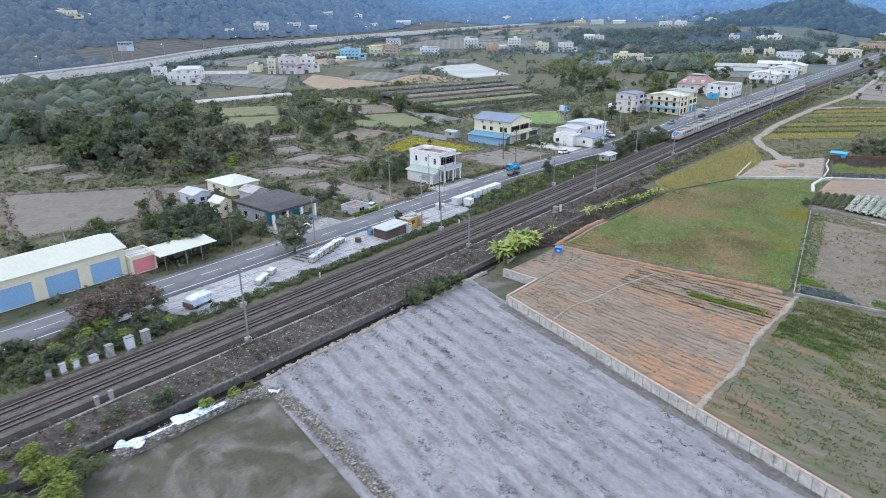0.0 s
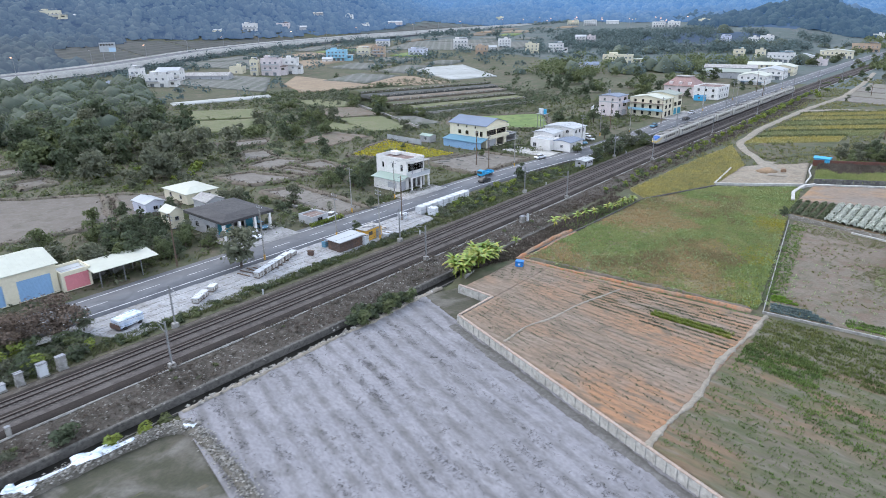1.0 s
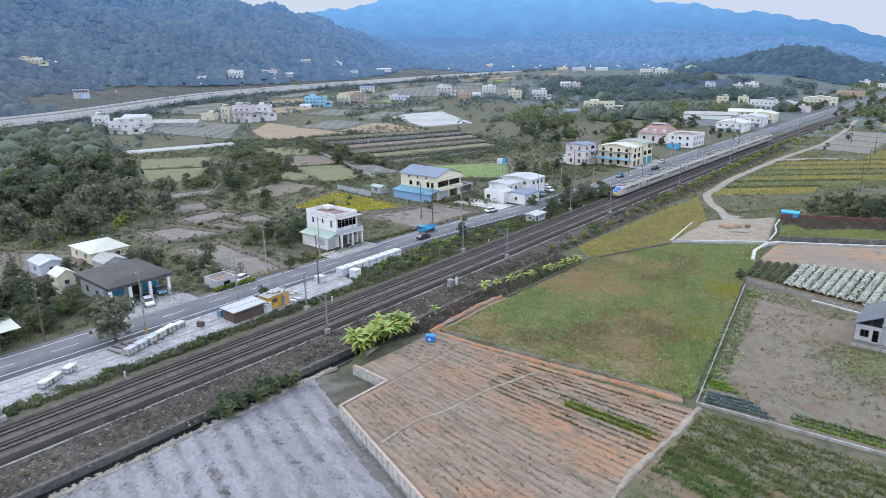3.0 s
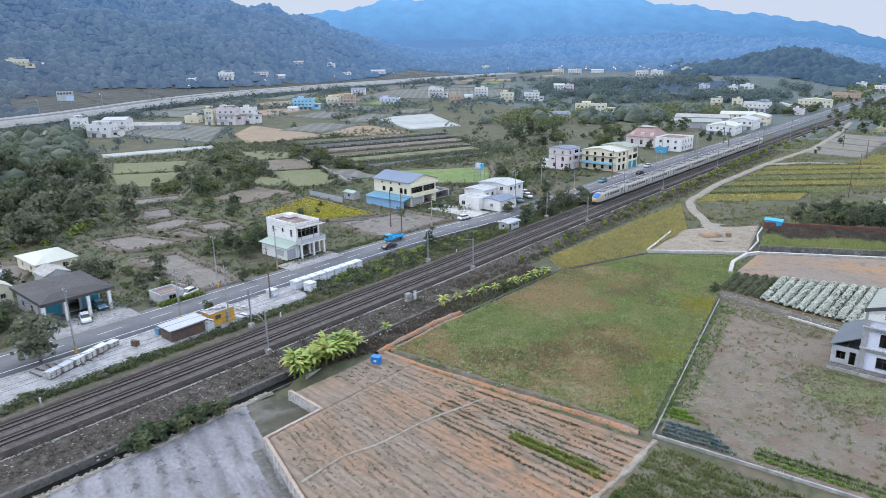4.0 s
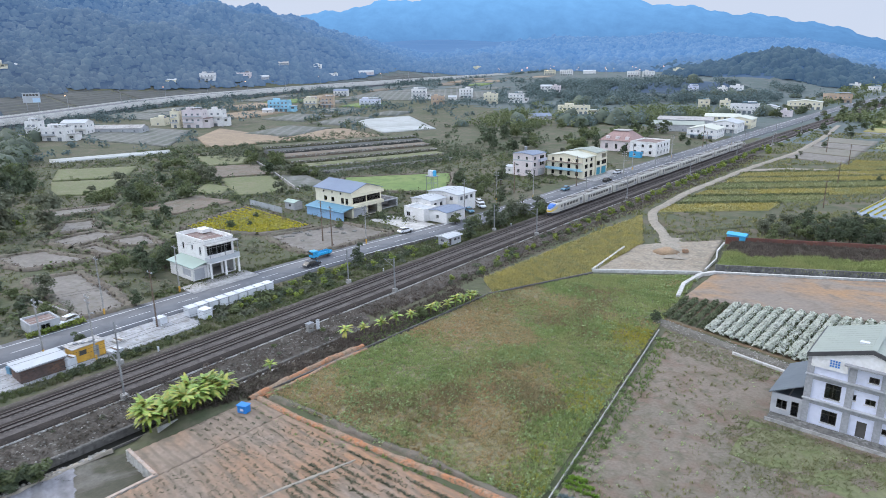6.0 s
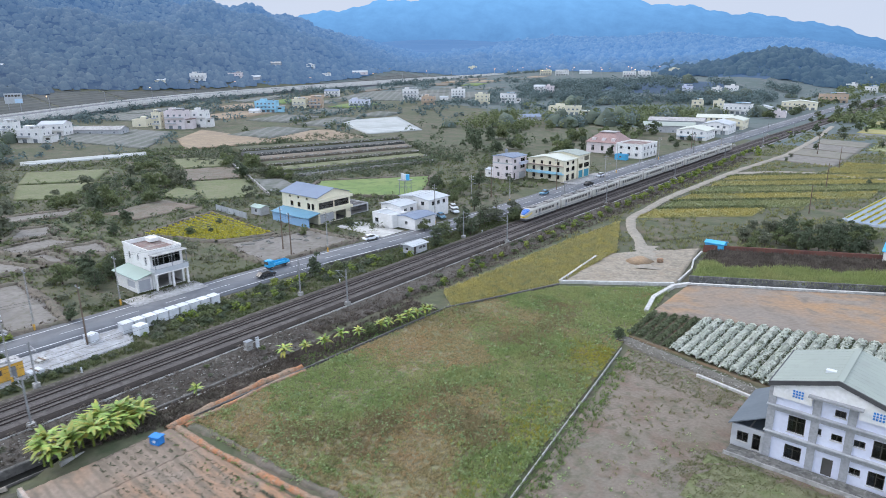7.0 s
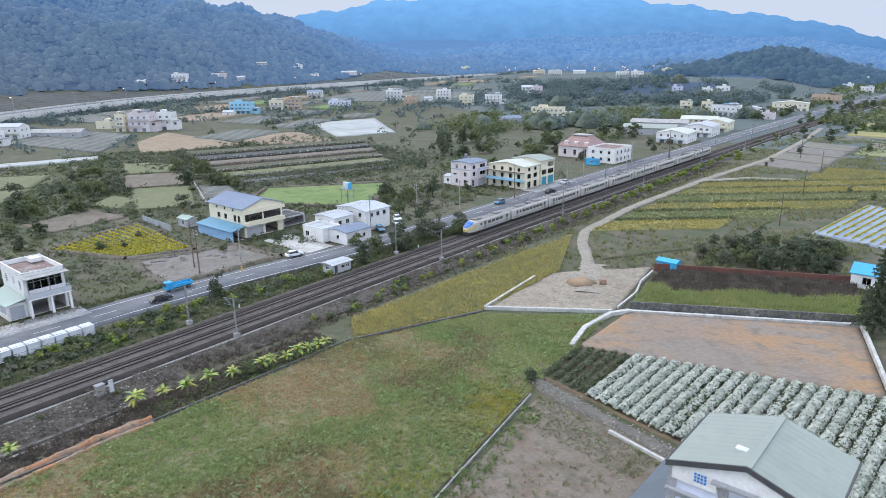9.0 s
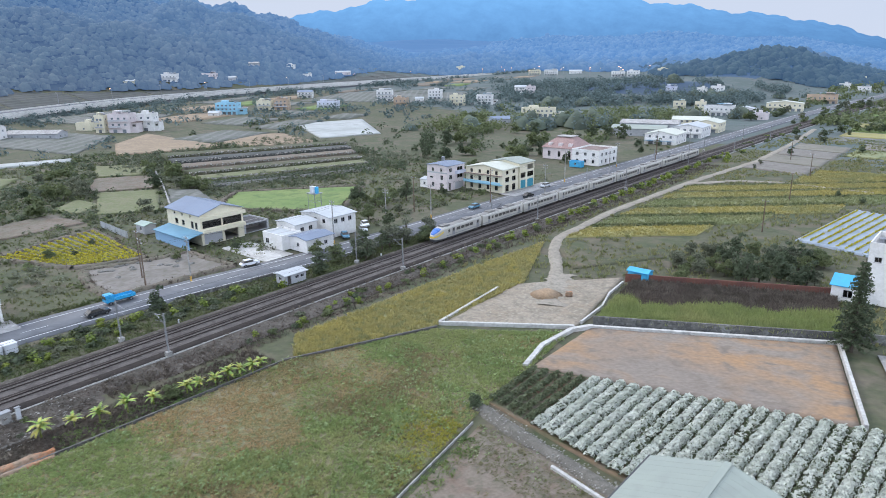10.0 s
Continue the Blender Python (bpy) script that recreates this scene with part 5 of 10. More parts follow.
def house(name, label, x, y, w, d, h, wall, roof, holes, top="flat", rise=1.5, over=0.4, rz=0, floors=(), frame_mat="frame", z=0.0, category="house", group="", parapet=0.7, sills=True):
    """A building of four walls with real openings, floors and a roof; w along its x, d along its y. holes: openings for the sides s, e, n, w."""
    root = empty(name, pose(x, y, z, 0, 0, rz), label, category, group)
    HOUSE_SPOTS.append((x, y, (w if abs(rz) < 8 else max(w, d)) / 2 + 1, (d if abs(rz) < 8 else max(w, d)) / 2 + 1))
    for key, (m, length) in sides_of(w, d).items():
        if key in "ew":
            m, length = m @ Matrix.Translation((0.25, 0, 0)), length - 0.5
        hs = [(a - 0.25, b - 0.25, c, e, k) if key in "ew" else (a, b, c, e, k) for a, b, c, e, k in holes.get(key, ())]
        part("wall", wall_sheet(length, h, hs), M[wall], root, m=m)
        for hole in hs:
            fill_hole(root, m, hole, M[frame_mat], sills)
    for f in (0.05, *floors):
        part("floor_slab", one_box(-w / 2 + 0.26, -d / 2 + 0.26, f - 0.2, w / 2 - 0.26, d / 2 - 0.26, f), M["dim"], root)
    part("partition", one_box(-0.1, -d / 2 + 0.3, 0.06, 0.1, d / 2 - 0.3, h - 0.25), M["dim"], root)
    if top == "flat":
        part("roof", one_box(-w / 2 + 0.26, -d / 2 + 0.26, h - 0.5, w / 2 - 0.26, d / 2 - 0.26, h - 0.28), M[roof], root)
        if parapet > 0:
            bm = bmesh.new()
            for a in ((-w / 2 - 0.05, -d / 2 - 0.05, w / 2 + 0.05, -d / 2 + 0.2), (-w / 2 - 0.05, d / 2 - 0.2, w / 2 + 0.05, d / 2 + 0.05), (-w / 2 - 0.05, -d / 2 + 0.2, -w / 2 + 0.2, d / 2 - 0.2), (w / 2 - 0.2, -d / 2 + 0.2, w / 2 + 0.05, d / 2 - 0.2)):
                box(bm, a[0], a[1], h + 0.003, a[2], a[3], h + parapet)
            part("parapet", bm, M[wall], root)
    elif top in ("gable_x", "gable_y"):
        part("ceiling", one_box(-w / 2 + 0.26, -d / 2 + 0.26, h - 0.2, w / 2 - 0.26, d / 2 - 0.26, h), M["dim"], root)
        for end in (-1, 1):
            part("gable_wall", gable_ends(w, d, h + 0.002, rise, top[-1], end), M[wall], root)
        part("roof", gable(w, d, h + 0.03, rise, over, top[-1], seam=0.9 if sills else 99), M[roof], root)
    else:
        part("roof", hip(w, d, h + 0.01, rise, over), M[roof], root)
    return root


def add(root, name, mat, *a, label="", bevel=0.0):
    return part(name, one_box(*a, bevel=bevel), M[mat], root, label)


def tank(x, y, z, r=0.6, h=1.5, parent=None, name="water_tank"):
    bm = one_rod((0, 0, 0.15), (0, 0, h), r, seg=16)
    rod(bm, (0, 0, h), (0, 0, h + 0.25), r, r * 0.3, seg=16)
    for a in range(3):
        rod(bm, (r * 0.7 * math.cos(a * 2.1), r * 0.7 * math.sin(a * 2.1), -0.02), (r * 0.7 * math.cos(a * 2.1), r * 0.7 * math.sin(a * 2.1), 0.2), 0.05, seg=6)
    return part(name, bm, M["steel"], parent, "steel water tank", m=pose(x, y, z)) if parent else thing(name, bm, M["steel"], "steel water tank on a roof", "tank", m=pose(x, y, z))


# grey three-storey house, nearest
holes_g = [(1.9, 3.7, 0.9, 2.7, "win"), (5.9, 7.0, 0.3, 2.5, "door"), (8.6, 9.7, 1.6, 2.4, "win"), (10.4, 12.0, 0.9, 2.7, "win")]
for base in (3.6, 7.0):
    holes_g += [(4.3, 5.4, base + 1.5, base + 2.3, "win"), (6.4, 7.5, base + 1.4, base + 2.2, "win"), (8.6, 9.7, base + 1.5, base + 2.3, "win")] if base < 5 else [(6.4, 7.5, base + 1.0, base + 1.8, "win")]
holes_g += [(1.9, 3.7, 4.4, 6.5, "win"), (10.4, 12.0, 4.4, 6.5, "win")]
grey = house("grey_house", "lilac-tiled three-storey house with grey bands and a pale green sheet roof", -0.5, 164.5, 12.8, 10.0, 10.2, "blue_wall", "roof_green", {"s": holes_g, "e": even(10, 3, 1.4, 0.9, 2.4) + even(10, 3, 1.4, 4.5, 6) + even(10, 3, 1.4, 7.9, 9.3), "n": even(12.8, 3, 1.4, 4.5, 6), "w": even(10, 2, 1.3, 4.6, 6)}, top="gable_y", rise=2.0, over=0.45, floors=(3.45, 6.9), frame_mat="dark_frame")
for zz in (3.5, 6.95):
    add(grey, "band", "grey_tile", -6.75, -5.22, zz - 0.28, 6.75, -4.99, zz + 0.3, label="grey tiled storey band")
    add(grey, "ledge", "grey_wall", -6.9, -5.5, zz + 0.303, 6.9, -5.0, zz + 0.45)
for u in (-6.42, -1.75, 1.75, 6.42):
    for z0, z1 in ((0.02, 3.2), (3.98, 6.65), (7.43, 10.1 if abs(u) > 3 else 9.7)):
        add(grey, "pilaster", "grey_tile", u - 0.42, -5.17, z0, u + 0.42, -4.995, z1, label="grey tiled pilaster")
bm = bmesh.new()
prism(bm, [(-6.4, 8.5), (-2.3, 8.5), (-2.3, 11.55), (-6.4, 10.25)], -0.1, 0.0)
prism(bm, [(2.3, 8.5), (6.4, 8.5), (6.4, 10.25), (2.3, 11.55)], -0.1, 0.0)
prism(bm, [(-2.3, 9.95), (2.3, 9.95), (2.3, 11.55), (0, 12.15), (-2.3, 11.55)], -0.1, 0.0)
bmesh.ops.rotate(bm, verts=bm.verts, cent=(0, 0, 0), matrix=Matrix.Rotation(radians(90), 3, "Z"))
for v in bm.verts:
    v.co.x = -v.co.x
bmesh.ops.recalc_face_normals(bm, faces=bm.faces)
part("gable_panel", bm, M["white_wall"], grey, "white sheet panel below the gable", m=pose(0, -5.2, 0))
for u0, u1, z0, z1 in ((1.95, 2.7, 0.95, 2.65), (10.45, 11.0, 0.95, 2.65), (1.95, 2.4, 4.45, 6.45), (3.1, 3.65, 4.45, 6.45), (10.45, 11.3, 4.45, 6.45), (4.35, 5.35, 5.15, 5.85), (6.45, 7.45, 8.05, 8.75), (8.65, 9.65, 5.15, 5.85)):
    add(grey, "curtain", "grey_wall", u0 - 6.4, -4.72, z0, u1 - 6.4, -4.68, z1, label="pale curtain behind a window")
add(grey, "porch_ledge", "grey_tile", -2.7, -5.9, 9.72, 2.7, -5.0, 9.95)
for u in (-4.35, 3.55):
    for i in range(4):
        for j in range(3):
            add(grey, "vent_slot", "blue_plastic", u + 0.3 * i, -5.36, 9.0 + 0.34 * j, u + 0.3 * i + 0.2, -5.302, 9.0 + 0.34 * j + 0.22)
edge = prism(bmesh.new(), [(-6.98, 9.7), (0, 11.95), (6.98, 9.7), (6.98, 10.28), (0, 12.5), (-6.98, 10.28)], -0.14, 0.0)
bmesh.ops.rotate(edge, verts=edge.verts, cent=(0, 0, 0), matrix=Matrix.Rotation(radians(90), 3, "Z"))
part("roof_edge", edge, M["dark_steel"], grey, "dark trim along the gable", m=pose(0, -5.46, 0))
for sx in (-6.95, 6.95):
    add(grey, "eave_trim", "dark_steel", sx - 0.08, -5.45, 9.92, sx + 0.08, 5.45, 10.2)
add(grey, "ridge_cap", "roof_green", -0.3, -5.4, 12.32, 0.35, 5.4, 12.42)
add(grey, "roof_hatch", "white_plastic", -1.9, -2.6, 11.6, -0.8, -1.9, 12.1, label="small white roof hatch")
add(grey, "plinth", "dark_concrete", -10.4, -7.2, -0.2, 8, -5.26, 0.42)
add(grey, "plinth_edge", "concrete", -10.6, -7.4, -0.2, 8.2, -7.203, 0.5)
annex = house("annex", "low lean-to with dark blue-grey sheet roof beside the house", -9.15, 164.8, 3.9, 10.2, 3.1, "grey_wall", "slate", {"s": [(0.7, 2.0, 1.0, 2.3, "win"), (2.5, 3.4, 0.4, 2.5, "win")], "w": even(10, 3, 1.2, 1.0, 2.2)}, parapet=0, frame_mat="dark_frame", category="annex")
b = prism(bmesh.new(), [(-2.3, 3.05), (1.93, 5.2), (1.93, 5.34), (-2.3, 3.19)], -5.4, 5.4)
bmesh.ops.rotate(b, verts=b.verts, cent=(0, 0, 0), matrix=Matrix.Rotation(radians(-90), 3, "Z"))
part("lean_roof", b, M["slate"], annex, "dark sheet lean-to roof")

# white house at the road
wh = house("white_house", "white two-storey house with rust-red flat roof and an open garage", -130.6, 146.2, 12, 7.2, 8.0, "white_wall", "roof_rust", {"e": [(0.6, 3.6, 0.1, 3.1, "void"), (4.1, 6.7, 0.1, 3.1, "void"), (0.5, 6.7, 4.9, 7.2, "band")], "s": [(2.2, 3.0, 5.2, 6.8, "win"), (6.2, 6.9, 5.6, 6.8, "win"), (9.5, 10.4, 5.0, 6.8, "win")], "n": even(12, 3, 1.3, 5, 6.4)}, floors=(3.6,), parapet=0.6)
add(wh, "balcony_slab", "white_wall", 6.003, -3.8, 3.5, 8.0, 3.8, 3.75)
for a in ((7.85, -3.8, 8.0, 3.8), (6.003, -3.8, 7.85, -3.65), (6.003, 3.65, 7.85, 3.8)):
    add(wh, "balcony_rail", "roof_white", a[0], a[1], 3.75, a[2], a[3], 4.75)
for v in (-3.5, 0.2, 3.5):
    add(wh, "column", "white_wall", 7.4, v - 0.2, 0, 7.8, v + 0.2, 3.5, label="white garage column")
    add(wh, "post", "steel", 7.86, v - 0.06, 4.753, 7.98, v + 0.06, 7.6)
add(wh, "canopy", "roof_grey", 6.06, -3.9, 7.6, 8.1, 3.9, 7.75)
add(wh, "stair_head", "white_wall", -4.5, 0.8, 8.0, -2.3, 2.8, 8.8)
side = house("side_shed", "side garage with mint sheet roof and grey shutter", -129.6, 140.85, 9.8, 3.3, 3.1, "white_wall", "roof_mint", {"e": [(0.4, 2.9, 0.1, 2.6, "grey_door")], "s": [(5.5, 9.0, 0.8, 2.4, "grey_door")]}, parapet=0, category="garage")
b = prism(bmesh.new(), [(-2.1, 3.1), (1.65, 3.9), (1.65, 4.02), (-2.1, 3.22)], -5.6, 5.9)
part("sheet_roof", b, M["roof_mint"], side, "mint sheet roof")

# black-roofed workshop
ws = house("workshop", "low workshop with broad black roof, blue walls and white columns", -136, 91.8, 11, 11.5, 3.9, "grey_wall", "roof_dark", {"e": [(0.6, 4.2, 0.1, 3.3, "teal_door"), (4.8, 7.4, 0.1, 3.2, "void"), (7.9, 11.2, 0.1, 3.3, "teal_door")], "s": even(11, 2, 1.5, 1.0, 2.4)}, top="hip", rise=1.3, over=0.1, category="workshop")
part("canopy_roof", hip(16.4, 13.5, 3.95, 1.3, 0.0, flat=0.55, thick=0.6), M["roof_dark"], ws, "black felted roof with deep fascia", m=pose(1.9, 0.2, 0))
for v in (-6.1, -2.2, 1.9, 5.9):
    add(ws, "column", "white_wall", 9.4, v - 0.28, 0, 9.95, v + 0.28, 4.0, label="white square column")
house("tan_house", "cream single-storey hall with faded pyramid sheet roof", -166, 100.4, 12, 9, 2.7, "cream_wall", "roof_cream", {"e": even(9, 2, 1.2, 1.0, 2.1), "s": even(12, 2, 1.2, 1.0, 2.1)}, top="hip", rise=1.1, over=0.4)
house("blue_shed", "low shed with pale blue sheet roof", -163, 87, 7, 5, 2.8, "blue_wall", "roof_white", {"e": even(5, 1, 1.2, 1, 2), "s": even(7, 1, 1.2, 1, 2)}, top="gable_x", rise=0.8, over=0.3, category="shed")
house("rooftop_shed", "small shed with cream sheet gable", -146.5, 84.5, 4.4, 3.4, 3.9, "cream_wall", "roof_cream", {"e": even(3.4, 1, 1.0, 1.8, 2.8)}, top="gable_x", rise=1.0, over=0.4, category="shed")
house("grey_shed", "grey shed with shallow gable", -147.5, 95, 6, 5, 4.2, "grey_wall", "roof_grey", {"e": even(5, 1, 1.0, 2.2, 3.2)}, top="gable_x", rise=1.0, over=0.3, category="shed")
house("roadside_shack", "low rusty-roofed shack behind a clipped hedge", -122.5, 107.5, 5, 5, 2.0, "grey_wall", "roof_rust", {"e": even(5, 1, 1.6, 0.6, 1.6)}, parapet=0.08, category="shack")

# long warehouse
wd = []
for k in range(9):
    wd.append((2.0 + 7.85 * k, 7.6 + 7.85 * k, 0.1, 4.0, "blue_door"))
house("warehouse", "long white warehouse with blue roller shutters and cream sheet roof", -132.2, 15.4, 11.6, 71.5, 5.6, "cream_wall", "roof_cream", {"e": wd}, top="gable_y", rise=1.5, over=0.45, category="warehouse")
house("pink_garage", "small garage with coral-pink shutter", -127.6, 53.9, 5, 5.2, 3.6, "cream_wall", "roof_white", {"e": [(0.5, 4.8, 0.1, 3.0, "pink_door")]}, parapet=0.2, category="garage")
cp = empty("carport", pose(-124.5, 60.5, 0), "open carport with cream sheet roof on posts", "carport")
b = prism(bmesh.new(), [(-4.0, 3.5), (2.2, 3.0), (2.2, 3.12), (-4.0, 3.62)], -8.0, 4.6)
bmesh.ops.rotate(b, verts=b.verts, cent=(0, 0, 0), matrix=Matrix.Rotation(radians(90), 3, "Z"))
for v in b.verts:
    v.co.x, v.co.y = -v.co.x, -v.co.y
part("sheet_roof", b, M["roof_cream"], cp)
for px, py in ((-3, -3.5), (-3, 1), (-3, 4.8), (2, -3.5), (2, 1), (2, 4.4)):
    part("post", one_box(px - 0.08, py - 0.08, -0.2, px + 0.08, py + 0.08, 3.0), M["steel"], cp)
part("back_wall", one_box(-3.6, -3.8, -0.2, -3.4, 4.6, 3.4), M["dark_concrete"], cp)

# cream house with blue roof
ch = house("cream_house", "cream three-storey house with blue-grey sheet roof", -149.2, 206.8, 16.8, 12.4, 7.9, "cream_wall", "roof_blue", {"e": [(0.7, 5.9, 0.1, 3.0, "grey_door"), (6.6, 10.6, 0.1, 2.9, "void"), (0.5, 5.9, 4.3, 6.2, "band"), (6.3, 11.9, 4.3, 6.2, "band")], "s": [(4.0, 5.4, 4.2, 5.6, "win"), (7.4, 8.8, 4.2, 5.6, "win"), (12, 13.3, 4.0, 5.8, "win"), (14, 15.2, 4.0, 5.8, "win"), (3.6, 4.3, 6.7, 7.4, "win"), (7.6, 8.3, 6.7, 7.4, "win"), (11.6, 12.3, 6.7, 7.4, "win")], "w": even(12, 3, 1.2, 4.2, 5.6)}, top="gable_x", rise=1.9, over=0.5, floors=(3.5, 6.5), frame_mat="dark_frame")
add(ch, "balcony", "cream_wall", 8.4, -6.2, 3.2, 9.6, 6.2, 4.1)
add(ch, "cornice", "cream_wall", 8.403, -6.6, 6.5, 9.3, 6.6, 7.3)
b = prism(bmesh.new(), [(-10.9, 2.6), (-6.2, 3.5), (-6.2, 3.62), (-10.9, 2.72)], -8.2, 9.4)
part("lean_roof", b, M["roof_teal"], ch, "blue sheet lean-to roof")
add(ch, "lean_wall", "blue_door", -8, -10.4, -0.2, 9.2, -10.25, 2.5)
house("garden_shed", "low garden shed with cream roof", -166.5, 198.4, 5, 3.2, 2.3, "grey_wall", "roof_mint", {"s": even(5, 1, 1, 0.8, 1.8)}, top="gable_x", rise=0.5, over=0.3, category="shed")
house("open_garage", "dark open garage beside the cream house", -147, 218, 9, 8, 2.6, "grey_wall", "roof_dark", {"e": [(0.6, 7.4, 0.1, 2.3, "void")]}, parapet=0.1, category="garage")

# white house complex
house("white_cottage", "white cottage block with flat screed roof", -124.5, 213.5, 8, 6, 3.7, "white_wall", "roof_white", {"s": [(1, 2.4, 1, 2.3, "win")], "e": even(6, 1, 1.4, 1, 2.3)}, parapet=0.15)
house("white_cottage", "white cottage with lilac-grey sheet roof", -117.2, 217, 7, 8.5, 3.2, "white_wall", "roof_blue", {"e": even(8.5, 2, 1.0, 1.2, 2.2), "s": even(7, 1, 1.0, 1.2, 2.2)}, top="gable_y", rise=0.5, over=0.3)
house("white_house", "low white house with pale sheet roof", -127.5, 220.5, 8, 7, 4.7, "white_wall", "roof_white", {"s": even(8, 2, 1.2, 2.6, 3.8), "e": even(7, 2, 1.2, 2.6, 3.8)}, top="gable_y", rise=0.5, over=0.4)
house("white_house", "white two-storey house with pale sheet roof", -126, 230, 12, 9, 5.5, "white_wall", "roof_white", {"s": even(12, 3, 1.2, 3.7, 4.9), "e": even(9, 3, 1.2, 3.7, 4.9)}, top="gable_y", rise=0.7, over=0.4, floors=(3.3,))
tw = empty("tank_tower", pose(-141, 237.5, 0), "steel frame tower with blue and white water tanks", "tower")
for px, py in ((-1.5, -1.2), (1.5, -1.2), (1.5, 1.2), (-1.5, 1.2)):
    part("leg", one_rod((px, py, -0.2), (px, py, 7.6), 0.09, seg=6), M["steel"], tw)
for z in (2.6, 5.2):
    for a, c in (((-1.5, -1.2), (1.5, -1.2)), ((1.5, -1.2), (1.5, 1.2)), ((1.5, 1.2), (-1.5, 1.2)), ((-1.5, 1.2), (-1.5, -1.2))):
        part("brace", one_rod((*a, z), (*c, z), 0.05, seg=5), M["steel"], tw)
part("deck", one_box(-2, -1.6, 7.6, 2, 1.6, 7.75), M["steel"], tw)
for k, mat in ((-1.1, "white_plastic"), (0.0, "white_plastic"), (1.2, "roof_cyan")):
    part("tank", one_rod((k, 0, 7.75), (k, 0, 9.6), 0.58, seg=14), M[mat], tw, "plastic water tank")

# pink and yellow houses
pk = house("pink_house", "narrow three-storey house, white above and pink below", -140.6, 296.5, 9.4, 9.6, 8.6, "pink_wall", "roof_blue", {"s": even(9.4, 2, 1.1, 1.0, 2.6) + [(1.2, 2.8, 4.0, 4.6, "win"), (6.2, 7.4, 3.7, 5.3, "win")] + even(9.4, 2, 1.0, 6.5, 7.8), "e": [(0.8, 2.0, 0.2, 2.6, "door"), (4.4, 8.8, 0.1, 2.6, "grey_door"), (1.2, 2.6, 3.9, 5.4, "win"), (5.5, 8.5, 3.9, 5.4, "win"), (1.2, 2.6, 6.5, 7.8, "win"), (5.5, 8.5, 6.4, 7.9, "win")]}, top="gable_y", rise=0.5, over=0.35, floors=(3.0, 5.8))
add(pk, "upper_cladding", "roof_white", -4.72, -4.86, 5.9, 4.72, -4.803, 6.4)
add(pk, "balcony", "blue_wall", 4.703, -0.5, 5.6, 5.9, 4.8, 6.6)
house("pink_house", "low white shed at the pink house", -147.5, 295, 4, 5, 2.8, "white_wall", "roof_white", {"s": even(4, 1, 1, 1, 2)}, top="gable_x", rise=0.5, over=0.2, category="shed")
tank(-144, 299, 9.0)
yl = house("yellow_house", "pale yellow three-storey house with long balconies", -126, 304.5, 16, 9.5, 7.9, "cream_wall", "roof_cream", {"s": even(16, 4, 1.2, 0.8, 2.4) + even(16, 4, 1.2, 3.6, 5.2) + even(16, 4, 1.1, 6.2, 7.4), "e": even(9.5, 2, 2.0, 0.3, 2.5) + even(9.5, 2, 2.2, 3.6, 5.2) + even(9.5, 2, 1.4, 6.2, 7.4)}, top="gable_y", rise=1.3, over=0.4, floors=(3.0, 5.9), frame_mat="dark_frame")
add(yl, "balcony", "sky_wall", -8, -6.2, 2.75, 8, -4.76, 2.95)
add(yl, "balcony_rail", "sky_wall", -8, -6.3, 2.953, 8, -6.2, 3.85, label="pale blue balcony front")
add(yl, "awning", "roof_rust", -8, -5.7, 5.75, 8, -4.76, 5.9)
house("yellow_wing", "tall wing with pale grey-green sheet roof and teal shutters", -124, 314, 13, 9, 8.9, "cream_wall", "roof_green", {"e": [(0.5, 3.6, 0.1, 3.0, "teal_door"), (4.6, 8.5, 0.1, 3.0, "teal_door"), (0.5, 3.5, 3.8, 5.6, "void"), (4.6, 8.4, 3.8, 5.6, "band"), (4.6, 8.4, 6.4, 8.2, "void")], "n": even(13, 3, 1.2, 3.6, 5.2)}, top="gable_y", rise=1.0, over=0.4, floors=(3.3, 6.1), frame_mat="dark_frame")

# mansard house and old white house
mh = house("mansard_house", "pale house with a faded pink mansard roof", -142, 383, 17, 14, 5.0, "pink_wall", "roof_pink", {"s": even(17, 3, 1.4, 1.2, 3.6), "e": even(14, 3, 1.4, 1.2, 3.6)}, top="hip", rise=4.6, over=0.5)
add(mh, "deck", "roof_grey", -4, -3, 9.62, 4, 3, 9.9)
for u in (-5, 0.2, 5.2):
    part("dormer", one_box(u - 0.9, -6.6, 5.6, u + 0.9, -3.5, 7.2), M["pink_wall"], mh)
house("old_white_house", "stained old white house with rusty roof edge", -125, 377, 13, 16, 6.2, "white_wall", "roof_rust", {"s": even(13, 3, 1.2, 1.0, 2.4) + even(13, 3, 1.2, 4, 5.3), "e": even(16, 4, 1.2, 1.0, 2.4) + even(16, 4, 1.2, 4, 5.3)}, parapet=0.3, floors=(3.2,))
house("blue_container", "bright blue container cabin on the verge", -125.5, 363, 5.5, 2.6, 2.5, "roof_cyan", "roof_cyan", {"s": even(5.5, 1, 1, 1, 1.9)}, parapet=0.02, category="container")

# east side
eh = house("east_house", "white three-storey house with roof tanks", 2.5, 262, 13, 10, 11.2, "white_wall", "roof_grey", {"s": [(1.0, 2.2, 8.2, 9.2, "win"), (4.6, 5.8, 4.6, 5.7, "win"), (8.5, 10.2, 8, 9.4, "win"), (8.5, 10.2, 4.4, 5.8, "win"), (8.5, 10.2, 1, 2.4, "win")], "w": even(10, 2, 1.1, 4.6, 5.7) + even(10, 2, 1.1, 8.2, 9.2)}, floors=(3.6, 7.2), parapet=0.7)
add(eh, "stair_head", "white_wall", -3.5, -1, 10.9, 1.0, 3.5, 13.2)
for k in (-5, -3.7, -2.4):
    tank(k, -3.2, 10.92, parent=eh)
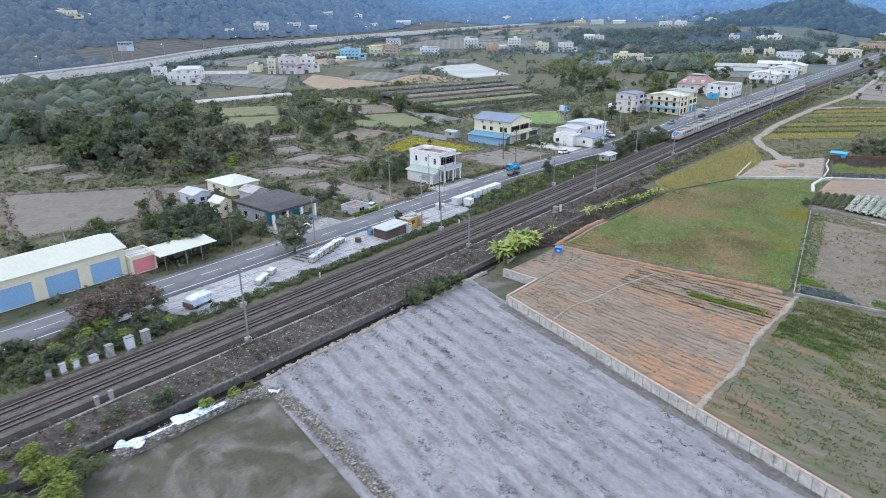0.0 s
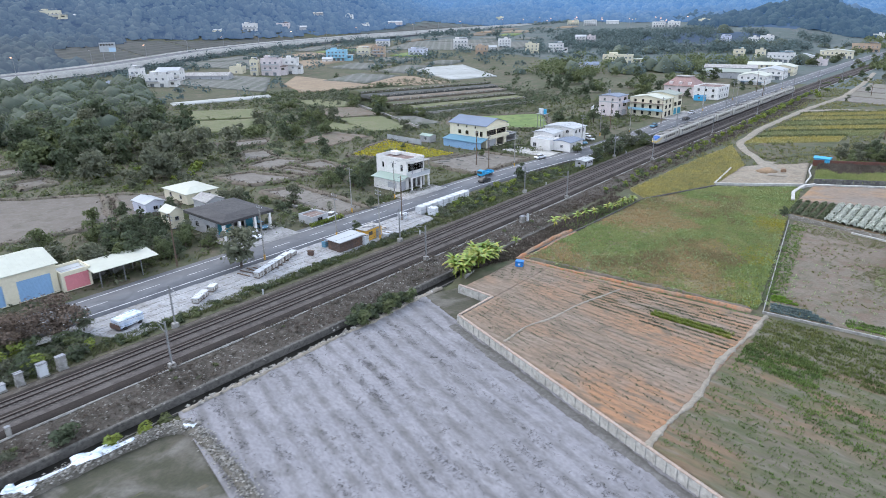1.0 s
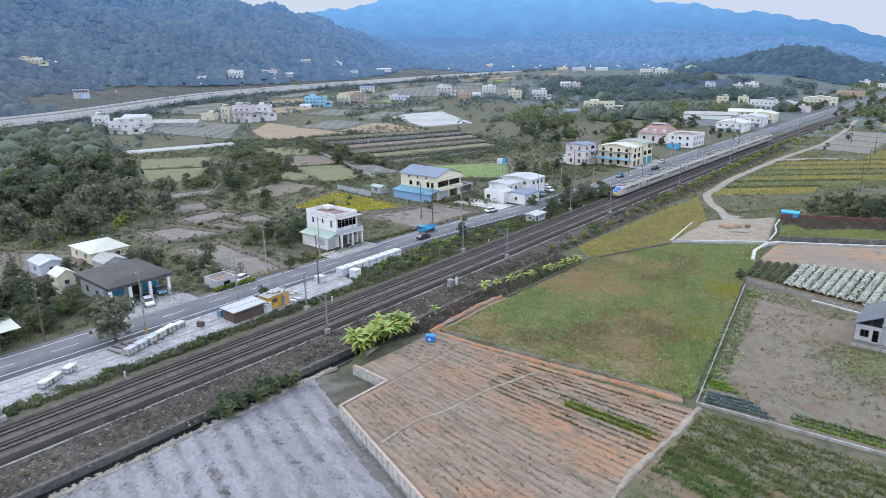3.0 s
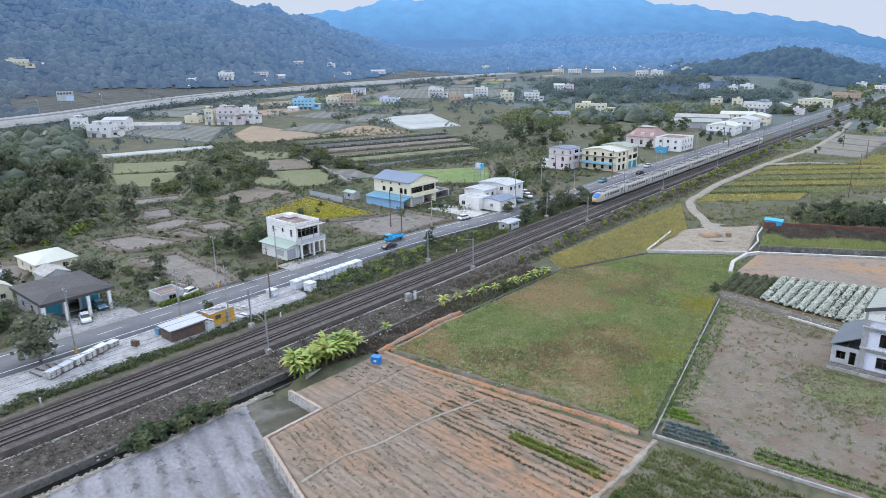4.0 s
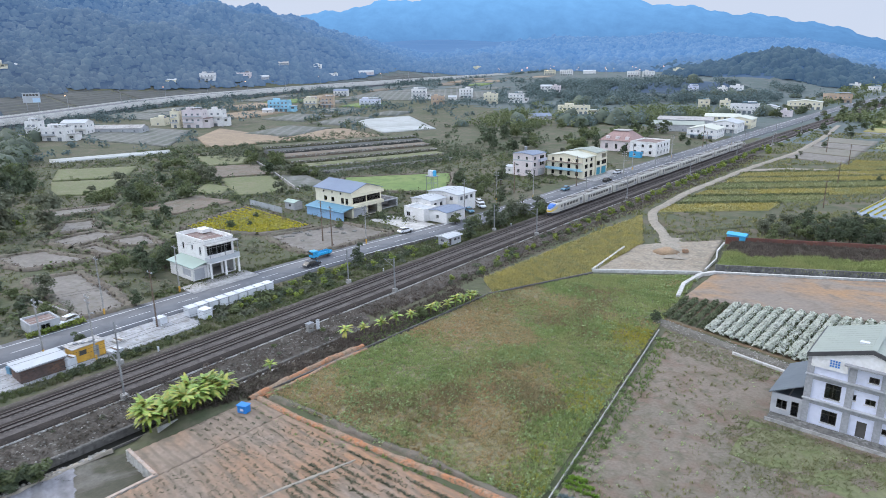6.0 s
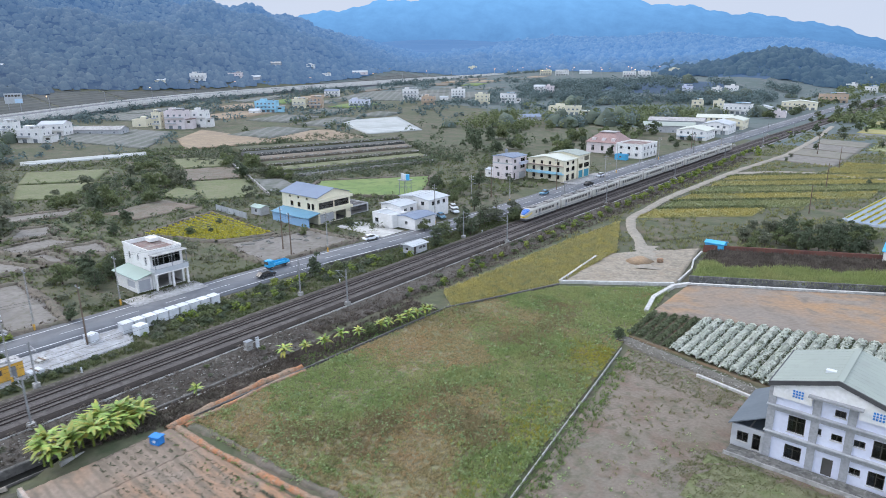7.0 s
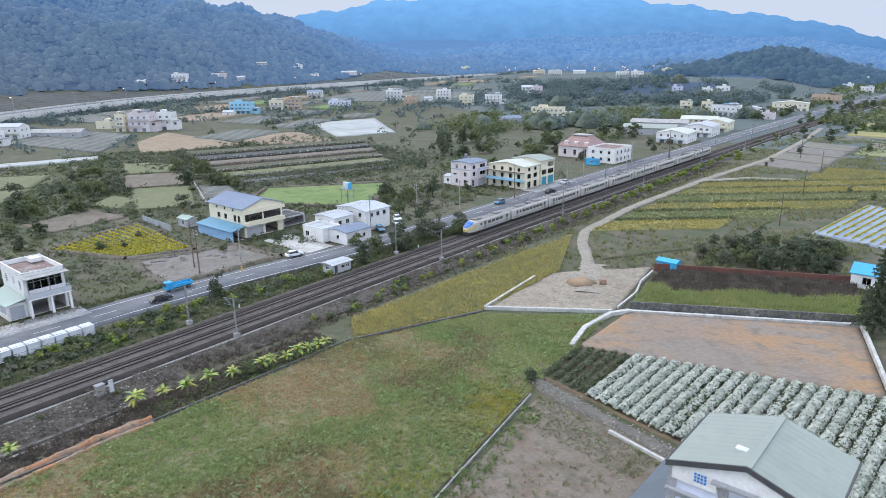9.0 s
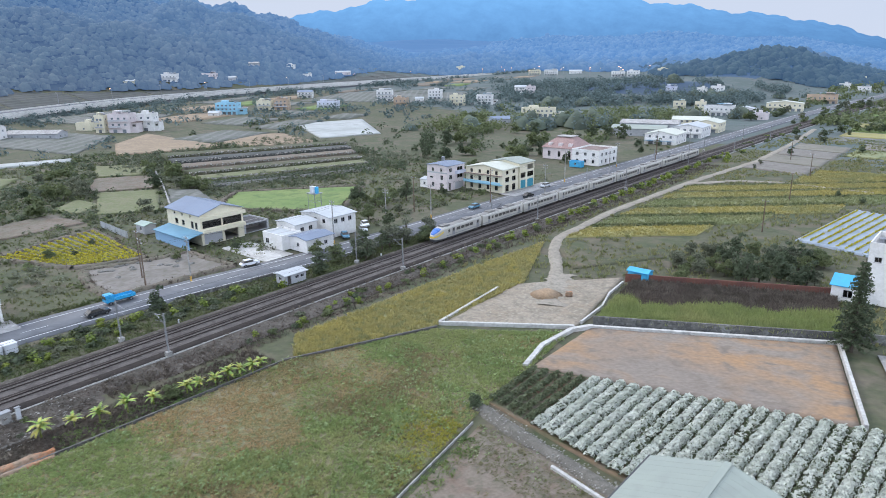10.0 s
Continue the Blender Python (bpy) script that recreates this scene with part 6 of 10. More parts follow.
house("east_annex", "low white annex with bright blue sheet roof", -6.6, 258.6, 4.6, 6.4, 3.1, "white_wall", "roof_cyan", {"s": [(2.0, 3.6, 0.9, 2.4, "win")], "w": even(6.4, 1, 1.2, 1, 2.2)}, top="gable_x", rise=1.3, over=0.35, category="annex")
house("blue_hut", "bright blue sheet-metal hut on a brick base", -42.1, 243.9, 4.4, 2.6, 2.0, "roof_cyan", "roof_cyan", {"s": [(1.5, 2.5, 0.2, 1.6, "door")]}, top="gable_x", rise=0.4, over=0.25, category="hut")
house("line_hut", "small grey hut with sheet roof beside the tracks", -99.8, 197.6, 3.2, 5.4, 2.1, "grey_wall", "roof_white", {"e": [(0.6, 1.5, 0.1, 1.9, "door"), (2.6, 3.6, 0.9, 1.6, "win"), (4.0, 4.9, 0.9, 1.6, "win")], "s": [(0.8, 1.8, 0.9, 1.6, "win")]}, top="gable_y", rise=0.25, over=0.4, category="hut")


# far houses
def far_house(x, y, w, d, h, wall, label, top="flat", roof="roof_grey", rz=0, wing=False):
    """A house across the valley: openings on its two seen sides, balconies, a stair head and tank on a flat roof, and a lower wing."""
    k = max(round(h / 3.2), 1)
    n, m = max(int(w / 3.4), 2), max(int(d / 3.8), 1)
    hs = {"s": [], "e": []}
    for f in range(k):
        z0 = f * h / k + 0.9
        if f == 0 and k == 1:
            hs["s"] += even(w, max(n // 2, 1), 1.2, min(z0, h - 1.6), min(z0, h - 1.6) + 1.1)
        elif f == 0:
            hs["s"] += even(w, max(n - 1, 1), min(2.4, w / n - 0.8), 0.15, 2.4)
        else:
            hs["s"] += even(w, n, 1.2 if int(x) % 2 else 1.5, z0, z0 + 1.3)
        hs["e"] += even(d, m, 1.1, z0, z0 + 1.2)
    zz = float(land_height(np.array(x * 1.0), np.array(y * 1.0))) - 0.4
    r = house("far_house", label, x, y, w, d, h, wall, roof, hs, top=top, rise=min(1.6, 0.14 * d + 0.2), over=0.4, rz=rz, floors=[f * h / k for f in range(1, k)], z=zz, frame_mat="frame", group="houses across the valley", sills=False, parapet=0.8)
    odd = (int(x) * 7 + int(y) * 3) % 4
    if top == "flat":
        a = (-0.38, -0.05, 0.1, -0.3)[odd] * w
        add(r, "stair_head", wall, a, -d * 0.1, h - 0.25, a + w * 0.28, d * 0.36, h + 2.3)
        if odd in (0, 2):
            add(r, "roof_canopy", "roof_teal" if odd else "roof_white", -w * 0.1, -d * 0.42, h + 2.1, w * 0.42, d * 0.1, h + 2.22)
            for u, v in ((-0.08, -0.4), (0.4, -0.4), (0.4, 0.08), (-0.08, 0.08)):
                add(r, "canopy_post", "steel", w * u - 0.06, d * v - 0.06, h - 0.27, w * u + 0.06, d * v + 0.06, h + 2.1)
        tank(w * 0.3, d * 0.25, h - 0.26, r=0.7, h=1.7, parent=r)
    for f in range(1, k):
        a, b = (-w / 2 + 0.3, w / 2 - 0.3) if (int(y) + f) % 3 else (-w / 2 + 0.3, w * 0.1)
        add(r, "balcony", wall, a, -d / 2 - 1.2, f * h / k - 0.15, b, -d / 2 - 0.01, f * h / k + 0.02)
        add(r, "balcony_front", wall if odd else "frame", a, -d / 2 - 1.2, f * h / k + 0.022, b, -d / 2 - 1.08, f * h / k + 0.85)
    if k > 1 and odd == 1:
        add(r, "awning", "roof_teal", -w / 2 + 0.2, -d / 2 - 2.2, h / k - 0.5, w / 2 - 0.2, -d / 2 - 1.21, h / k - 0.38)
    if wing:
        add(r, "wing", wall, w / 2 + 0.01, -d * 0.3, 0, w / 2 + w * 0.28, d * 0.45, h * 0.55, label="lower wing of the house")
        add(r, "wing_roof", roof, w / 2 + 0.02, -d * 0.36, h * 0.55 + 0.003, w / 2 + w * 0.31, d * 0.48, h * 0.55 + 0.2)
        add(r, "wing_window", "dark_frame", w / 2 + w * 0.06, -d * 0.3 - 0.06, h * 0.55 - 2.2, w / 2 + w * 0.22, -d * 0.3 - 0.003, h * 0.55 - 0.9)
    return r


far_house(-412, 208, 7.1, 7.0, 9.7, "white_wall", "narrow white three-storey house with a water tank", "flat", "roof_grey", 40)
far_house(-399, 215, 13.4, 10.0, 6.9, "white_wall", "white two-storey house with a lower wing at the fields", "flat", "roof_grey", 40, wing=True)
far_house(-421, 234, 14.6, 10.0, 6.9, "white_wall", "pale sheet-roofed farm hall beside white houses", "gable_x", "roof_white", 40)
far_house(-412, 255, 30.6, 10.0, 3.1, "grey_wall", "long dark open farm shed", "gable_x", "roof_grey", 40)
far_house(-432, 291, 9.4, 8.5, 4.3, "cream_wall", "small cream house behind the farm sheds", "flat", "roof_grey", 40)
far_house(-412, 292, 5.4, 5.9, 10.1, "cream_wall", "narrow cream tower house against a pink block", "flat", "roof_grey", 40)
far_house(-406, 302, 12.9, 10.0, 11.0, "pink_wall", "pinkish three-storey block with long balconies", "flat", "roof_rust", 40, wing=True)
far_house(-404, 317, 10.0, 8.9, 10.4, "white_wall", "white three-storey house with roof terraces", "flat", "roof_grey", 40, wing=True)
far_house(-460, 409, 17.2, 10.0, 8.4, "sky_wall", "pale blue three-storey house across the fields", "flat", "roof_white", 40, wing=True)
far_house(-455, 394, 8.1, 7.7, 2.8, "white_wall", "low white shed with sheet roof", "gable_x", "roof_white", 40)
far_house(-470, 450, 11.8, 10.0, 7.2, "cream_wall", "cream flat-roofed house across the fields", "flat", "roof_grey", 40, wing=True)
far_house(-460, 460, 11.3, 9.7, 8.5, "tan_wall", "red-brown tiled house across the fields", "flat", "roof_rust", 40)
far_house(-554, 558, 15.2, 10.0, 6.2, "white_wall", "white house with a blue-grey gable", "gable_x", "roof_blue", 40)
far_house(-445, 497, 18.3, 10.0, 5.3, "blue_wall", "low blue-grey house among gardens", "flat", "roof_grey", 40)
far_house(-462, 582, 15.2, 10.0, 9.8, "white_wall", "white three-storey house with stepped terraces", "flat", "roof_grey", 38, wing=True)
far_house(-721, 501, 16.7, 10.0, 8.0, "white_wall", "white house below the wooded hill", "flat", "roof_grey", 45)
far_house(-727, 553, 17.8, 10.0, 6.2, "pink_wall", "pinkish house below the wooded hill", "flat", "roof_rust", 45)
far_house(-724, 576, 19.4, 10.0, 4.0, "grey_wall", "low pale shed below the wooded hill", "gable_x", "roof_white", 45)
far_house(-718, 452, 15.0, 10.0, 3.0, "cream_wall", "low white shed below the wooded hill", "gable_x", "roof_white", 45)
far_house(-770, 701, 16.4, 10.0, 5.1, "white_wall", "white house on the lower slope of the hill", "flat", "roof_white", 45)
far_house(-747, 713, 12.6, 10.0, 5.4, "white_wall", "white house on the lower slope of the hill", "flat", "roof_grey", 45)
far_house(-767, 787, 34.4, 10.0, 4.5, "pink_wall", "long pale house on the lower slope of the hill", "gable_x", "roof_white", 42)
far_house(-764, 630, 31.3, 10.0, 3.1, "grey_wall", "long grey-roofed sheds on the lower slope", "gable_x", "roof_grey", 45)
far_house(-404, 192, 11.9, 10.0, 3.4, "cream_wall", "low yellow house with blue sheet roof", "gable_x", "roof_blue", 40)
far_house(-733, 285, 18.3, 10.0, 7.4, "cream_wall", "long cream pavilion on the wooded hillside", "flat", "roof_grey", 55, wing=True)
far_house(-738, 305, 10.6, 9.2, 3.1, "grey_wall", "grey annex of the hillside pavilion", "gable_x", "roof_white", 55)
far_house(-411, 552, 12.1, 10.0, 7.1, "tan_wall", "tan flat-roofed house across the fields", "flat", "roof_grey", 35)
far_house(-434, 601, 7.9, 7.5, 3.2, "white_wall", "low white house among fields", "gable_x", "roof_white", 35)
far_house(-441, 632, 14.0, 10.0, 8.8, "white_wall", "white three-storey house with a roof terrace", "flat", "roof_grey", 35)
far_house(-379, 592, 13.3, 10.0, 8.7, "cream_wall", "cream three-storey house across the fields", "flat", "roof_grey", 33)
far_house(-367, 617, 14.9, 10.0, 8.1, "white_wall", "white flat-roofed house across the fields", "flat", "roof_grey", 32, wing=True)
far_house(-396, 717, 11.9, 10.0, 8.6, "white_wall", "white hall with a sheet roof far off", "gable_x", "roof_white", 30)
far_house(-381, 714, 9.3, 8.4, 8.8, "pink_wall", "red and white house far off", "flat", "roof_rust", 30)
far_house(-266, 551, 24.9, 10.0, 6.1, "cream_wall", "long cream two-storey house among trees", "flat", "roof_cream", 25, wing=True)
far_house(-263, 496, 15.0, 10.0, 3.1, "grey_wall", "low shed with blue sheet roof among trees", "gable_x", "roof_blue", 50)
far_house(-620, 1086, 19.2, 10.0, 6.9, "cream_wall", "cream house in the far village", "flat", "roof_grey", 28)
far_house(-576, 1066, 21.1, 10.0, 8.3, "white_wall", "white house in the far village", "flat", "roof_grey", 28)
far_house(-567, 1128, 20.9, 10.0, 4.7, "white_wall", "white hall in the far village", "gable_x", "roof_white", 28)
far_house(-561, 1198, 9.4, 8.5, 5.4, "cream_wall", "small cream house in the far village", "flat", "roof_grey", 26)
far_house(-435, 1017, 18.4, 10.0, 6.7, "white_wall", "long white house in the far village", "flat", "roof_grey", 25)
far_house(-409, 1010, 16.9, 10.0, 6.9, "white_wall", "white house with a roof shed in the far village", "flat", "roof_grey", 25)
far_house(-359, 1000, 20.2, 10.0, 8.0, "cream_wall", "yellow four-storey block in the far village", "flat", "roof_grey", 22)
far_house(-334, 984, 9.8, 8.7, 5.7, "cream_wall", "yellow house in the far village", "flat", "roof_grey", 22)
far_house(-317, 981, 14.8, 10.0, 3.6, "grey_wall", "grey hall in the far village", "gable_x", "roof_white", 22)
far_house(-759, 1062, 14.6, 10.0, 6.9, "cream_wall", "cream house beyond the highway", "flat", "roof_grey", 35)
far_house(-241, 737, 10.0, 8.8, 8.5, "blue_wall", "pale blue-grey house among trees", "flat", "roof_blue", 20)
far_house(-221, 760, 9.5, 8.5, 6.3, "white_wall", "white house on the wooded rise", "flat", "roof_grey", 20)
far_house(-214, 781, 12.5, 10.0, 6.6, "white_wall", "white house with long balconies on the wooded rise", "flat", "roof_white", 20)
far_house(-204, 666, 9.7, 8.7, 5.3, "cream_wall", "cream two-storey house behind the road", "flat", "roof_grey", 20)
far_house(-182, 653, 8.4, 7.9, 6.6, "cream_wall", "narrow yellow house behind the road", "flat", "roof_cream", 18)
far_house(-157, 623, 20.5, 10.0, 6.7, "white_wall", "long white two-storey house behind the road", "flat", "roof_blue", 15)
far_house(-140, 627, 13.4, 10.0, 5.6, "white_wall", "white gabled house by the road", "gable_y", "roof_white", 12)
far_house(-123, 608, 7.9, 7.5, 4.1, "pink_wall", "pink and teal roadside house", "flat", "roof_teal", 10)
far_house(-129, 686, 25.6, 10.0, 6.2, "cream_wall", "long cream roadside building", "gable_y", "roof_cream", 10)
far_house(-123, 777, 23.4, 10.0, 7.0, "tan_wall", "tan roadside building with a pale roof", "flat", "roof_cream", 10)
far_house(-148, 999, 11.8, 10.0, 4.8, "white_wall", "white house near the far bend of the road", "flat", "roof_grey", 10)
far_house(-121, 951, 12.7, 10.0, 5.6, "white_wall", "white house near the far bend of the road", "flat", "roof_rust", 10)
far_house(-153, 1098, 17.9, 10.0, 4.9, "cream_wall", "cream block beyond the bend of the road", "flat", "roof_cream", 10)
far_house(-127.5, 458, 16, 18, 5.5, "white_wall", "white workshop with cream sheet roof", "gable_y", "roof_cream", 5)
far_house(-126.5, 492, 15, 18, 6.0, "white_wall", "white workshop with pale sheet roof", "gable_y", "roof_white", 5)
far_house(-127, 520, 14, 16, 6.0, "cream_wall", "cream workshop with cream sheet roof", "gable_y", "roof_cream", 5)
far_house(-153, 482, 30, 14, 4.5, "grey_wall", "low hall with pale green sheet roof", "gable_x", "roof_green", 15)
far_house(-160, 512, 34, 14, 4.5, "grey_wall", "low hall with pale sheet roof", "gable_x", "roof_grey", 15)
far_house(-146, 541, 22, 14, 5.0, "cream_wall", "low hall with cream sheet roof", "gable_x", "roof_cream", 15)

# ---- trees and plants ----
def crown_points(r, h, rad, blobs, leaves, squat):
    cs = r.normal(size=(blobs, 3))
    cs /= np.linalg.norm(cs, axis=1)[:, None]
    cs *= (r.random(blobs) ** 0.5)[:, None] * np.array([rad * 0.62, rad * 0.62, h * squat * 0.55])
    cs += np.array([0, 0, h * (1 - squat * 0.75)])
    br = rad * r.uniform(0.30, 0.52, blobs)
    k = r.integers(0, blobs, leaves)
    d = r.normal(size=(leaves, 3))
    d /= np.linalg.norm(d, axis=1)[:, None]
    d[:, 2] = np.where(d[:, 2] < -0.35, -d[:, 2] * 0.5, d[:, 2])
    return cs, cs[k] + d * (br[k] * r.uniform(0.72, 1.08, leaves))[:, None] * np.array([1, 1, 0.8]), d


CROWNS = {}


def make_tree(name, seed, h, rad, mat, leaves=900, size=0.34, squat=0.82, blobs=14, trunk_mat="bark", label="", category="tree", group="trees"):
    """A tapered trunk with limbs, and a crown of loose leaf clumps with gaps."""
    r = np.random.default_rng(seed)
    cs, pts, d = crown_points(r, h, rad, blobs, leaves, squat)
    root = empty(name, Matrix.Identity(4), label, category, group)
    bm = bmesh.new()
    fork = Vector((r.uniform(-0.2, 0.2), r.uniform(-0.2, 0.2), h * (1 - squat) * 0.8))
    rod(bm, (0, 0, -0.3), fork, h * 0.032, h * 0.022, seg=7)
    for c in cs[: min(7, blobs)]:
        mid = fork.lerp(Vector(c), 0.55) + Vector((0, 0, 0.05 * h))
        rod(bm, fork, mid, h * 0.016, h * 0.010, seg=5)
        rod(bm, mid, Vector(c), h * 0.010, h * 0.003, seg=5)
    part("trunk", bm, M[trunk_mat], root)
    quads = leaf_quads(pts, size, up=0.25, r=r, out=d * 0.9)
    CROWNS[root.name] = (quads, mat)
    link("crown", fast_mesh("crown", quads, 4, M[mat]), root)
    return root


def make_shrub(name, seed, rad, h, mat, leaves=330, size=0.19, label="", group="shrubs"):
    r = np.random.default_rng(seed)
    _, pts, d = crown_points(r, h, rad, 7, leaves, 0.9)
    pts[:, 2] = np.maximum(pts[:, 2], 0.05)
    quads = leaf_quads(pts, size, up=0.3, r=r, out=d * 0.8)
    ob = tagged(link(name, fast_mesh(name, quads, 4, M[mat])), label, "shrub", group)
    CROWNS[ob.name] = (quads, mat)
    return ob


def ground_z(x, y):
    if -84 < x < -77 and y < 150:
        return -0.75 * ((x + 83.6) / 6.1 if x > -83.6 else 0.0) ** 1.3 - 0.05
    return float(land_height(np.array(float(x)), np.array(float(y)))) + 0.03


USED = {}


def plant(src, x, y, s=1.0, z=None):
    m = pose(x, y, ground_z(x, y) if z is None else z, 0, 0, (x * 37 + y * 53) % 360) @ Matrix.Diagonal((s, s, s * (0.9 + 0.2 * ((x * 7 + y * 3) % 1)), 1))
    if src.name in USED:
        return copy_thing(src, m)
    USED[src.name] = 1
    src.matrix_world = m
    return src


TREES = [make_tree("tree", 11, 9.0, 3.6, "leaf_dark", 900, 0.37, label="dark green broadleaf tree with a dense uneven crown"),
         make_tree("tree", 12, 8.0, 3.4, "leaf_mid", 900, 0.36, label="mid-green broadleaf tree with loose clumps"),
         make_tree("tree", 13, 10.5, 3.2, "leaf_dark", 850, 0.37, squat=0.85, label="tall dark green tree with a narrow crown"),
         make_tree("tree", 14, 7.0, 3.2, "leaf_grey", 850, 0.33, label="grey-green tree with a thin crown")]
BROWN = make_tree("brown_tree", 15, 5.6, 3.2, "leaf_brown", 2400, 0.155, squat=0.7, label="small tree with reddish brown withered leaves")
BARE = make_tree("thin_tree", 16, 6.5, 2.2, "leaf_grey", 200, 0.2, squat=0.6, label="nearly bare tree beside the road")
SHRUBS = [make_shrub("shrub", 21, 1.5, 1.8, "leaf_mid", label="green rounded shrub on rough grass"), make_shrub("shrub", 22, 1.4, 1.6, "leaf_dark", label="dark green shrub beside the tracks"),
          make_shrub("shrub", 23, 1.5, 1.9, "leaf_grey", label="straggly grey-green shrub on rough grass"), make_shrub("shrub", 24, 1.3, 1.6, "leaf_light", label="bright yellow-green shrub with loose twigs")]


BIG_SHRUBS = [make_shrub("big_shrub", 31, 2.8, 3.2, "leaf_light", 1300, 0.21, "broad bright green bush beside the ditch"), make_shrub("big_shrub", 32, 2.6, 2.8, "leaf_mid", 1300, 0.21, "broad green bush beside the ditch")]


def clear_of(x, y, pad=1.5):
    """No tree on plots, roads, the railway or in houses."""
    if any(abs(x - a) < b + pad and abs(y - c) < e + pad for a, c, b, e in HOUSE_SPOTS):
        return False
    if any(bool(inside(q, x, y)) for q in W_PLOTS):
        return False
    rx = float(np.interp(y, [p[1] for p in ROAD], [p[0] for p in ROAD]))
    return abs(x - rx) > 5.4 + pad


JOINED = {}


def grove(corners, count, kinds, lo, hi, seed, pad=1.5, joined=False):
    r = np.random.default_rng(seed)
    done = 0
    for x, y in scatter(corners, count * 3, r):
        if done >= count:
            break
        if clear_of(x, y, pad):
            src, s = kinds[int(r.integers(0, len(kinds)))], float(r.uniform(lo, hi))
            if joined:
                q, mat = CROWNS[src.name]
                q = q[::2]
                mid = q.mean(1, keepdims=True)
                q = mid + (q - mid) * 1.36
                a = r.uniform(0, 6.28)
                turn = np.array([[math.cos(a), math.sin(a), 0], [-math.sin(a), math.cos(a), 0], [0, 0, 1]])
                JOINED.setdefault(mat, []).append((q @ turn) * s * np.array([1, 1, r.uniform(0.85, 1.15)]) + np.array([x, y, ground_z(x, y) - 0.3 * s]))
            else:
                plant(src, float(x), float(y), s)
            done += 1


T, S = TREES, SHRUBS
grove([(-165, 330), (-119, 330), (-117, 470), (-168, 470)], 24, [T[1], T[3], S[0], S[2], T[0]], 0.5, 1.0, 61, joined=True)
grove([(-140, 560), (-117, 560), (-114, 800), (-150, 800)], 30, [T[0], T[1], T[3]], 0.6, 1.0, 62, joined=True)
grove([(-250, 62), (-215, 75), (-232, 150), (-262, 150)], 30, [T[0], T[1], T[2], T[3]], 1.1, 1.7, 1, joined=True)
grove([(-300, 90), (-258, 90), (-262, 152), (-310, 160)], 26, [T[0], T[3], T[1], T[2]], 1.3, 1.9, 2, joined=True)
grove([(-232, 100), (-190, 104), (-196, 140), (-226, 142)], 34, [S[0], S[2], S[3], T[3]], 1.0, 2.0, 3, joined=True)
grove([(-158, 28), (-128, 30), (-128, 78), (-158, 78)], 34, [T[0], T[1], T[3], S[0], S[2]], 0.6, 1.0, 4)
grove([(-214, 88), (-190, 92), (-188, 116), (-214, 116)], 40, [S[3], S[2], S[0], T[3]], 0.9, 1.8, 44, joined=True)
grove([(-262, 76), (-240, 92), (-226, 118), (-262, 126)], 22, [T[0], T[1], T[2]], 1.0, 1.4, 45, joined=True)
grove([(-152, 64), (-123, 67), (-127, 84), (-152, 82)], 24, [T[0], T[1], S[0], T[3]], 0.55, 0.9, 5)
grove([(-154, 100), (-138, 99), (-128, 114), (-156, 115)], 16, [S[0], S[2], T[3], S[1]], 0.8, 1.4, 6)
grove([(-150, 128), (-137, 128), (-138, 150), (-154, 158)], 14, [T[0], T[1], S[0], S[2]], 0.6, 1.0, 7)
grove([(-250, 160), (-188, 160), (-188, 222), (-262, 240)], 40, [T[3], T[1], S[0], S[2], T[0]], 0.6, 1.25, 8, joined=True)
grove([(-285, 205), (-200, 225), (-210, 246), (-290, 262)], 22, [T[3], S[0], S[2], T[1]], 0.6, 1.2, 9, joined=True)
grove([(-112, 236), (-138, 236), (-150, 270), (-136, 286)], 14, [T[0], T[3], S[2], T[1]], 0.6, 1.1, 10)
grove([(-160, 330), (-128, 324), (-128, 352), (-165, 372)], 16, [T[3], T[1], S[0], S[2]], 0.5, 1.0, 11)
grove([(-205, 345), (-152, 330), (-150, 400), (-240, 400)], 18, [T[0], T[2], T[1]], 0.9, 1.4, 12, joined=True)
grove([(-260, 400), (-160, 400), (-150, 470), (-270, 480)], 14, [T[0], T[2], T[1]], 0.9, 1.4, 13, joined=True)
grove([(-40, 247.5), (-12, 260), (-14, 282), (-42, 272)], 46, [T[0], T[1], T[3], T[0]], 0.55, 0.8, 14, 0.5)
grove([(-104.5, 204), (-98.5, 204), (-97.5, 244), (-103.2, 244)], 15, [T[0], T[1], T[3], T[2]], 0.5, 0.85, 15, 0.2)
grove([(-108.5, 0), (-98.0, 0), (-97.6, 46), (-108.5, 46)], 95, [S[0], S[1], S[2], S[1], S[0], S[2], S[3]], 0.7, 1.7, 16, -0.5)
plant(TREES[3], -106.5, 47.0, 0.7)
plant(TREES[1], -103.5, 24.0, 0.5)
grove([(-107.5, 131), (-98, 126), (-98.5, 200), (-106, 200)], 150, [S[0], S[2], S[1], S[3], S[2]], 0.6, 1.3, 17, -0.6, joined=True)
grove([(-103, 245), (-98.5, 245), (-99.5, 300), (-102, 300)], 70, [S[0], S[2], S[1]], 0.6, 1.1, 18, -0.6, joined=True)
grove([(-100, 44), (-97, 48), (-97.8, 126), (-99.8, 126)], 90, [S[1], S[1], S[2], S[0]], 0.5, 0.85, 19, -3, joined=True)
grove([(-82, 170), (-77, 172), (-83, 260), (-86.5, 260)], 30, [S[0], S[1], S[2], S[3]], 0.6, 1.1, 20, -3, joined=True)
grove([(-83.4, 14), (-78.4, 14), (-78.4, 140), (-83.4, 140)], 26, [S[2], S[2], S[0], S[3]], 0.25, 0.6, 21, -3, joined=True)
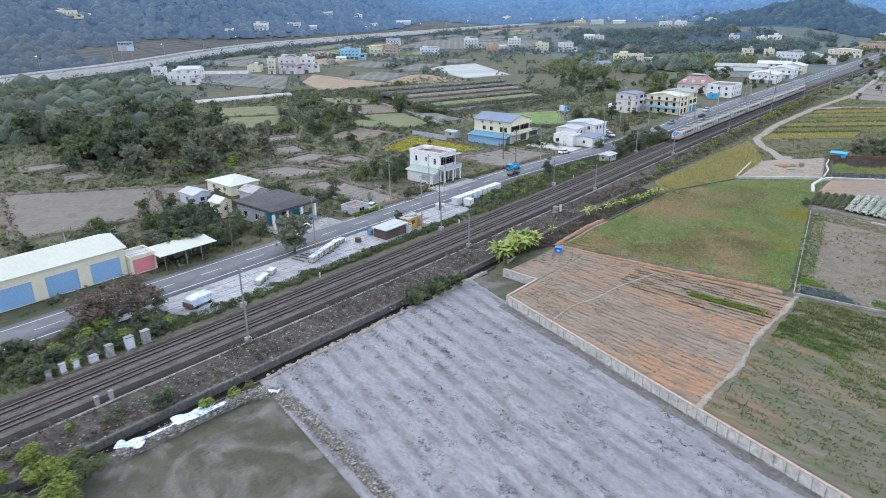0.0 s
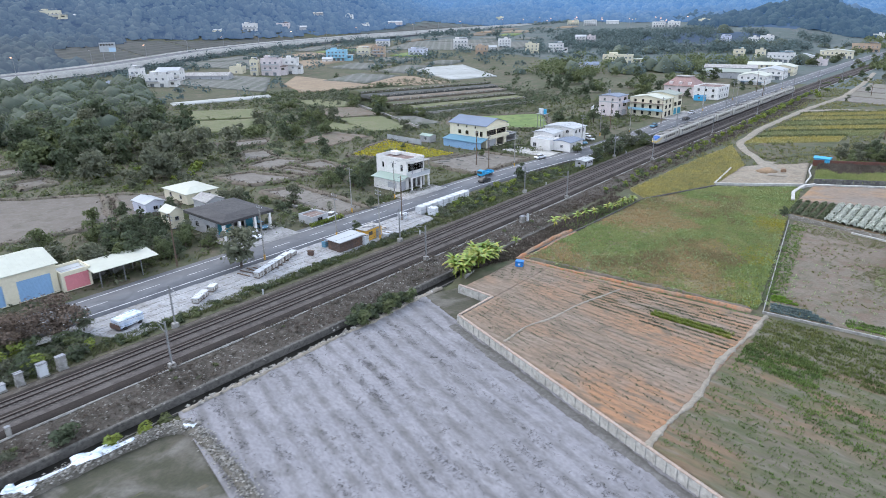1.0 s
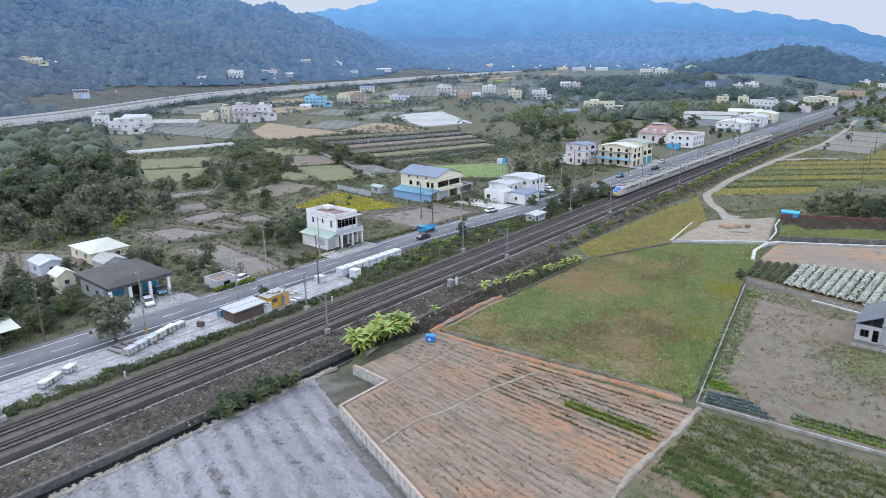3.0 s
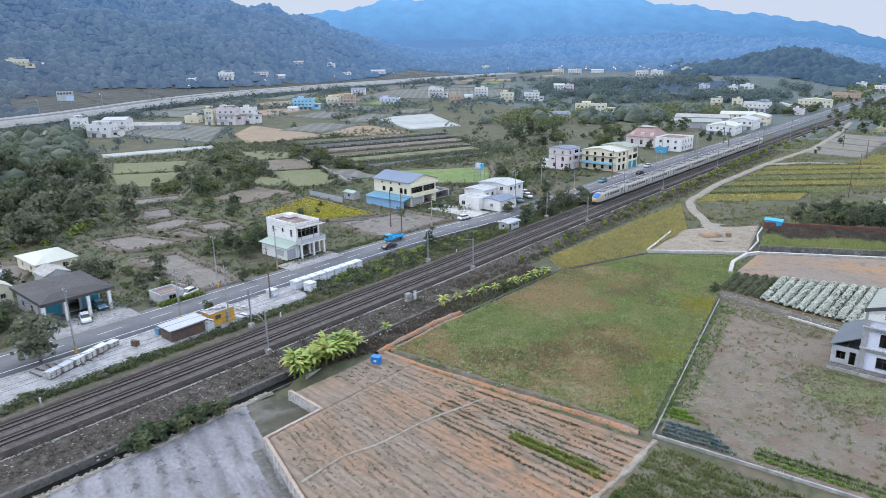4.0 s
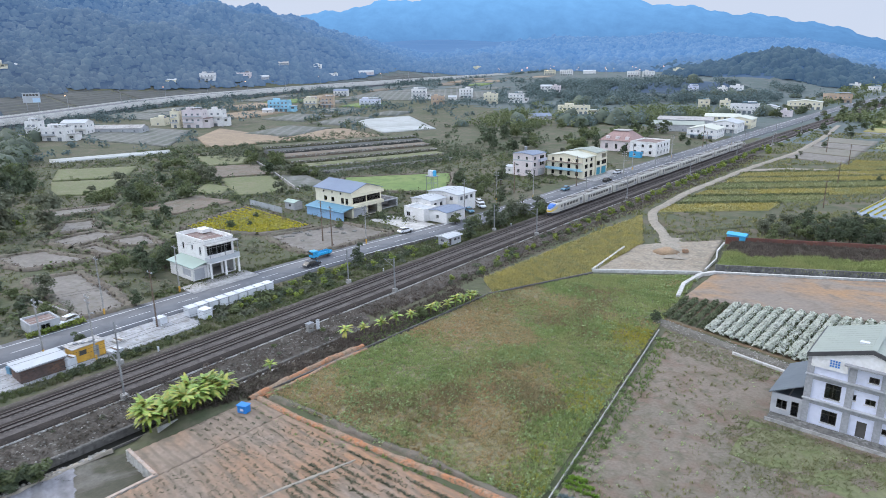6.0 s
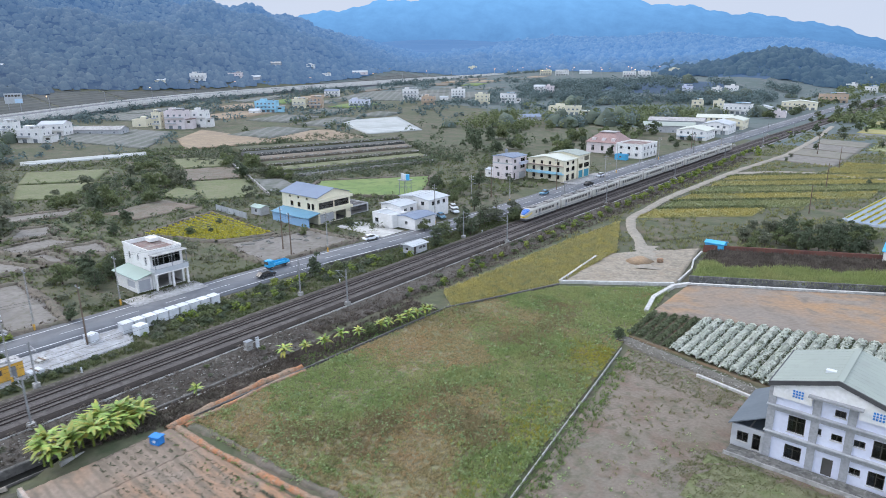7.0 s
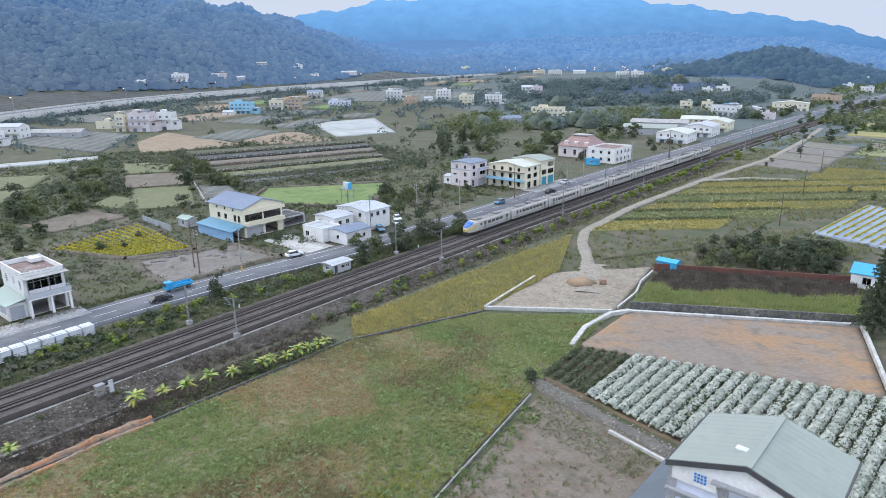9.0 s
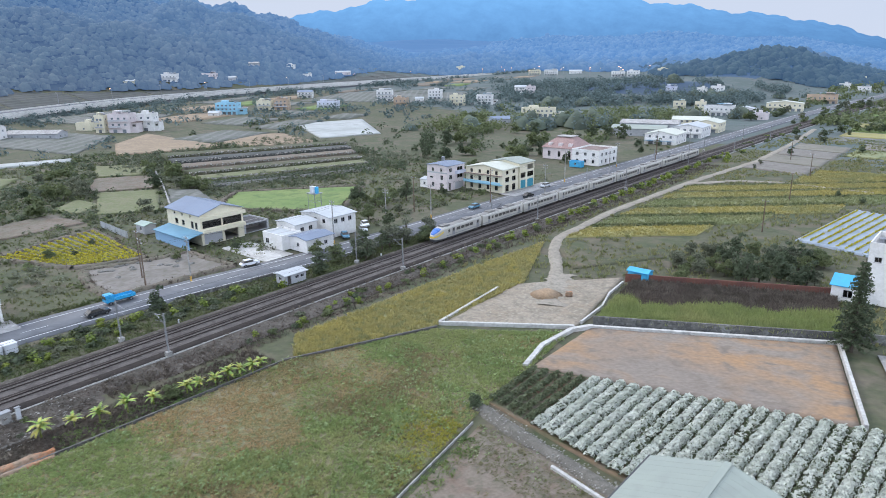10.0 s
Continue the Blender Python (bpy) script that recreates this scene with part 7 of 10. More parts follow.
for k, (x, y, s, w) in enumerate([(-110.2, 79, 1.6, 3), (-103.4, 213, 0.95, 1), (-103.0, 221, 1.05, 0), (-102.8, 230, 1.1, 3), (-116.5, 243, 0.8, 0), (-140, 76.5, 1.0, 0), (-133, 80, 0.95, 1), (-131, 75, 0.8, 0), (-146, 73, 0.9, 2), (-137, 82.5, 0.75, 3), (-150, 78, 0.85, 0), (-152, 68, 1.0, 1), (-155.5, 88.5, 0.8, 0), (-163, 80, 0.7, 0), (-166, 74, 0.8, 1), (-126, 74, 0.7, 0), (-135, 135, 0.75, 0), (-160, 171, 0.6, 1), (-105.6, 171, 0.7, 0), (-119.9, 124, 0.5, 0), (-146, 259, 1.15, 0), (-108.5, 108.5, 0.5, 0), (-143.5, 146.5, 0.85, 1), (-148, 152, 0.8, 0), (-140, 136, 0.75, 0), (-135, 190.5, 0.45, 1), (-131, 204, 0.45, 0), (-133, 286, 0.6, 0), (-111.5, 214, 0.7, 1), (-104, 246, 0.9, 3), (-178, 158, 0.7, 0), (-165, 183, 0.35, 0), (-158, 176, 0.35, 0), (-71.6, 155.4, 0.5, 1), (-36.4, 180.3, 0.42, 0)]):
    plant(TREES[w], x, y, s)
for x, y, s in ((-108.7, 36.0, 1.25), (-108.5, 39.4, 1.0), (-108.3, 43.4, 1.25)):
    plant(BROWN, x, y, s)
for x, y, s in ((-103.6, 231, 1.0), (-104.2, 238, 1.1), (-122.5, 112.5, 0.8)):
    plant(BARE, x, y, s)
for k in range(58):
    y = 178 + k * 4.3 + 1.5 * math.sin(k * 2.3)
    plant(SHRUBS[3 if k % 4 else 0], -79.2 - 0.033 * max(y - 180, 0) + 0.8 * math.sin(k * 1.7), y, 0.75 + 0.55 * (math.sin(k * 3.1) ** 2))
for k in range(14):
    plant(SHRUBS[0 if k % 2 else 1], -75.6 + 0.9 * math.sin(k * 2.1), 77.5 + k * 1.0, 1.15 + 0.3 * math.sin(k), z=-0.9)
for x, y, s, w in ((-74.0, 40.5, 1.1, 3), (-73.8, 36.8, 1.2, 3), (-74.4, 43.4, 0.9, 0), (-79, 33, 1.4, 1), (-80.2, 27, 1.0, 2), (-81.6, 22.5, 0.6, 3)):
    plant(SHRUBS[w], x, y, s)


for x, y, s, w in ((-71.5, 20.5, 1.0, 1), (-69.2, 17.2, 1.0, 0), (-74, 16.5, 1.1, 0), (-66.5, 14.5, 1.0, 0), (-71.5, 12.5, 1.1, 1), (-77.5, 12.0, 0.9, 0), (-75.2, 20.5, 0.8, 1), (-79.5, 17.5, 0.7, 0), (-64.5, 17, 0.8, 1)):
    plant(BIG_SHRUBS[w], x, y, s, z=-0.6)


# banana plants
def banana(seed, h):
    r = np.random.default_rng(seed)
    root = empty("banana_plant", Matrix.Identity(4), "banana plant with long arching green leaves", "plant", "banana plants")
    part("stem", one_rod((0, 0, -0.3), (0, 0, h * 0.55), 0.14, 0.08, seg=8), M["leaf_light"], root)

    def leaf():
        n, L = 9, h * 0.52
        s = np.linspace(0, 1, n)
        mid = np.stack([L * (s * 0.95), np.zeros(n), L * (0.75 * s - 1.15 * s ** 2)], -1)
        wid = 0.27 * h / 4 * np.sin(np.pi * np.clip(s * 0.93 + 0.07, 0, 1)) ** 0.6
        X = np.stack([mid[:, 0]] * 3, 1)
        Y = np.stack([-wid, np.zeros(n), wid], 1)
        Z = np.stack([mid[:, 2] - wid * 0.35, mid[:, 2], mid[:, 2] - wid * 0.35], 1)
        return grid_mesh("leaf", X, Y, Z, M["banana_leaf"])
    me = leaf()
    for k in range(17):
        link("leaf", me, root, pose(0, 0, h * 0.42 + 0.035 * k, 0, r.uniform(-74, -6), k * 33 + r.uniform(-15, 15)))
    return root


BAN = [banana(3, 4.2), banana(4, 3.3)]
for k in range(26):
    plant(BAN[k % 3 % 2], -74.6 + 1.3 * math.sin(k * 2.4), 103.2 + k * 0.5, 1.0 + 0.2 * math.sin(k * 1.3), z=-0.5)
for x, y, s in ((-75.0, 139.6, 0.85), (-74.3, 143.4, 0.62), (-72.6, 146, 0.7), (-72.4, 149.6, 0.7), (-71.9, 153, 0.65), (-70.9, 157.5, 0.7), (-70.6, 159.2, 0.62), (-70.0, 161.5, 0.6), (-69.8, 163.5, 0.7), (-69.3, 165.3, 0.62), (-69.0, 167.2, 0.7), (-75.0, 124, 0.6), (-69.5, 169, 0.6)):
    plant(BAN[int(s * 100) % 2], x, y, s)

# crops and grasses
def in_quads(quads, per, r):
    out = []
    for c in quads:
        a = np.array(c)
        area = abs(np.dot(a[:, 0], np.roll(a[:, 1], 1)) - np.dot(a[:, 1], np.roll(a[:, 0], 1))) / 2
        out.append(scatter(c, int(area * per), r))
    return np.concatenate(out)


r1 = np.random.default_rng(41)
g = in_quads([GREEN_A, GREEN_B], 11, r1)
n1, n2 = patchy(g[:, 0], g[:, 1], 20, 5), patchy(g[:, 0], g[:, 1], 7, 6)
hh = 0.14 + 0.42 * n2
dry = 0.85 * (1 - (g[:, 1] - 119) / 75 - (g[:, 0] + 69) / 120) + (n1 - 0.5) * 2.6 + r1.normal(size=len(g)) * 0.2 > 0.46
gold = ~dry & ((g[:, 0] + 24.5 + (g[:, 1] - 122) * 0.18) / 12 + 1 + (n1 - 0.5) * 2.4 + r1.normal(size=len(g)) * 0.2 > 0.7) & (g[:, 1] < 176)
n3 = patchy(g[:, 0], g[:, 1], 13, 23)
brown = n3 + r1.normal(size=len(g)) * 0.10 > 0.78
stuff("withered_weeds", tufts(g[brown], 0.05, hh[brown] * 0.9, 5, 0.10, 0.3, r1), 3, M["withered"], "dark brown withered weeds in the rough field", "weeds")
dry, gold = dry & ~brown, gold & ~brown
stuff("rough_grass", tufts(g[~dry & ~gold & ~brown], 0.0, hh[~dry & ~gold & ~brown], 5, 0.10, 0.3, r1), 3, M["grass_blade"], "tall rough green grass", "grass")
stuff("yellow_weeds", tufts(g[gold], 0.05, hh[gold], 5, 0.10, 0.3, r1), 3, M["gold_grass"], "yellow-green weeds at the edge of the field", "weeds")
stuff("dry_grass", tufts(g[dry], 0.0, hh[dry] * 0.6, 5, 0.10, 0.3, r1), 3, M["brown_grass"], "low dry brown grass patches", "grass")
clump = (~dry & (n2 > 0.52)) | (dry & (n2 > 0.74))
clump &= r1.random(len(g)) < 0.24
PALE = g[clump]
stuff("yellow_crop", tufts(in_quads([YELLOW_A, YELLOW_B], 9, r1), 0.05, 0.6, 5, 0.11, 0.3, r1), 3, M["rape"], "yellow flowering crop", "crop")
stuff("rice_crop", tufts(in_quads([c for k, c in enumerate(RICE) if k not in (1, 3)], 3.4, r1), 0.1, 0.5, 4, 0.15, 0.4, r1), 3, M["rice"], "yellow-green standing rice", "crop")
stuff("green_crop", tufts(in_quads([RICE[1], RICE[3]], 3.4, r1), 0.1, 0.5, 4, 0.15, 0.4, r1), 3, M["green_rice"], "greener standing rice", "crop")
bp = np.concatenate([scatter([(c[3][0], c[3][1] - 1), (c[2][0], c[2][1] - 1), (c[2][0], c[2][1] + 1.4), (c[3][0], c[3][1] + 1.4)], 420, r1) for c in RICE[:6]])
stuff("bund_grass", tufts(bp, 0.15, 0.7, 6, 0.12, 0.5, r1), 3, M["dark_grass"], "dark rank grass on the bunds", "grass")
wp = np.concatenate([along([*c, c[0]], 0.5) for c in W_PLOTS[:16] if c[0][0] > -252])
stuff("bund_weeds", tufts(wp + r1.normal(size=wp.shape) * 0.8, 0.2, 0.5, 5, 0.14, 0.5, r1), 3, M["dry_weed"], "brown weeds on the paddy bunds", "weeds")
rd = in_quads([REEDS], 14, r1)
_, vv = rd[:, 0], ((rd[:, 1] - 217 - (rd[:, 0] + 38) * 0.53) / 24)
front = vv < 0.52 + 0.16 * wave(rd[:, 0] * 0.2, rd[:, 1] * 0.2)
stuff("reeds", tufts(rd[front], 0.4, 1.1, 5, 0.09, 0.3, r1), 3, M["reed"], "bright green reeds", "reeds")
stuff("dry_weeds", tufts(rd[~front], 0.4, 0.8, 5, 0.09, 0.35, r1), 3, M["dry_weed"], "dark brown dry weeds", "weeds")
bank_pts = np.concatenate([scatter([(-84.0, 0), (-77.8, 0), (-77.8, 170), (-84.0, 170)], 5200, r1), scatter([(-86, 170), (-76.5, 170), (-79, 400), (-88.5, 400)], 4500, r1), scatter([(-75.0, 104), (-70.5, 117), (-70, 172), (-77, 172)], 3600, r1)])
bz = np.where(bank_pts[:, 1] < 150, -0.75 * np.clip((bank_pts[:, 0] + 83.6) / 6.1, 0, 1) ** 1.3, 0.0) - 0.12
bz = np.where(bank_pts[:, 0] > -76.5, -0.15, bz)
stuff("bank_weeds", tufts(bank_pts, bz, 0.45, 5, 0.08, 0.5, r1), 3, M["dry_weed"], "dry weeds on the railway bank", "weeds")
verge = np.concatenate([scatter([(-109.2, -10), (-96.8, -10), (-96.6, 46), (-109.2, 44)], 3000, r1), scatter([(-109.0, 130), (-96.2, 124), (-98.2, 310), (-102, 310)], 7000, r1), scatter([(-99.8, 44), (-96.8, 44), (-97.2, 128), (-100.2, 128)], 1600, r1), scatter([(-126, 128), (-120.3, 128), (-120.3, 168), (-122, 168)], 500, r1)])
stuff("verge_grass", tufts(verge, -0.15, 0.5, 6, 0.09, 0.5, r1), 3, M["dark_grass"], "rough dark grass on the road verge", "grass")
scrub = scatter([(-330, 30), (-122, 30), (-122, 340), (-330, 340)], 20000, r1)
keep = np.ones(len(scrub), bool)
for q in W_PLOTS:
    keep &= ~inside(q, scrub[:, 0], scrub[:, 1])
for a, c, b, e in HOUSE_SPOTS:
    keep &= ~((np.abs(scrub[:, 0] - a) < b) & (np.abs(scrub[:, 1] - c) < e))
scrub = scrub[keep]
stuff("scrub_grass", tufts(scrub, land_height(scrub[:, 0], scrub[:, 1]), 0.6, 5, 0.16, 0.7, r1), 3, M["scrub_blade"], "rough grass and weeds between the plots", "grass")


wild = scatter([(-78, 228), (58, 236), (58, 520), (-84, 520)], 15000, r1)
ok = wave(wild[:, 0] * 0.11, wild[:, 1] * 0.11, 2.7) > -0.35
for q in [*RICE, MULCH, YELLOW_A, YELLOW_B, REEDS, [(-59.2, 199.6), (-39.8, 213), (-45.5, 243), (-60.5, 226)], [(-46, 240), (-8, 256), (-8, 259), (-46, 244)], [(-72, 398), (-46, 398), (-46, 490), (-72, 490)]]:
    ok &= ~inside(q, wild[:, 0], wild[:, 1])
rdx = np.interp(wild[:, 1], [227, 240, 252, 262, 298, 357, 420, 487, 560], [-52.5, -60, -68, -73, -76, -75, -70.5, -73.5, -80])
ok &= np.abs(wild[:, 0] - rdx) > 1.9
wild = wild[ok]
stuff("wild_grass", tufts(wild, -0.1, 0.75, 6, 0.17, 0.7, r1), 3, M["wild_grass"], "rank yellow-green grass beyond the plots", "grass")


def bush_cloud(places, rad, per, size, r, squash=0.75):
    k = len(places)
    z = land_height(places[:, 0], places[:, 1])
    rr = np.repeat(rad * r.uniform(0.5, 1.4, k), per)
    d = r.normal(size=(k * per, 3))
    d /= np.linalg.norm(d, axis=1)[:, None]
    d[:, 2] = np.abs(d[:, 2])
    c = np.repeat(np.column_stack([places, z]), per, 0) + d * (rr * r.uniform(0.6, 1.1, k * per))[:, None] * np.array([1, 1, squash * 1.5])
    return leaf_quads(c, size * 1.0, up=0.3, r=r, out=d * 0.8)


br = np.concatenate([scatter([(-83.4, 6), (-78.0, 6), (-78.0, 148), (-83.4, 148)], 620, r1), scatter([(-85, 150), (-76, 150), (-80, 300), (-87, 300)], 420, r1)])
br = br[patchy(br[:, 0], br[:, 1], 7, 71) > 0.42]
stuff("bank_brush", bush_cloud(br, 0.55, 16, 0.16, r1) + np.array([0, 0, 0.75]), 4, M["dry_weed"], "low brown brush on the railway bank", "scrub")
stuff("pale_weeds", bush_cloud(PALE, 0.55, 9, 0.17, r1), 4, M["pale_weed"], "clumps of pale green weeds in the rough field", "weeds")
yc = np.concatenate([scatter(YARD, 900, r1), scatter([(-26, 126), (-21, 126), (-29, 172), (-33.5, 174)], 420, r1)])
yc = yc[(patchy(yc[:, 0], yc[:, 1], 10, 12) > 0.46) & ~((yc[:, 0] > -13) & (yc[:, 1] > 154))]
stuff("yard_weeds", bush_cloud(yc, 0.36, 14, 0.13, r1), 4, M["pale_weed"], "small pale weeds on the bare plot", "weeds")
ec = np.concatenate([scatter([(-69, 119.2), (-25, 122.4), (-25, 123.4), (-69, 120.4)], 260, r1), scatter([(-68.6, 114), (-24, 117.5), (-24, 120.5), (-68.6, 117.6)], 240, r1), scatter([(-73.5, 140), (-69.6, 140), (-68.6, 172), (-72.5, 172)], 420, r1)])
stuff("edge_weeds", bush_cloud(ec, 0.32, 12, 0.13, r1), 4, M["crop_green"], "green weeds along the field banks", "weeds")
low = scrub[patchy(scrub[:, 0], scrub[:, 1], 40, 21) > 0.52]
low = low[(low[:, 0] < -186) & (low[:, 1] > 140)][:800]
stuff("garden_bushes", bush_cloud(low, 1.5, 20, 0.40, r1), 4, M["leaf_dark"], "dark bushes in the gardens between the plots", "scrub")
low = scrub[(wave(scrub[:, 0] / 14, scrub[:, 1] / 14, 3) > 0.05)][:1300]
stuff("scrub_bushes", bush_cloud(low, 1.3, 18, 0.42, r1), 4, M["leaf_grey"], "low straggling bushes between the plots", "scrub")
low = scrub[(wave(scrub[:, 0] / 17, scrub[:, 1] / 17, 8) > 0.1)][-1000:]
stuff("scrub_bushes", bush_cloud(low, 1.4, 18, 0.44, r1), 4, M["leaf_mid"], "green bushes between the plots", "scrub")

# woods farther off
def far_places(corners, count, r, patchy, seed):
    p = scatter(corners, count, r)
    ok = wave(p[:, 0] / patchy, p[:, 1] / patchy, seed) > -0.12
    for q in W_PLOTS:
        ok &= ~inside(q, p[:, 0], p[:, 1])
    for a, c, b, e in HOUSE_SPOTS:
        ok &= ~((np.abs(p[:, 0] - a) < b + 2) & (np.abs(p[:, 1] - c) < e + 2))
    rx = np.interp(p[:, 1], [q[1] for q in ROAD], [q[0] for q in ROAD])
    return p[ok & ((p[:, 0] < rx - 9) | (p[:, 0] > rx + 24))]


def canopy_cloud(p, rad, per, size, r, up=0.3):
    k = len(p)
    z = land_height(p[:, 0], p[:, 1])
    h = rad * r.uniform(0.6, 1.35, k)
    d = r.normal(size=(k * per, 3))
    d /= np.linalg.norm(d, axis=1)[:, None]
    d[:, 2] = np.abs(d[:, 2]) * 1.25 - 0.2
    c = np.repeat(np.column_stack([p, z + h * 0.35]), per, 0) + d * np.repeat(h, per)[:, None] * r.uniform(0.55, 1.1, k * per)[:, None]
    return leaf_quads(c, size, up=up, r=r, out=d)


DOME = 6


def crown_domes(p, rad, r):
    """Rounded uneven tree crowns, one for each place: two rings and a tip."""
    k = len(p)
    size = rad * (0.5 + 1.15 * r.random(k) ** 1.6)
    tall = size * r.uniform(0.8, 1.5, k)
    z = land_height(p[:, 0], p[:, 1])
    a = np.arange(DOME)[None] * 2 * np.pi / DOME + r.uniform(0, 6.28, (k, 1))
    rings = []
    for out, up in ((1.0, 0.05), (0.74, 0.72)):
        q = size[:, None] * out * r.uniform(0.78, 1.22, (k, DOME))
        rings.append(np.stack([p[:, :1] + q * np.cos(a), p[:, 1:] + q * np.sin(a), z[:, None] + tall[:, None] * (up + r.uniform(-0.12, 0.12, (k, DOME)))], -1))
    tip = np.column_stack([p + r.normal(size=(k, 2)) * size[:, None] * 0.15, z + tall * r.uniform(0.95, 1.15, k)])
    return np.concatenate([*rings, tip[:, None]], 1)


def dome_mesh(name, v, material):
    k, per = len(v), 2 * DOME + 1
    base = (np.arange(k) * per)[:, None, None]
    i = np.arange(DOME)
    j = (i + 1) % DOME
    quads = (base + np.stack([i, j, j + DOME, i + DOME], -1)[None]).reshape(-1, 4)
    tris = (base + np.stack([i + DOME, j + DOME, np.full(DOME, 2 * DOME)], -1)[None]).reshape(-1, 3)
    loops = np.concatenate([quads.ravel(), tris.ravel()]).astype(np.int32)
    me = bpy.data.meshes.new(name)
    me.vertices.add(k * per)
    me.vertices.foreach_set("co", v.astype(np.float32).ravel())
    me.loops.add(len(loops))
    me.loops.foreach_set("vertex_index", loops)
    me.polygons.add(len(quads) + len(tris))
    me.polygons.foreach_set("loop_start", np.concatenate([np.arange(len(quads)) * 4, quads.size + np.arange(len(tris)) * 3]).astype(np.int32))
    me.update(calc_edges=True)
    me.materials.append(material)
    me.shade_smooth()
    return me


r2 = np.random.default_rng(51)
p = far_places(WOOD, 900, r2, 900, 1)
# domes added inside the crowns to stop see-through
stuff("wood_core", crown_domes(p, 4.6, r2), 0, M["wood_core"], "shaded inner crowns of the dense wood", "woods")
stuff("far_wood", canopy_cloud(p, 5.6, 90, 0.62, r2), 4, M["leaf_dark"], "dense dark woodland", "woods")
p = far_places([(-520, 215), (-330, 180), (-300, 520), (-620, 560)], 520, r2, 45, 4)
stuff("far_wood", canopy_cloud(p, 3.3, 28, 0.8, r2), 4, M["leaf_hazed"], "scattered trees among far fields", "woods")
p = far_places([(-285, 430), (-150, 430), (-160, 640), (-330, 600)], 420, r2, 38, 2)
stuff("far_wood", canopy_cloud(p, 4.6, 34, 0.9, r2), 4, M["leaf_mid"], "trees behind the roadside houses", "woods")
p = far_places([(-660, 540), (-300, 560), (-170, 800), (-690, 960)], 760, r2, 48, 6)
stuff("far_wood", canopy_cloud(p, 4.4, 24, 1.2, r2), 4, M["leaf_hazed"], "scattered trees among far fields", "woods")
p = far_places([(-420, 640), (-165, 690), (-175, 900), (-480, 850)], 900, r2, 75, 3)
stuff("far_wood", canopy_cloud(p, 5.6, 54, 0.95, r2), 4, M["leaf_hazed"], "wooded rise beyond the village", "woods")
p = scatter([(-285, 425), (-128, 420), (-150, 860), (-330, 860)], 1500, r2)
p = p[wave(p[:, 0] / 42, p[:, 1] / 42, 5) > 0.45]
rx = np.interp(p[:, 1], [q[1] for q in ROAD], [q[0] for q in ROAD])
ok = p[:, 0] < rx - 10
for a, c, b, e in HOUSE_SPOTS:
    ok &= ~((np.abs(p[:, 0] - a) < b + 3) & (np.abs(p[:, 1] - c) < e + 3))
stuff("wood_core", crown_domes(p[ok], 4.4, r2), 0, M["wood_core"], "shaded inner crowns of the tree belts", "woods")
stuff("far_wood", canopy_cloud(p[ok], 5.4, 44, 0.9, r2), 4, M["leaf_hazed"], "tree belts round the village", "woods")
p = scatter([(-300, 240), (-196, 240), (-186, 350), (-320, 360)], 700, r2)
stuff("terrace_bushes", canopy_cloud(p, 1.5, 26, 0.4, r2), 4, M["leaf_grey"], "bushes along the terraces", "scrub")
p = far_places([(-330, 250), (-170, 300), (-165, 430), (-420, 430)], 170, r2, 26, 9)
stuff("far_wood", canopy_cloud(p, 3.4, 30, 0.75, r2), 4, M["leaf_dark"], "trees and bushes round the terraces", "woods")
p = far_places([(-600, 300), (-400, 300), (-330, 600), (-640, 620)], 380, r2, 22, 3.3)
stuff("far_wood", canopy_cloud(p, 4.6, 30, 1.0, r2), 4, M["leaf_hazed"], "tree clumps between far houses", "woods")
for x, y, s in ((-64, 446, 0.6), (-62, 500, 0.7), (-58, 540, 0.7), (-52, 560, 0.8), (-40, 470, 0.6), (-30, 500, 0.7), (-66, 590, 0.8), (-58, 620, 0.9), (-70, 640, 0.8), (-46, 600, 0.8), (-36, 560, 0.6), (-24, 440, 0.5), (-10, 420, 0.5), (-8, 300, 0.4), (-20, 352, 0.4), (-28, 360, 0.4), (-66, 400, 0.4), (-67, 412, 0.45)):
    plant(TREES[int(abs(x)) % 4], x, y, s)
grove([(-84, 500), (-62, 500), (-62, 545), (-88, 545)], 14, [T[0], T[3], S[0], S[2]], 0.5, 0.9, 51, joined=True)
grove([(-100, 580), (-72, 575), (-76, 650), (-106, 650)], 16, [T[0], T[1], T[3]], 0.6, 0.9, 52, joined=True)
grove([(-88, 410), (-80, 410), (-86, 520), (-94, 520)], 26, [S[0], S[3], S[1], S[3]], 0.8, 1.5, 53, joined=True)
grove([(-40, 420), (60, 420), (60, 700), (-60, 700)], 46, [S[0], S[2], S[1], T[3], T[0]], 0.5, 1.0, 54, joined=True)
grove([(-103, 650), (-60, 650), (-70, 760), (-116, 760)], 26, [T[0], T[1], S[0], T[3]], 0.6, 1.0, 55, joined=True)
p = far_places([(-110, 560), (60, 560), (120, 1300), (-190, 1300)], 1500, r2, 40, 7)
stuff("far_wood", canopy_cloud(p, 4.0, 26, 1.1, r2), 4, M["leaf_mid"], "trees along the far plots", "woods")
def forest(region, count, r):
    """Places for crowns: all over the hills, down to the highway where no terraces lie, with an uneven lower edge."""
    p = scatter(region, count, r)
    inner = 150 * patchy(p[:, 0], p[:, 1], 60, 44) - 62
    foot = (p[:, 0] < highway_x(p[:, 1]) - np.where(p[:, 1] < 226, 16, 128 - np.clip(inner, 0, 16))) & (r.random(len(p)) < 0.7)
    p = p[(foot | (ridge_height(p[:, 0], p[:, 1]) > 0.8)) & (np.abs(p[:, 0] - np.interp(p[:, 1], [q[1] for q in ROAD], [q[0] for q in ROAD]) - 8) > 26)]
    return p


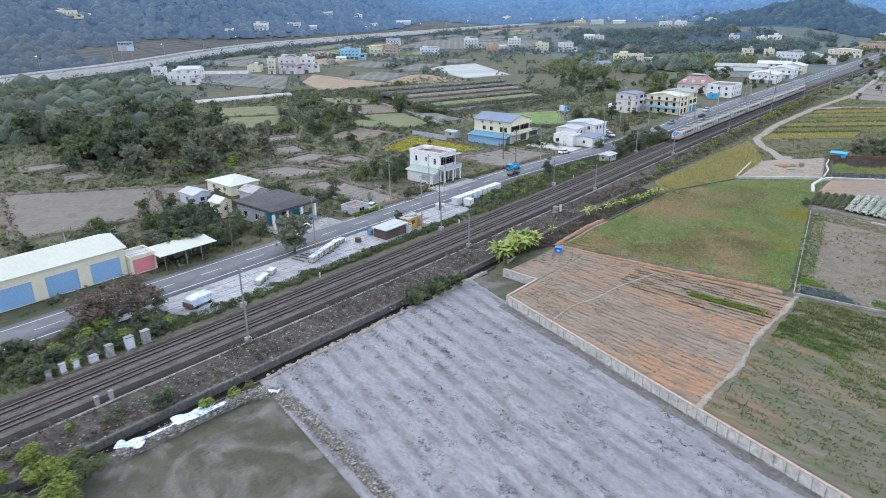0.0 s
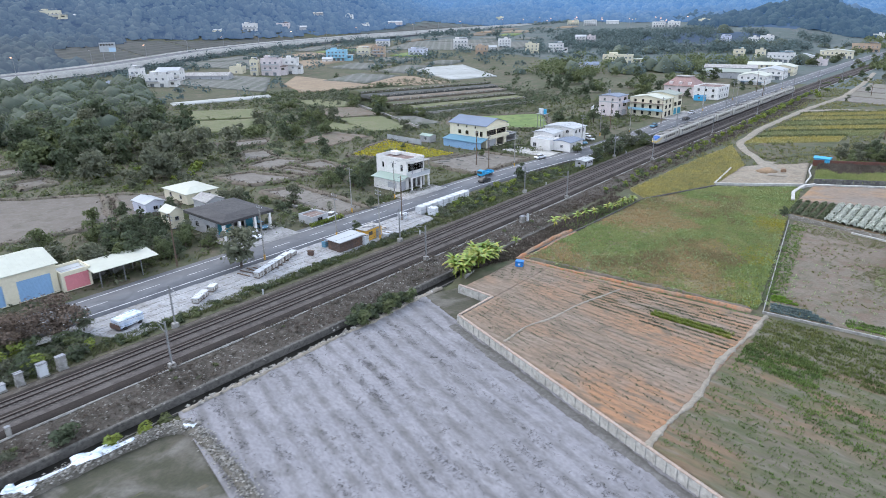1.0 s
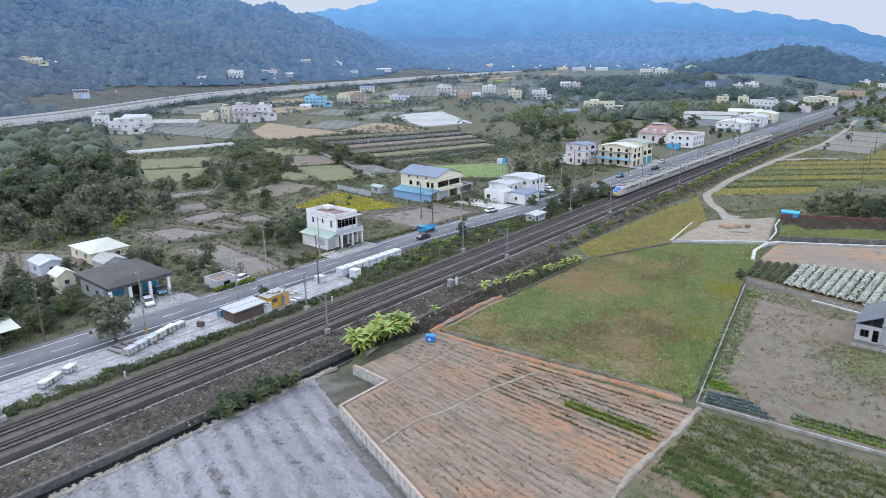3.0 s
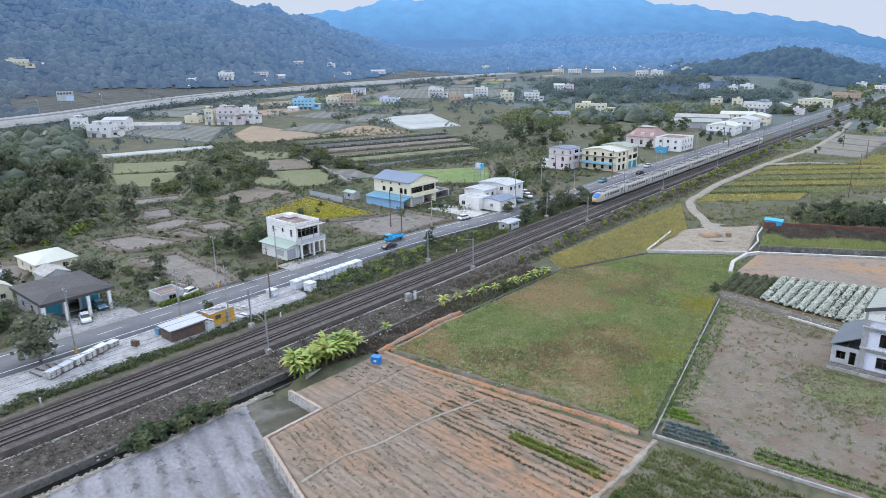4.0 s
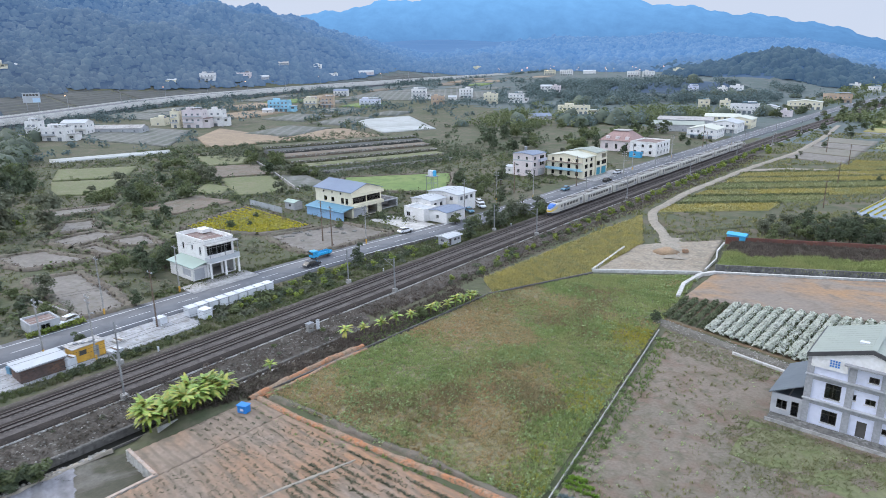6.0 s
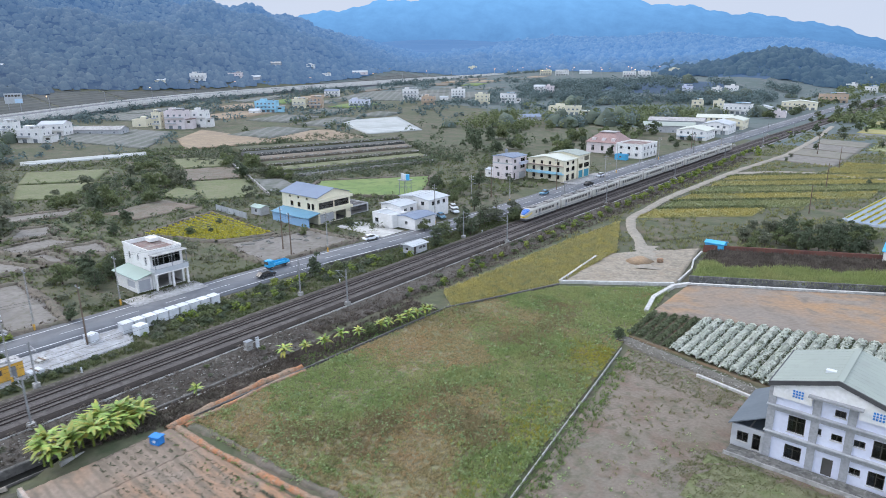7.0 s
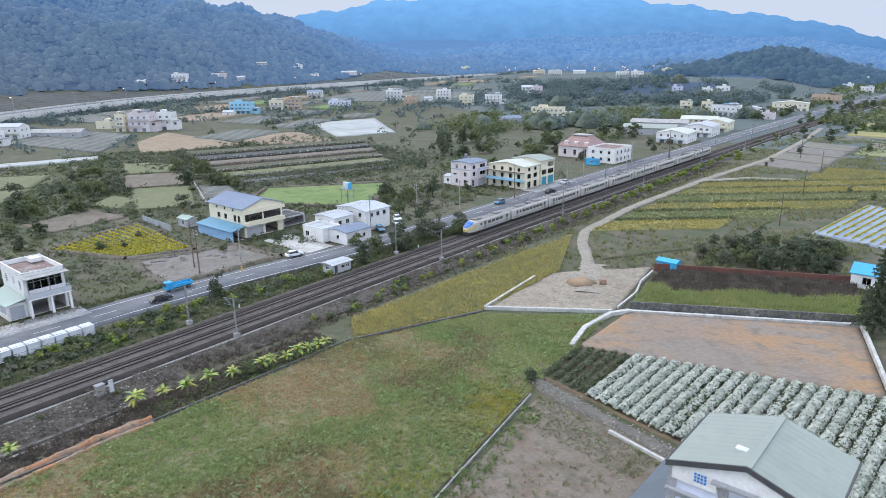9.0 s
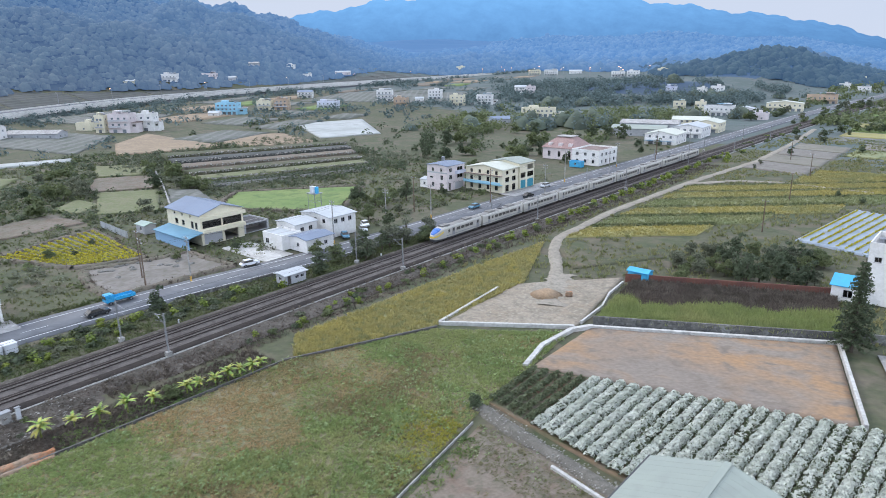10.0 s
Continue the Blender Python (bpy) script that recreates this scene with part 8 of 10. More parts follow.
hb = along(HIGHWAY, 5.0)
hb = hb[(patchy(hb[:, 1], hb[:, 1] * 0.3, 60, 8) > 0.42)]
hb = np.repeat(hb, 2, 0) + r2.normal(size=(2 * len(hb), 2)) * np.array([7.0, 4.0]) + np.array([27.0, -9.0])
stuff("far_wood", canopy_cloud(hb, 3.0, 34, 0.75, r2), 4, M["leaf_hazed"], "bushes below the highway", "woods")
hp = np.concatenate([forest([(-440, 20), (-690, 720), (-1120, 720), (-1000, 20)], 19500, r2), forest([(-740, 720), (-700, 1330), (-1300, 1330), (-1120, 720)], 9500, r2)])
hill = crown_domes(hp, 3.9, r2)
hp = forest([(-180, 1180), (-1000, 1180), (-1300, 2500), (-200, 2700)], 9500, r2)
# solid crowns whose material carries the haze glow
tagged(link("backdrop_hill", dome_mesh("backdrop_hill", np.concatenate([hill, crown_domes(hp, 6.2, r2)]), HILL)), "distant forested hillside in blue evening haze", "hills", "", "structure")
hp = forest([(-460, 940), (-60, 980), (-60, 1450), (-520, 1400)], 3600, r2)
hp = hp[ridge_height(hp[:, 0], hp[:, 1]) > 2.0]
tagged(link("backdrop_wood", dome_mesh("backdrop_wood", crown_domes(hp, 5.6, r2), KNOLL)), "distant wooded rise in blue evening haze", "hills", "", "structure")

for mat, group in JOINED.items():
    stuff("woodland", np.concatenate(group), 4, M[mat], "trees and bushes grown together between the plots", "woods")

# ---- walls and kerbs ----
def wall_run(name, points, height, thick, z0, mat, label, cap=None, post=0.0, category="wall"):
    """A wall along a line of (x, y): a body for each straight stretch, with a cap and posts."""
    root = empty(name, pose(points[0][0], points[0][1], z0), label, category, "", "structure")
    o = Vector((*points[0], z0))
    for a, b in zip(points[:-1], points[1:]):
        a3, b3 = Vector((*a, z0)), Vector((*b, z0))
        L = (b3 - a3).length
        m = Matrix.Translation(a3 - o) @ pose(0, 0, 0, 0, 0, math.degrees(math.atan2(b[1] - a[1], b[0] - a[0])))
        part("body", one_box(0, -thick / 2, -0.4, L, thick / 2, height), M[mat], root, m=m)
        if cap:
            part("cap", one_box(-0.05, -thick / 2 - 0.05, height + 0.002, L + 0.05, thick / 2 + 0.05, height + 0.12), M[cap], root, m=m)
        if post:
            k = max(int(L / post), 1)
            me = mesh_of(one_box(-0.13, -thick / 2 - 0.1, -0.4, 0.13, thick / 2 + 0.1, height - 0.002), "pier", M[mat])
            for i in range(k + 1):
                link("pier", me, root, m @ Matrix.Translation((L * i / k, 0, 0)))
    return root


wall_run("retaining_wall", [(-70.4, 99.2), (-62.6, 98.8), (-62.5, 89.3), (-23.4, 76.0), (16, 62.8)], 1.72, 0.32, -1.6, "wall_concrete", "weathered concrete retaining wall with piers and a reddish cap", cap="cap", post=1.5)
wall_run("field_kerb", [(-23.9, 121.9), (-34.3, 177.3)], 0.14, 0.16, 0.0, "concrete", "pale concrete kerb between the plots")
wall_run("field_kerb", [(-23.9, 121.9), (-2.7, 123.9), (22, 126)], 0.25, 0.25, 0.0, "concrete", "pale concrete kerb between the plots")
wall_run("lot_kerb", [(-62.2, 221), (-59.6, 199.6), (-39.9, 213)], 0.5, 0.5, 0.0, "pale_concrete", "white concrete kerb round the sandy lot")
wall_run("channel", [(-38.0, 195.0), (-40.0, 203), (-39.6, 211.6), (-37.5, 215.2)], 0.5, 0.8, 0.0, "pale_concrete", "white concrete irrigation channel")
wall_run("channel", [(-37.5, 215.2), (-3.4, 233.9)], 0.35, 0.7, 0.0, "pale_concrete", "white concrete irrigation channel")
wall_run("channel", [(-3.0, 233.6), (5.2, 207.2)], 0.7, 0.5, 0.0, "pale_concrete", "white concrete channel wall")
wall_run("stained_wall", [(-38.2, 216.6), (-3.0, 235.4), (26, 250)], 1.5, 0.35, 0.0, "dark_concrete", "black-stained concrete garden wall")
wall_run("brick_wall", [(-44.2, 241.4), (-7.6, 258.4)], 1.6, 0.3, 0.0, "brick", "low red brick wall behind the reeds")
wall_run("pipe_channel", [(-40, 215.5), (-40.8, 225), (-43, 232), (-44, 240)], 0.4, 0.35, 0.0, "pale_concrete", "pale concrete channel beside the lot")
wall_run("yard_wall", [(-21, 175.2), (-12, 173.2)], 0.4, 0.4, 0.0, "pale_concrete", "pale concrete edging")
wall_run("bank_wall", [(-68.9, 172.6), (-58.8, 198.2)], 0.35, 0.3, 0.0, "ditch_wall", "low grey concrete wall along the field")
wall_run("field_edge", [(-69.8, 119), (-69.3, 146), (-69.0, 173)], 0.2, 0.25, 0.0, "ditch_wall", "low concrete edge of the green field")
wall_run("lane_wall", [(-139, 112), (-122, 114.2)], 0.5, 0.4, 0.0, "concrete", "low concrete wall by the paddies")
wall_run("garden_wall", [(-188, 217), (-226, 234), (-262, 249)], 0.9, 0.5, 0.0, "concrete", "grey stone garden wall between the plots")
wall_run("terrace_wall", [(-212.5, 243.5), (-190.8, 308.5)], 1.3, 0.5, -0.2, "concrete", "long concrete terrace wall")
wall_run("road_wall", [(-103.9, 246), (-102.9, 276), (-102.4, 300)], 0.8, 0.3, -0.2, "dark_concrete", "dark low wall along the road")
wall_run("road_wall", [(-108.6, 176), (-106.2, 200)], 0.7, 0.3, -0.2, "dark_concrete", "dark low wall along the road")
mound("canal_edge", [(-74.5, 46), (-74.6, 60), (-74.45, 80), (-74.6, 99)], 0.9, 0.22, "path", "pale crumbling bank edge", "bank", z=-1.42, seed=3, wob=0.5)
CHANNEL = [(-255, 189), (-231, 175), (-216, 163), (-208, 155), (-193, 152.5), (-175, 154.5), (-163, 155.5)]
mound("channel_bank", CHANNEL, 2.0, 0.55, "dark_bund", "dark grassy bank of a winding field channel", "bank", z=0.05, seed=13, wob=0.3)
ch = np.repeat(along(CHANNEL, 0.8), 2, 0)
stuff("channel_scrub", bush_cloud(ch + r2.normal(size=ch.shape) * 0.4, 0.55, 12, 0.16, r2), 4, M["leaf_dark"], "dark scrub along the winding field channel", "scrub")
fence = empty("sheet_fence", pose(-183, 193, 0), "pale corrugated sheet fence beside the yellow flower plot", "fence")
rows = [[(0.15 * q, 0.035 * (q % 2), h) for q in range(9)] for h in (-0.1, 1.8)]
panel = bpy.data.meshes.new("sheet_panel")
panel.from_pydata(rows[0] + rows[1] + [(x, y - 0.012, z) for x, y, z in rows[0] + rows[1]], [], [(q, q + 1, q + 10, q + 9) for q in range(8)] + [(q + 19, q + 18, q + 27, q + 28) for q in range(8)])
panel.materials.append(M["roof_white"])
for k in range(15):
    link("sheet_panel", panel, fence, Matrix.Translation((1.25 * k, -0.06 * k, 0)))
for k in range(6):
    part("post", one_box(3.75 * k - 0.04, -0.22 * k - 0.12, -0.2, 3.75 * k + 0.04, -0.22 * k - 0.04, 1.7), M["steel"], fence)
tagged(ribbon("forecourt", [(-124.2, 84), (-124.2, 102)], 12, 0.06, M["roof_grey"], thick=0.3), "concrete forecourt of the workshop", "forecourt", "", "structure")
tagged(ribbon("forecourt", [(-120.2, 135), (-120.2, 153)], 6, 0.06, M["roof_grey"], thick=0.3), "concrete forecourt of the white house", "forecourt", "", "structure")
tagged(ribbon("forecourt", [(-135, 206.5), (-116, 206.5)], 8, 0.06, M["pale_concrete"], thick=0.3), "pale concrete drive", "forecourt", "", "structure")
tagged(ribbon("forecourt", [(-115, 298), (-115, 325)], 7, 0.06, M["roof_grey"], thick=0.3), "concrete forecourt", "forecourt", "", "structure")
tagged(ribbon("pad", [(6, 222), (24, 228)], 22, 0.2, M["roof_grey"], thick=0.5), "grey concrete yard", "yard", "", "structure")


# second dark strip under the wall, its shadow painted in with the damp
mound("wall_foot", [(-61, 87.4), (-40, 80.2), (-23, 74.4), (14, 62)], 1.7, 0.15, "damp_shadow_soil", "dark damp soil along the retaining wall", "bank", z=-1.42, seed=8, wob=0.4)


# dry-stone walls of loose stones
def stones(name, points, height, thick, z0, count, label, seed, lo=0.16, hi=0.34, slope=None):
    r = np.random.default_rng(seed)
    p = along(points, 0.5)
    k = r.integers(0, len(p), count)
    c = np.column_stack([p[k] + r.normal(size=(count, 2)) * thick * 0.35, z0 + height * r.random(count) ** 1.3])
    if slope:
        c[:, 2] += slope(c[:, 0])
    base = np.array([(1, 0, 0), (0, 1, 0), (-1, 0, 0), (0, -1, 0), (0, 0, 1), (0, 0, -1)], float)
    tri = [(0, 1, 4), (1, 2, 4), (2, 3, 4), (3, 0, 4), (1, 0, 5), (2, 1, 5), (3, 2, 5), (0, 3, 5)]
    v = base[None] * r.uniform(0.7, 1.3, (count, 6, 1)) * r.uniform(lo, hi, (count, 1, 1))
    a = r.uniform(0, 6.28, count)
    x = v[..., 0] * np.cos(a)[:, None] - v[..., 1] * np.sin(a)[:, None]
    y = v[..., 0] * np.sin(a)[:, None] + v[..., 1] * np.cos(a)[:, None]
    v = np.stack([x, y, v[..., 2] * 0.8], -1) + c[:, None]
    me = bpy.data.meshes.new(name)
    me.from_pydata(v.reshape(-1, 3).tolist(), [], [tuple(6 * i + q for q in t) for i in range(count) for t in tri])
    me.materials.append(M["stone"])
    return tagged(link(name, me), label, "wall", "", "structure")


mound("stone_bank", [(-73.6, 22), (-73.2, 35), (-72.6, 43.2), (-70, 45.2), (-58.6, 43.5), (-46.3, 40.8), (-31, 37)], 2.0, 0.75, "pebble", "bank of grey field pebbles round the paddy", "wall", z=-1.6, seed=2, wob=0.15)
stones("dry_stone_wall", [(-73.6, 24.8), (-73.2, 35), (-72.6, 43.2), (-70, 45.2), (-58.6, 43.5), (-46.3, 40.8), (-31, 37)], 0.8, 1.5, -1.5, 5200, "low dry-stone wall of grey field stones", 5, 0.09, 0.2)
stones("stone_edge", [(-74.8, 47), (-74.8, 70), (-74.8, 98)], 0.25, 0.7, -1.45, 420, "loose stones along the ditch", 6)
mound("stone_slope", [(-36.8, 181.2), (-26, 178.4), (-9, 174.6)], 2.4, 0.45, "pebble", "pebble slope below the flower field", "bank", z=0.02, seed=4, wob=0.1)
stones("stone_edge", [(-36.8, 181.2), (-26, 178.4), (-9, 174.6)], 0.42, 1.7, 0.0, 1500, "grey pebble edge of the flower field", 7, 0.07, 0.15)
stones("bank_rubble", [(-80.6, 4), (-80.6, 148)], 0.12, 5.0, 0.0, 1500, "pale rubble strewn over the railway bank", 9, 0.06, 0.2, slope=lambda x: -0.75 * np.clip((x + 83.6) / 6.1, 0, 1) ** 1.3)
for k in range(1, 6):
    a = k / 6.0
    stones("terrace_stones", [(-212 - 70 * a, 244 + 18 * a), (-191 - 60 * a, 309 + 34 * a)], 0.8, 0.5, 0.0 + 0.85 * k, 260, "stone face of a terrace", 10 + k, 0.25, 0.5)


# ---- flower rows ----
def flower_row(c, u, white, seed, half=0.70, tall=0.85, trim=0.02):
    r = np.random.default_rng(seed)
    L = float(np.hypot(*(np.array(quad_at(c, u, 1.0)) - np.array(quad_at(c, u, 0.0)))))
    root = empty("flower_row", pose(*quad_at(c, u, 0.0), 0.0), "row of white chrysanthemums on a dark bed" if white else "row of dark green plants not yet in bloom", "flower bed", "flower rows")
    o = np.array([*quad_at(c, u, 0.0), 0.0])

    def cloud(count, spread, top):
        v = r.uniform(trim, 1 - trim, count)
        x, y = quad_at(c, u, v)
        a = r.uniform(-1, 1, count)
        bump = 0.9 + 0.08 * np.sin(v * L * 2.1 + seed) + 0.06 * np.sin(v * L * 5.3)
        z = 0.05 + tall * bump * np.sqrt(np.clip(1 - (a * 0.93) ** 2, 0, 1)) * (r.uniform(0.9, 1.06, count) if top else r.uniform(0.35, 1.0, count))
        return np.column_stack([x + a * half * bump * spread, y, z]) - o
    link("leaves", fast_mesh("leaves", leaf_quads(cloud(int(L * 52), 1.12, False), 0.22, up=0.5, r=r), 4, M["flower_leaf"]), root)
    if white:
        keep = cloud(int(L * 125 * white), 0.9, True)
        keep = keep[np.sin(keep[:, 1] * 0.35 + seed * 1.7) + r.normal(size=len(keep)) * 0.4 > -0.95]
        link("blossoms", fast_mesh("blossoms", leaf_quads(keep, 0.24, up=1.2, r=r, slim=0.9), 4, M["petal"]), root, None, "white blossoms")
    return root


for k in range(32):
    flower_row(FLOWERS, (k + 0.5) / 32, 0 if k < 5 else (0.35 if k in (12, 17, 22, 23) else 1.0), 100 + k, 0.56 if k < 5 else 0.80)
yq = [(-171, 162), (-148, 172), (-142, 186), (-181, 190)]
ry = np.random.default_rng(77)
for k in range(13):
    v = np.full(560, (k + 0.5) / 13)
    u = ry.uniform(0.03, 0.97, 560)
    x, y = quad_at(yq, u, v)
    pts = np.column_stack([x + ry.normal(size=560) * 0.1, y + ry.normal(size=560) * 0.2, ry.uniform(0.1, 0.7, 560)])
    root = empty("flower_row", pose(float(x[0]), float(y[0]), 0), "row of yellow chrysanthemums on a dark bed", "flower bed", "yellow flower rows")
    link("blossoms", fast_mesh("blossoms", leaf_quads(pts - np.array([x[0], y[0], 0]), 0.22, up=0.9, r=ry, slim=0.8), 4, M["leaf_yellow"]), root)

# row crops
rc = np.random.default_rng(88)


def row_crop(name, c, rows, first, last, per, height, mat, label, u0=0.02, u1=0.98, gaps=0.0):
    out = []
    for k in range(first, last):
        n = int(per)
        u = rc.uniform(u0, u1, n)
        if gaps:
            u = u[np.sin(u * 23 + k * 1.9) + rc.normal(size=n) * 0.5 > gaps - 1]
        x, y = quad_at(c, u, np.full(len(u), (k + 0.5) / rows))
        out.append(np.column_stack([x, y + rc.normal(size=len(u)) * (0.36 if c is EAST else 0.15)]))
    p = np.concatenate(out)
    return stuff(name, tufts(p, 0.1, height, 5, 0.06, 0.14, rc), 3, M[mat], label, "crop")


row_crop("seedlings", RED_A, 34, 1, 33, 300, 0.08, "leaf_grey", "thin green crop rows on red soil", gaps=0.35)
row_crop("seedlings", RED_A, 34, 22, 33, 420, 0.15, "leaf_grey", "grey-green crop rows on red soil", u0=0.3, gaps=0.7)
row_crop("crop_strip", RED_A, 34, 25, 27, 420, 0.45, "leaf_light", "bright green crop strip", u0=0.62, u1=0.95)
row_crop("seedlings", RED_B, 15, 6, 14, 80, 0.10, "leaf_grey", "thin green crop rows on red soil", gaps=1.0)
row_crop("vegetables", EAST, 30, 21, 30, 1100, 0.36, "crop_olive", "dense olive-green vegetable rows", gaps=0.35)
row_crop("vegetables", EAST, 30, 18, 23, 420, 0.38, "crop_green", "green vegetable rows", u1=0.3, gaps=0.5)
row_crop("vegetables", EAST, 30, 12, 18, 420, 0.3, "crop_green", "green vegetable rows", u0=0.25, gaps=0.7)
row_crop("vegetables", EAST, 30, 1, 23, 380, 0.2, "crop_green", "thin vegetable rows", gaps=0.6)
TRI = [(-23.2, 122.6), (-13.2, 123.6), (-24.3, 131.2), (-25.0, 130.9)]
row_crop("cabbages", TRI, 9, 0, 4, 200, 0.3, "cabbage", "rows of blue-green cabbages")
row_crop("salad", TRI, 9, 5, 8, 120, 0.3, "crop_bright", "rows of bright green salad")
ROWS_E = [(-13.0, 124.2), (21, 126.6), (21, 129.6), (-13.5, 127.2)]
row_crop("salad", ROWS_E, 3, 0, 1, 500, 0.35, "crop_bright", "rows of bright green salad")
row_crop("vegetables", ROWS_E, 3, 1, 3, 500, 0.35, "crop_green", "rows of dark green vegetables")
wd2 = scatter(YARD, 1700, rc)
wd2 = wd2[(wave(wd2[:, 0] * 0.16, wd2[:, 1] * 0.16, 3) > 0.0) & ~((wd2[:, 0] > -12) & (wd2[:, 1] > 155))]
stuff("weeds", tufts(wd2, 0.05, 0.25, 9, 0.07, 0.4, rc), 3, M["wild_grass"], "scattered weeds on bare soil", "weeds")
edge_w = scatter([(-25.5, 128), (-22.5, 128), (-30, 174), (-33, 174)], 420, rc)
stuff("weeds", tufts(edge_w, 0.05, 0.3, 9, 0.07, 0.45, rc), 3, M["crop_green"], "weeds along the kerb", "weeds")
lw = np.concatenate([scatter([(-18, 138), (20, 132), (20, 156), (-13, 157)], 7000, rc), scatter([(-31, 170), (-14, 168), (-14, 174.5), (-33, 178)], 900, rc)])
lw = lw[(wave(lw[:, 0] * 0.13, lw[:, 1] * 0.13, 6) + (lw[:, 1] - 147) / 12 + rc.normal(size=len(lw)) * 0.3 > 0.0)]
stuff("lawn_grass", tufts(lw, 0.05, 0.09, 6, 0.09, 0.4, rc), 3, M["lawn_blade"], "mossy short grass", "grass")
mu = np.concatenate([np.column_stack([*quad_at(MULCH, np.full(170, (k + 0.5) / 16), rc.uniform(0.03, 0.97, 170))]) for k in range(16)])
stuff("mulch_flowers", tufts(mu, 0.35, 0.4, 6, 0.14, 0.3, rc), 3, M["leaf_yellow"], "yellow flowers growing through mulch film", "flowers")


st = np.concatenate([np.column_stack([*quad_at(GREY_FIELD, rc.uniform(0.01, 0.99, 1300), np.full(1300, (k + 0.5) / 15) + rc.normal(size=1300) * 0.009)]) for k in range(15)])
st = st[patchy(st[:, 0], st[:, 1], 5, 33) + rc.normal(size=len(st)) * 0.16 > 0.60]
stuff("stubble", tufts(st, -1.42, 0.09, 4, 0.10, 0.4, rc), 3, M["stubble"], "dark clods and stubble along the furrows", "stubble")
for k in range(22):
    x, y = quad_at([(-152, 172), (-120.5, 168), (-119.5, 196), (-139, 195)], rc.uniform(0.05, 0.6), rc.uniform(0.1, 0.9))
    hm = bmesh.new()
    bmesh.ops.create_icosphere(hm, subdivisions=2, radius=1.0)
    for v in hm.verts:
        v.co = Vector((v.co.x * (0.9 + 0.3 * noise.noise(v.co * 2 + Vector((k, 0, 0)))), v.co.y * 0.6, v.co.z * 0.25))
    thing("soil_mound", hm, M["dark_concrete"], "dark heap of wet soil on the bare plot", "heap", "heaps on the plot", m=pose(float(x), float(y), 0.05, 0, 0, k * 37))

# ---- train ----
def rail_pose(y, track):
    p, right, d = rail_frame(2.0)
    i = int(np.argmin(np.abs(p[:, 1] - y)))
    q = p[i] + right[i] * track + d[i] * (y - p[i, 1])
    return pose(float(q[0]), float(q[1]), 0.76, 0, 0, math.degrees(math.atan2(-d[i, 0], d[i, 1])))


def body_section(w=1.43, z0=0.75, z1=3.0, top=3.55):
    return [(-w + 0.05, z0), (-w, z0 + 0.35), (-w, z1), (-w + 0.18, z1 + 0.3), (-w + 0.6, top - 0.05), (0, top), (w - 0.6, top - 0.05), (w - 0.18, z1 + 0.3), (w, z1), (w, z0 + 0.35), (w - 0.05, z0)]


WIN = mesh_of(one_box(-0.03, -0.72, -0.36, 0.03, 0.72, 0.36), "window", M["dark_frame"])
SMALL = mesh_of(one_box(-0.03, -0.35, -0.36, 0.03, 0.35, 0.36), "window", M["dark_frame"])
DOOR = mesh_of(one_box(-0.035, -0.45, -1.0, 0.035, 0.45, 1.0), "door", M["steel"])


def bogie_mesh():
    bm = bmesh.new()
    for y in (-1.05, 1.05):
        for x in (-0.57, 0.57):
            rod(bm, (x - 0.06, y, 0.42), (x + 0.06, y, 0.42), 0.42, seg=14)
        rod(bm, (-0.7, y, 0.42), (0.7, y, 0.42), 0.08, seg=6)
    for x in (-0.95, 0.95):
        box(bm, x - 0.08, -1.6, 0.35, x + 0.08, 1.6, 0.7)
    box(bm, -0.9, -0.3, 0.4, 0.9, 0.3, 0.78)
    return mesh_of(bm, "bogie", M["dark_steel"])


BOGIE = bogie_mesh()


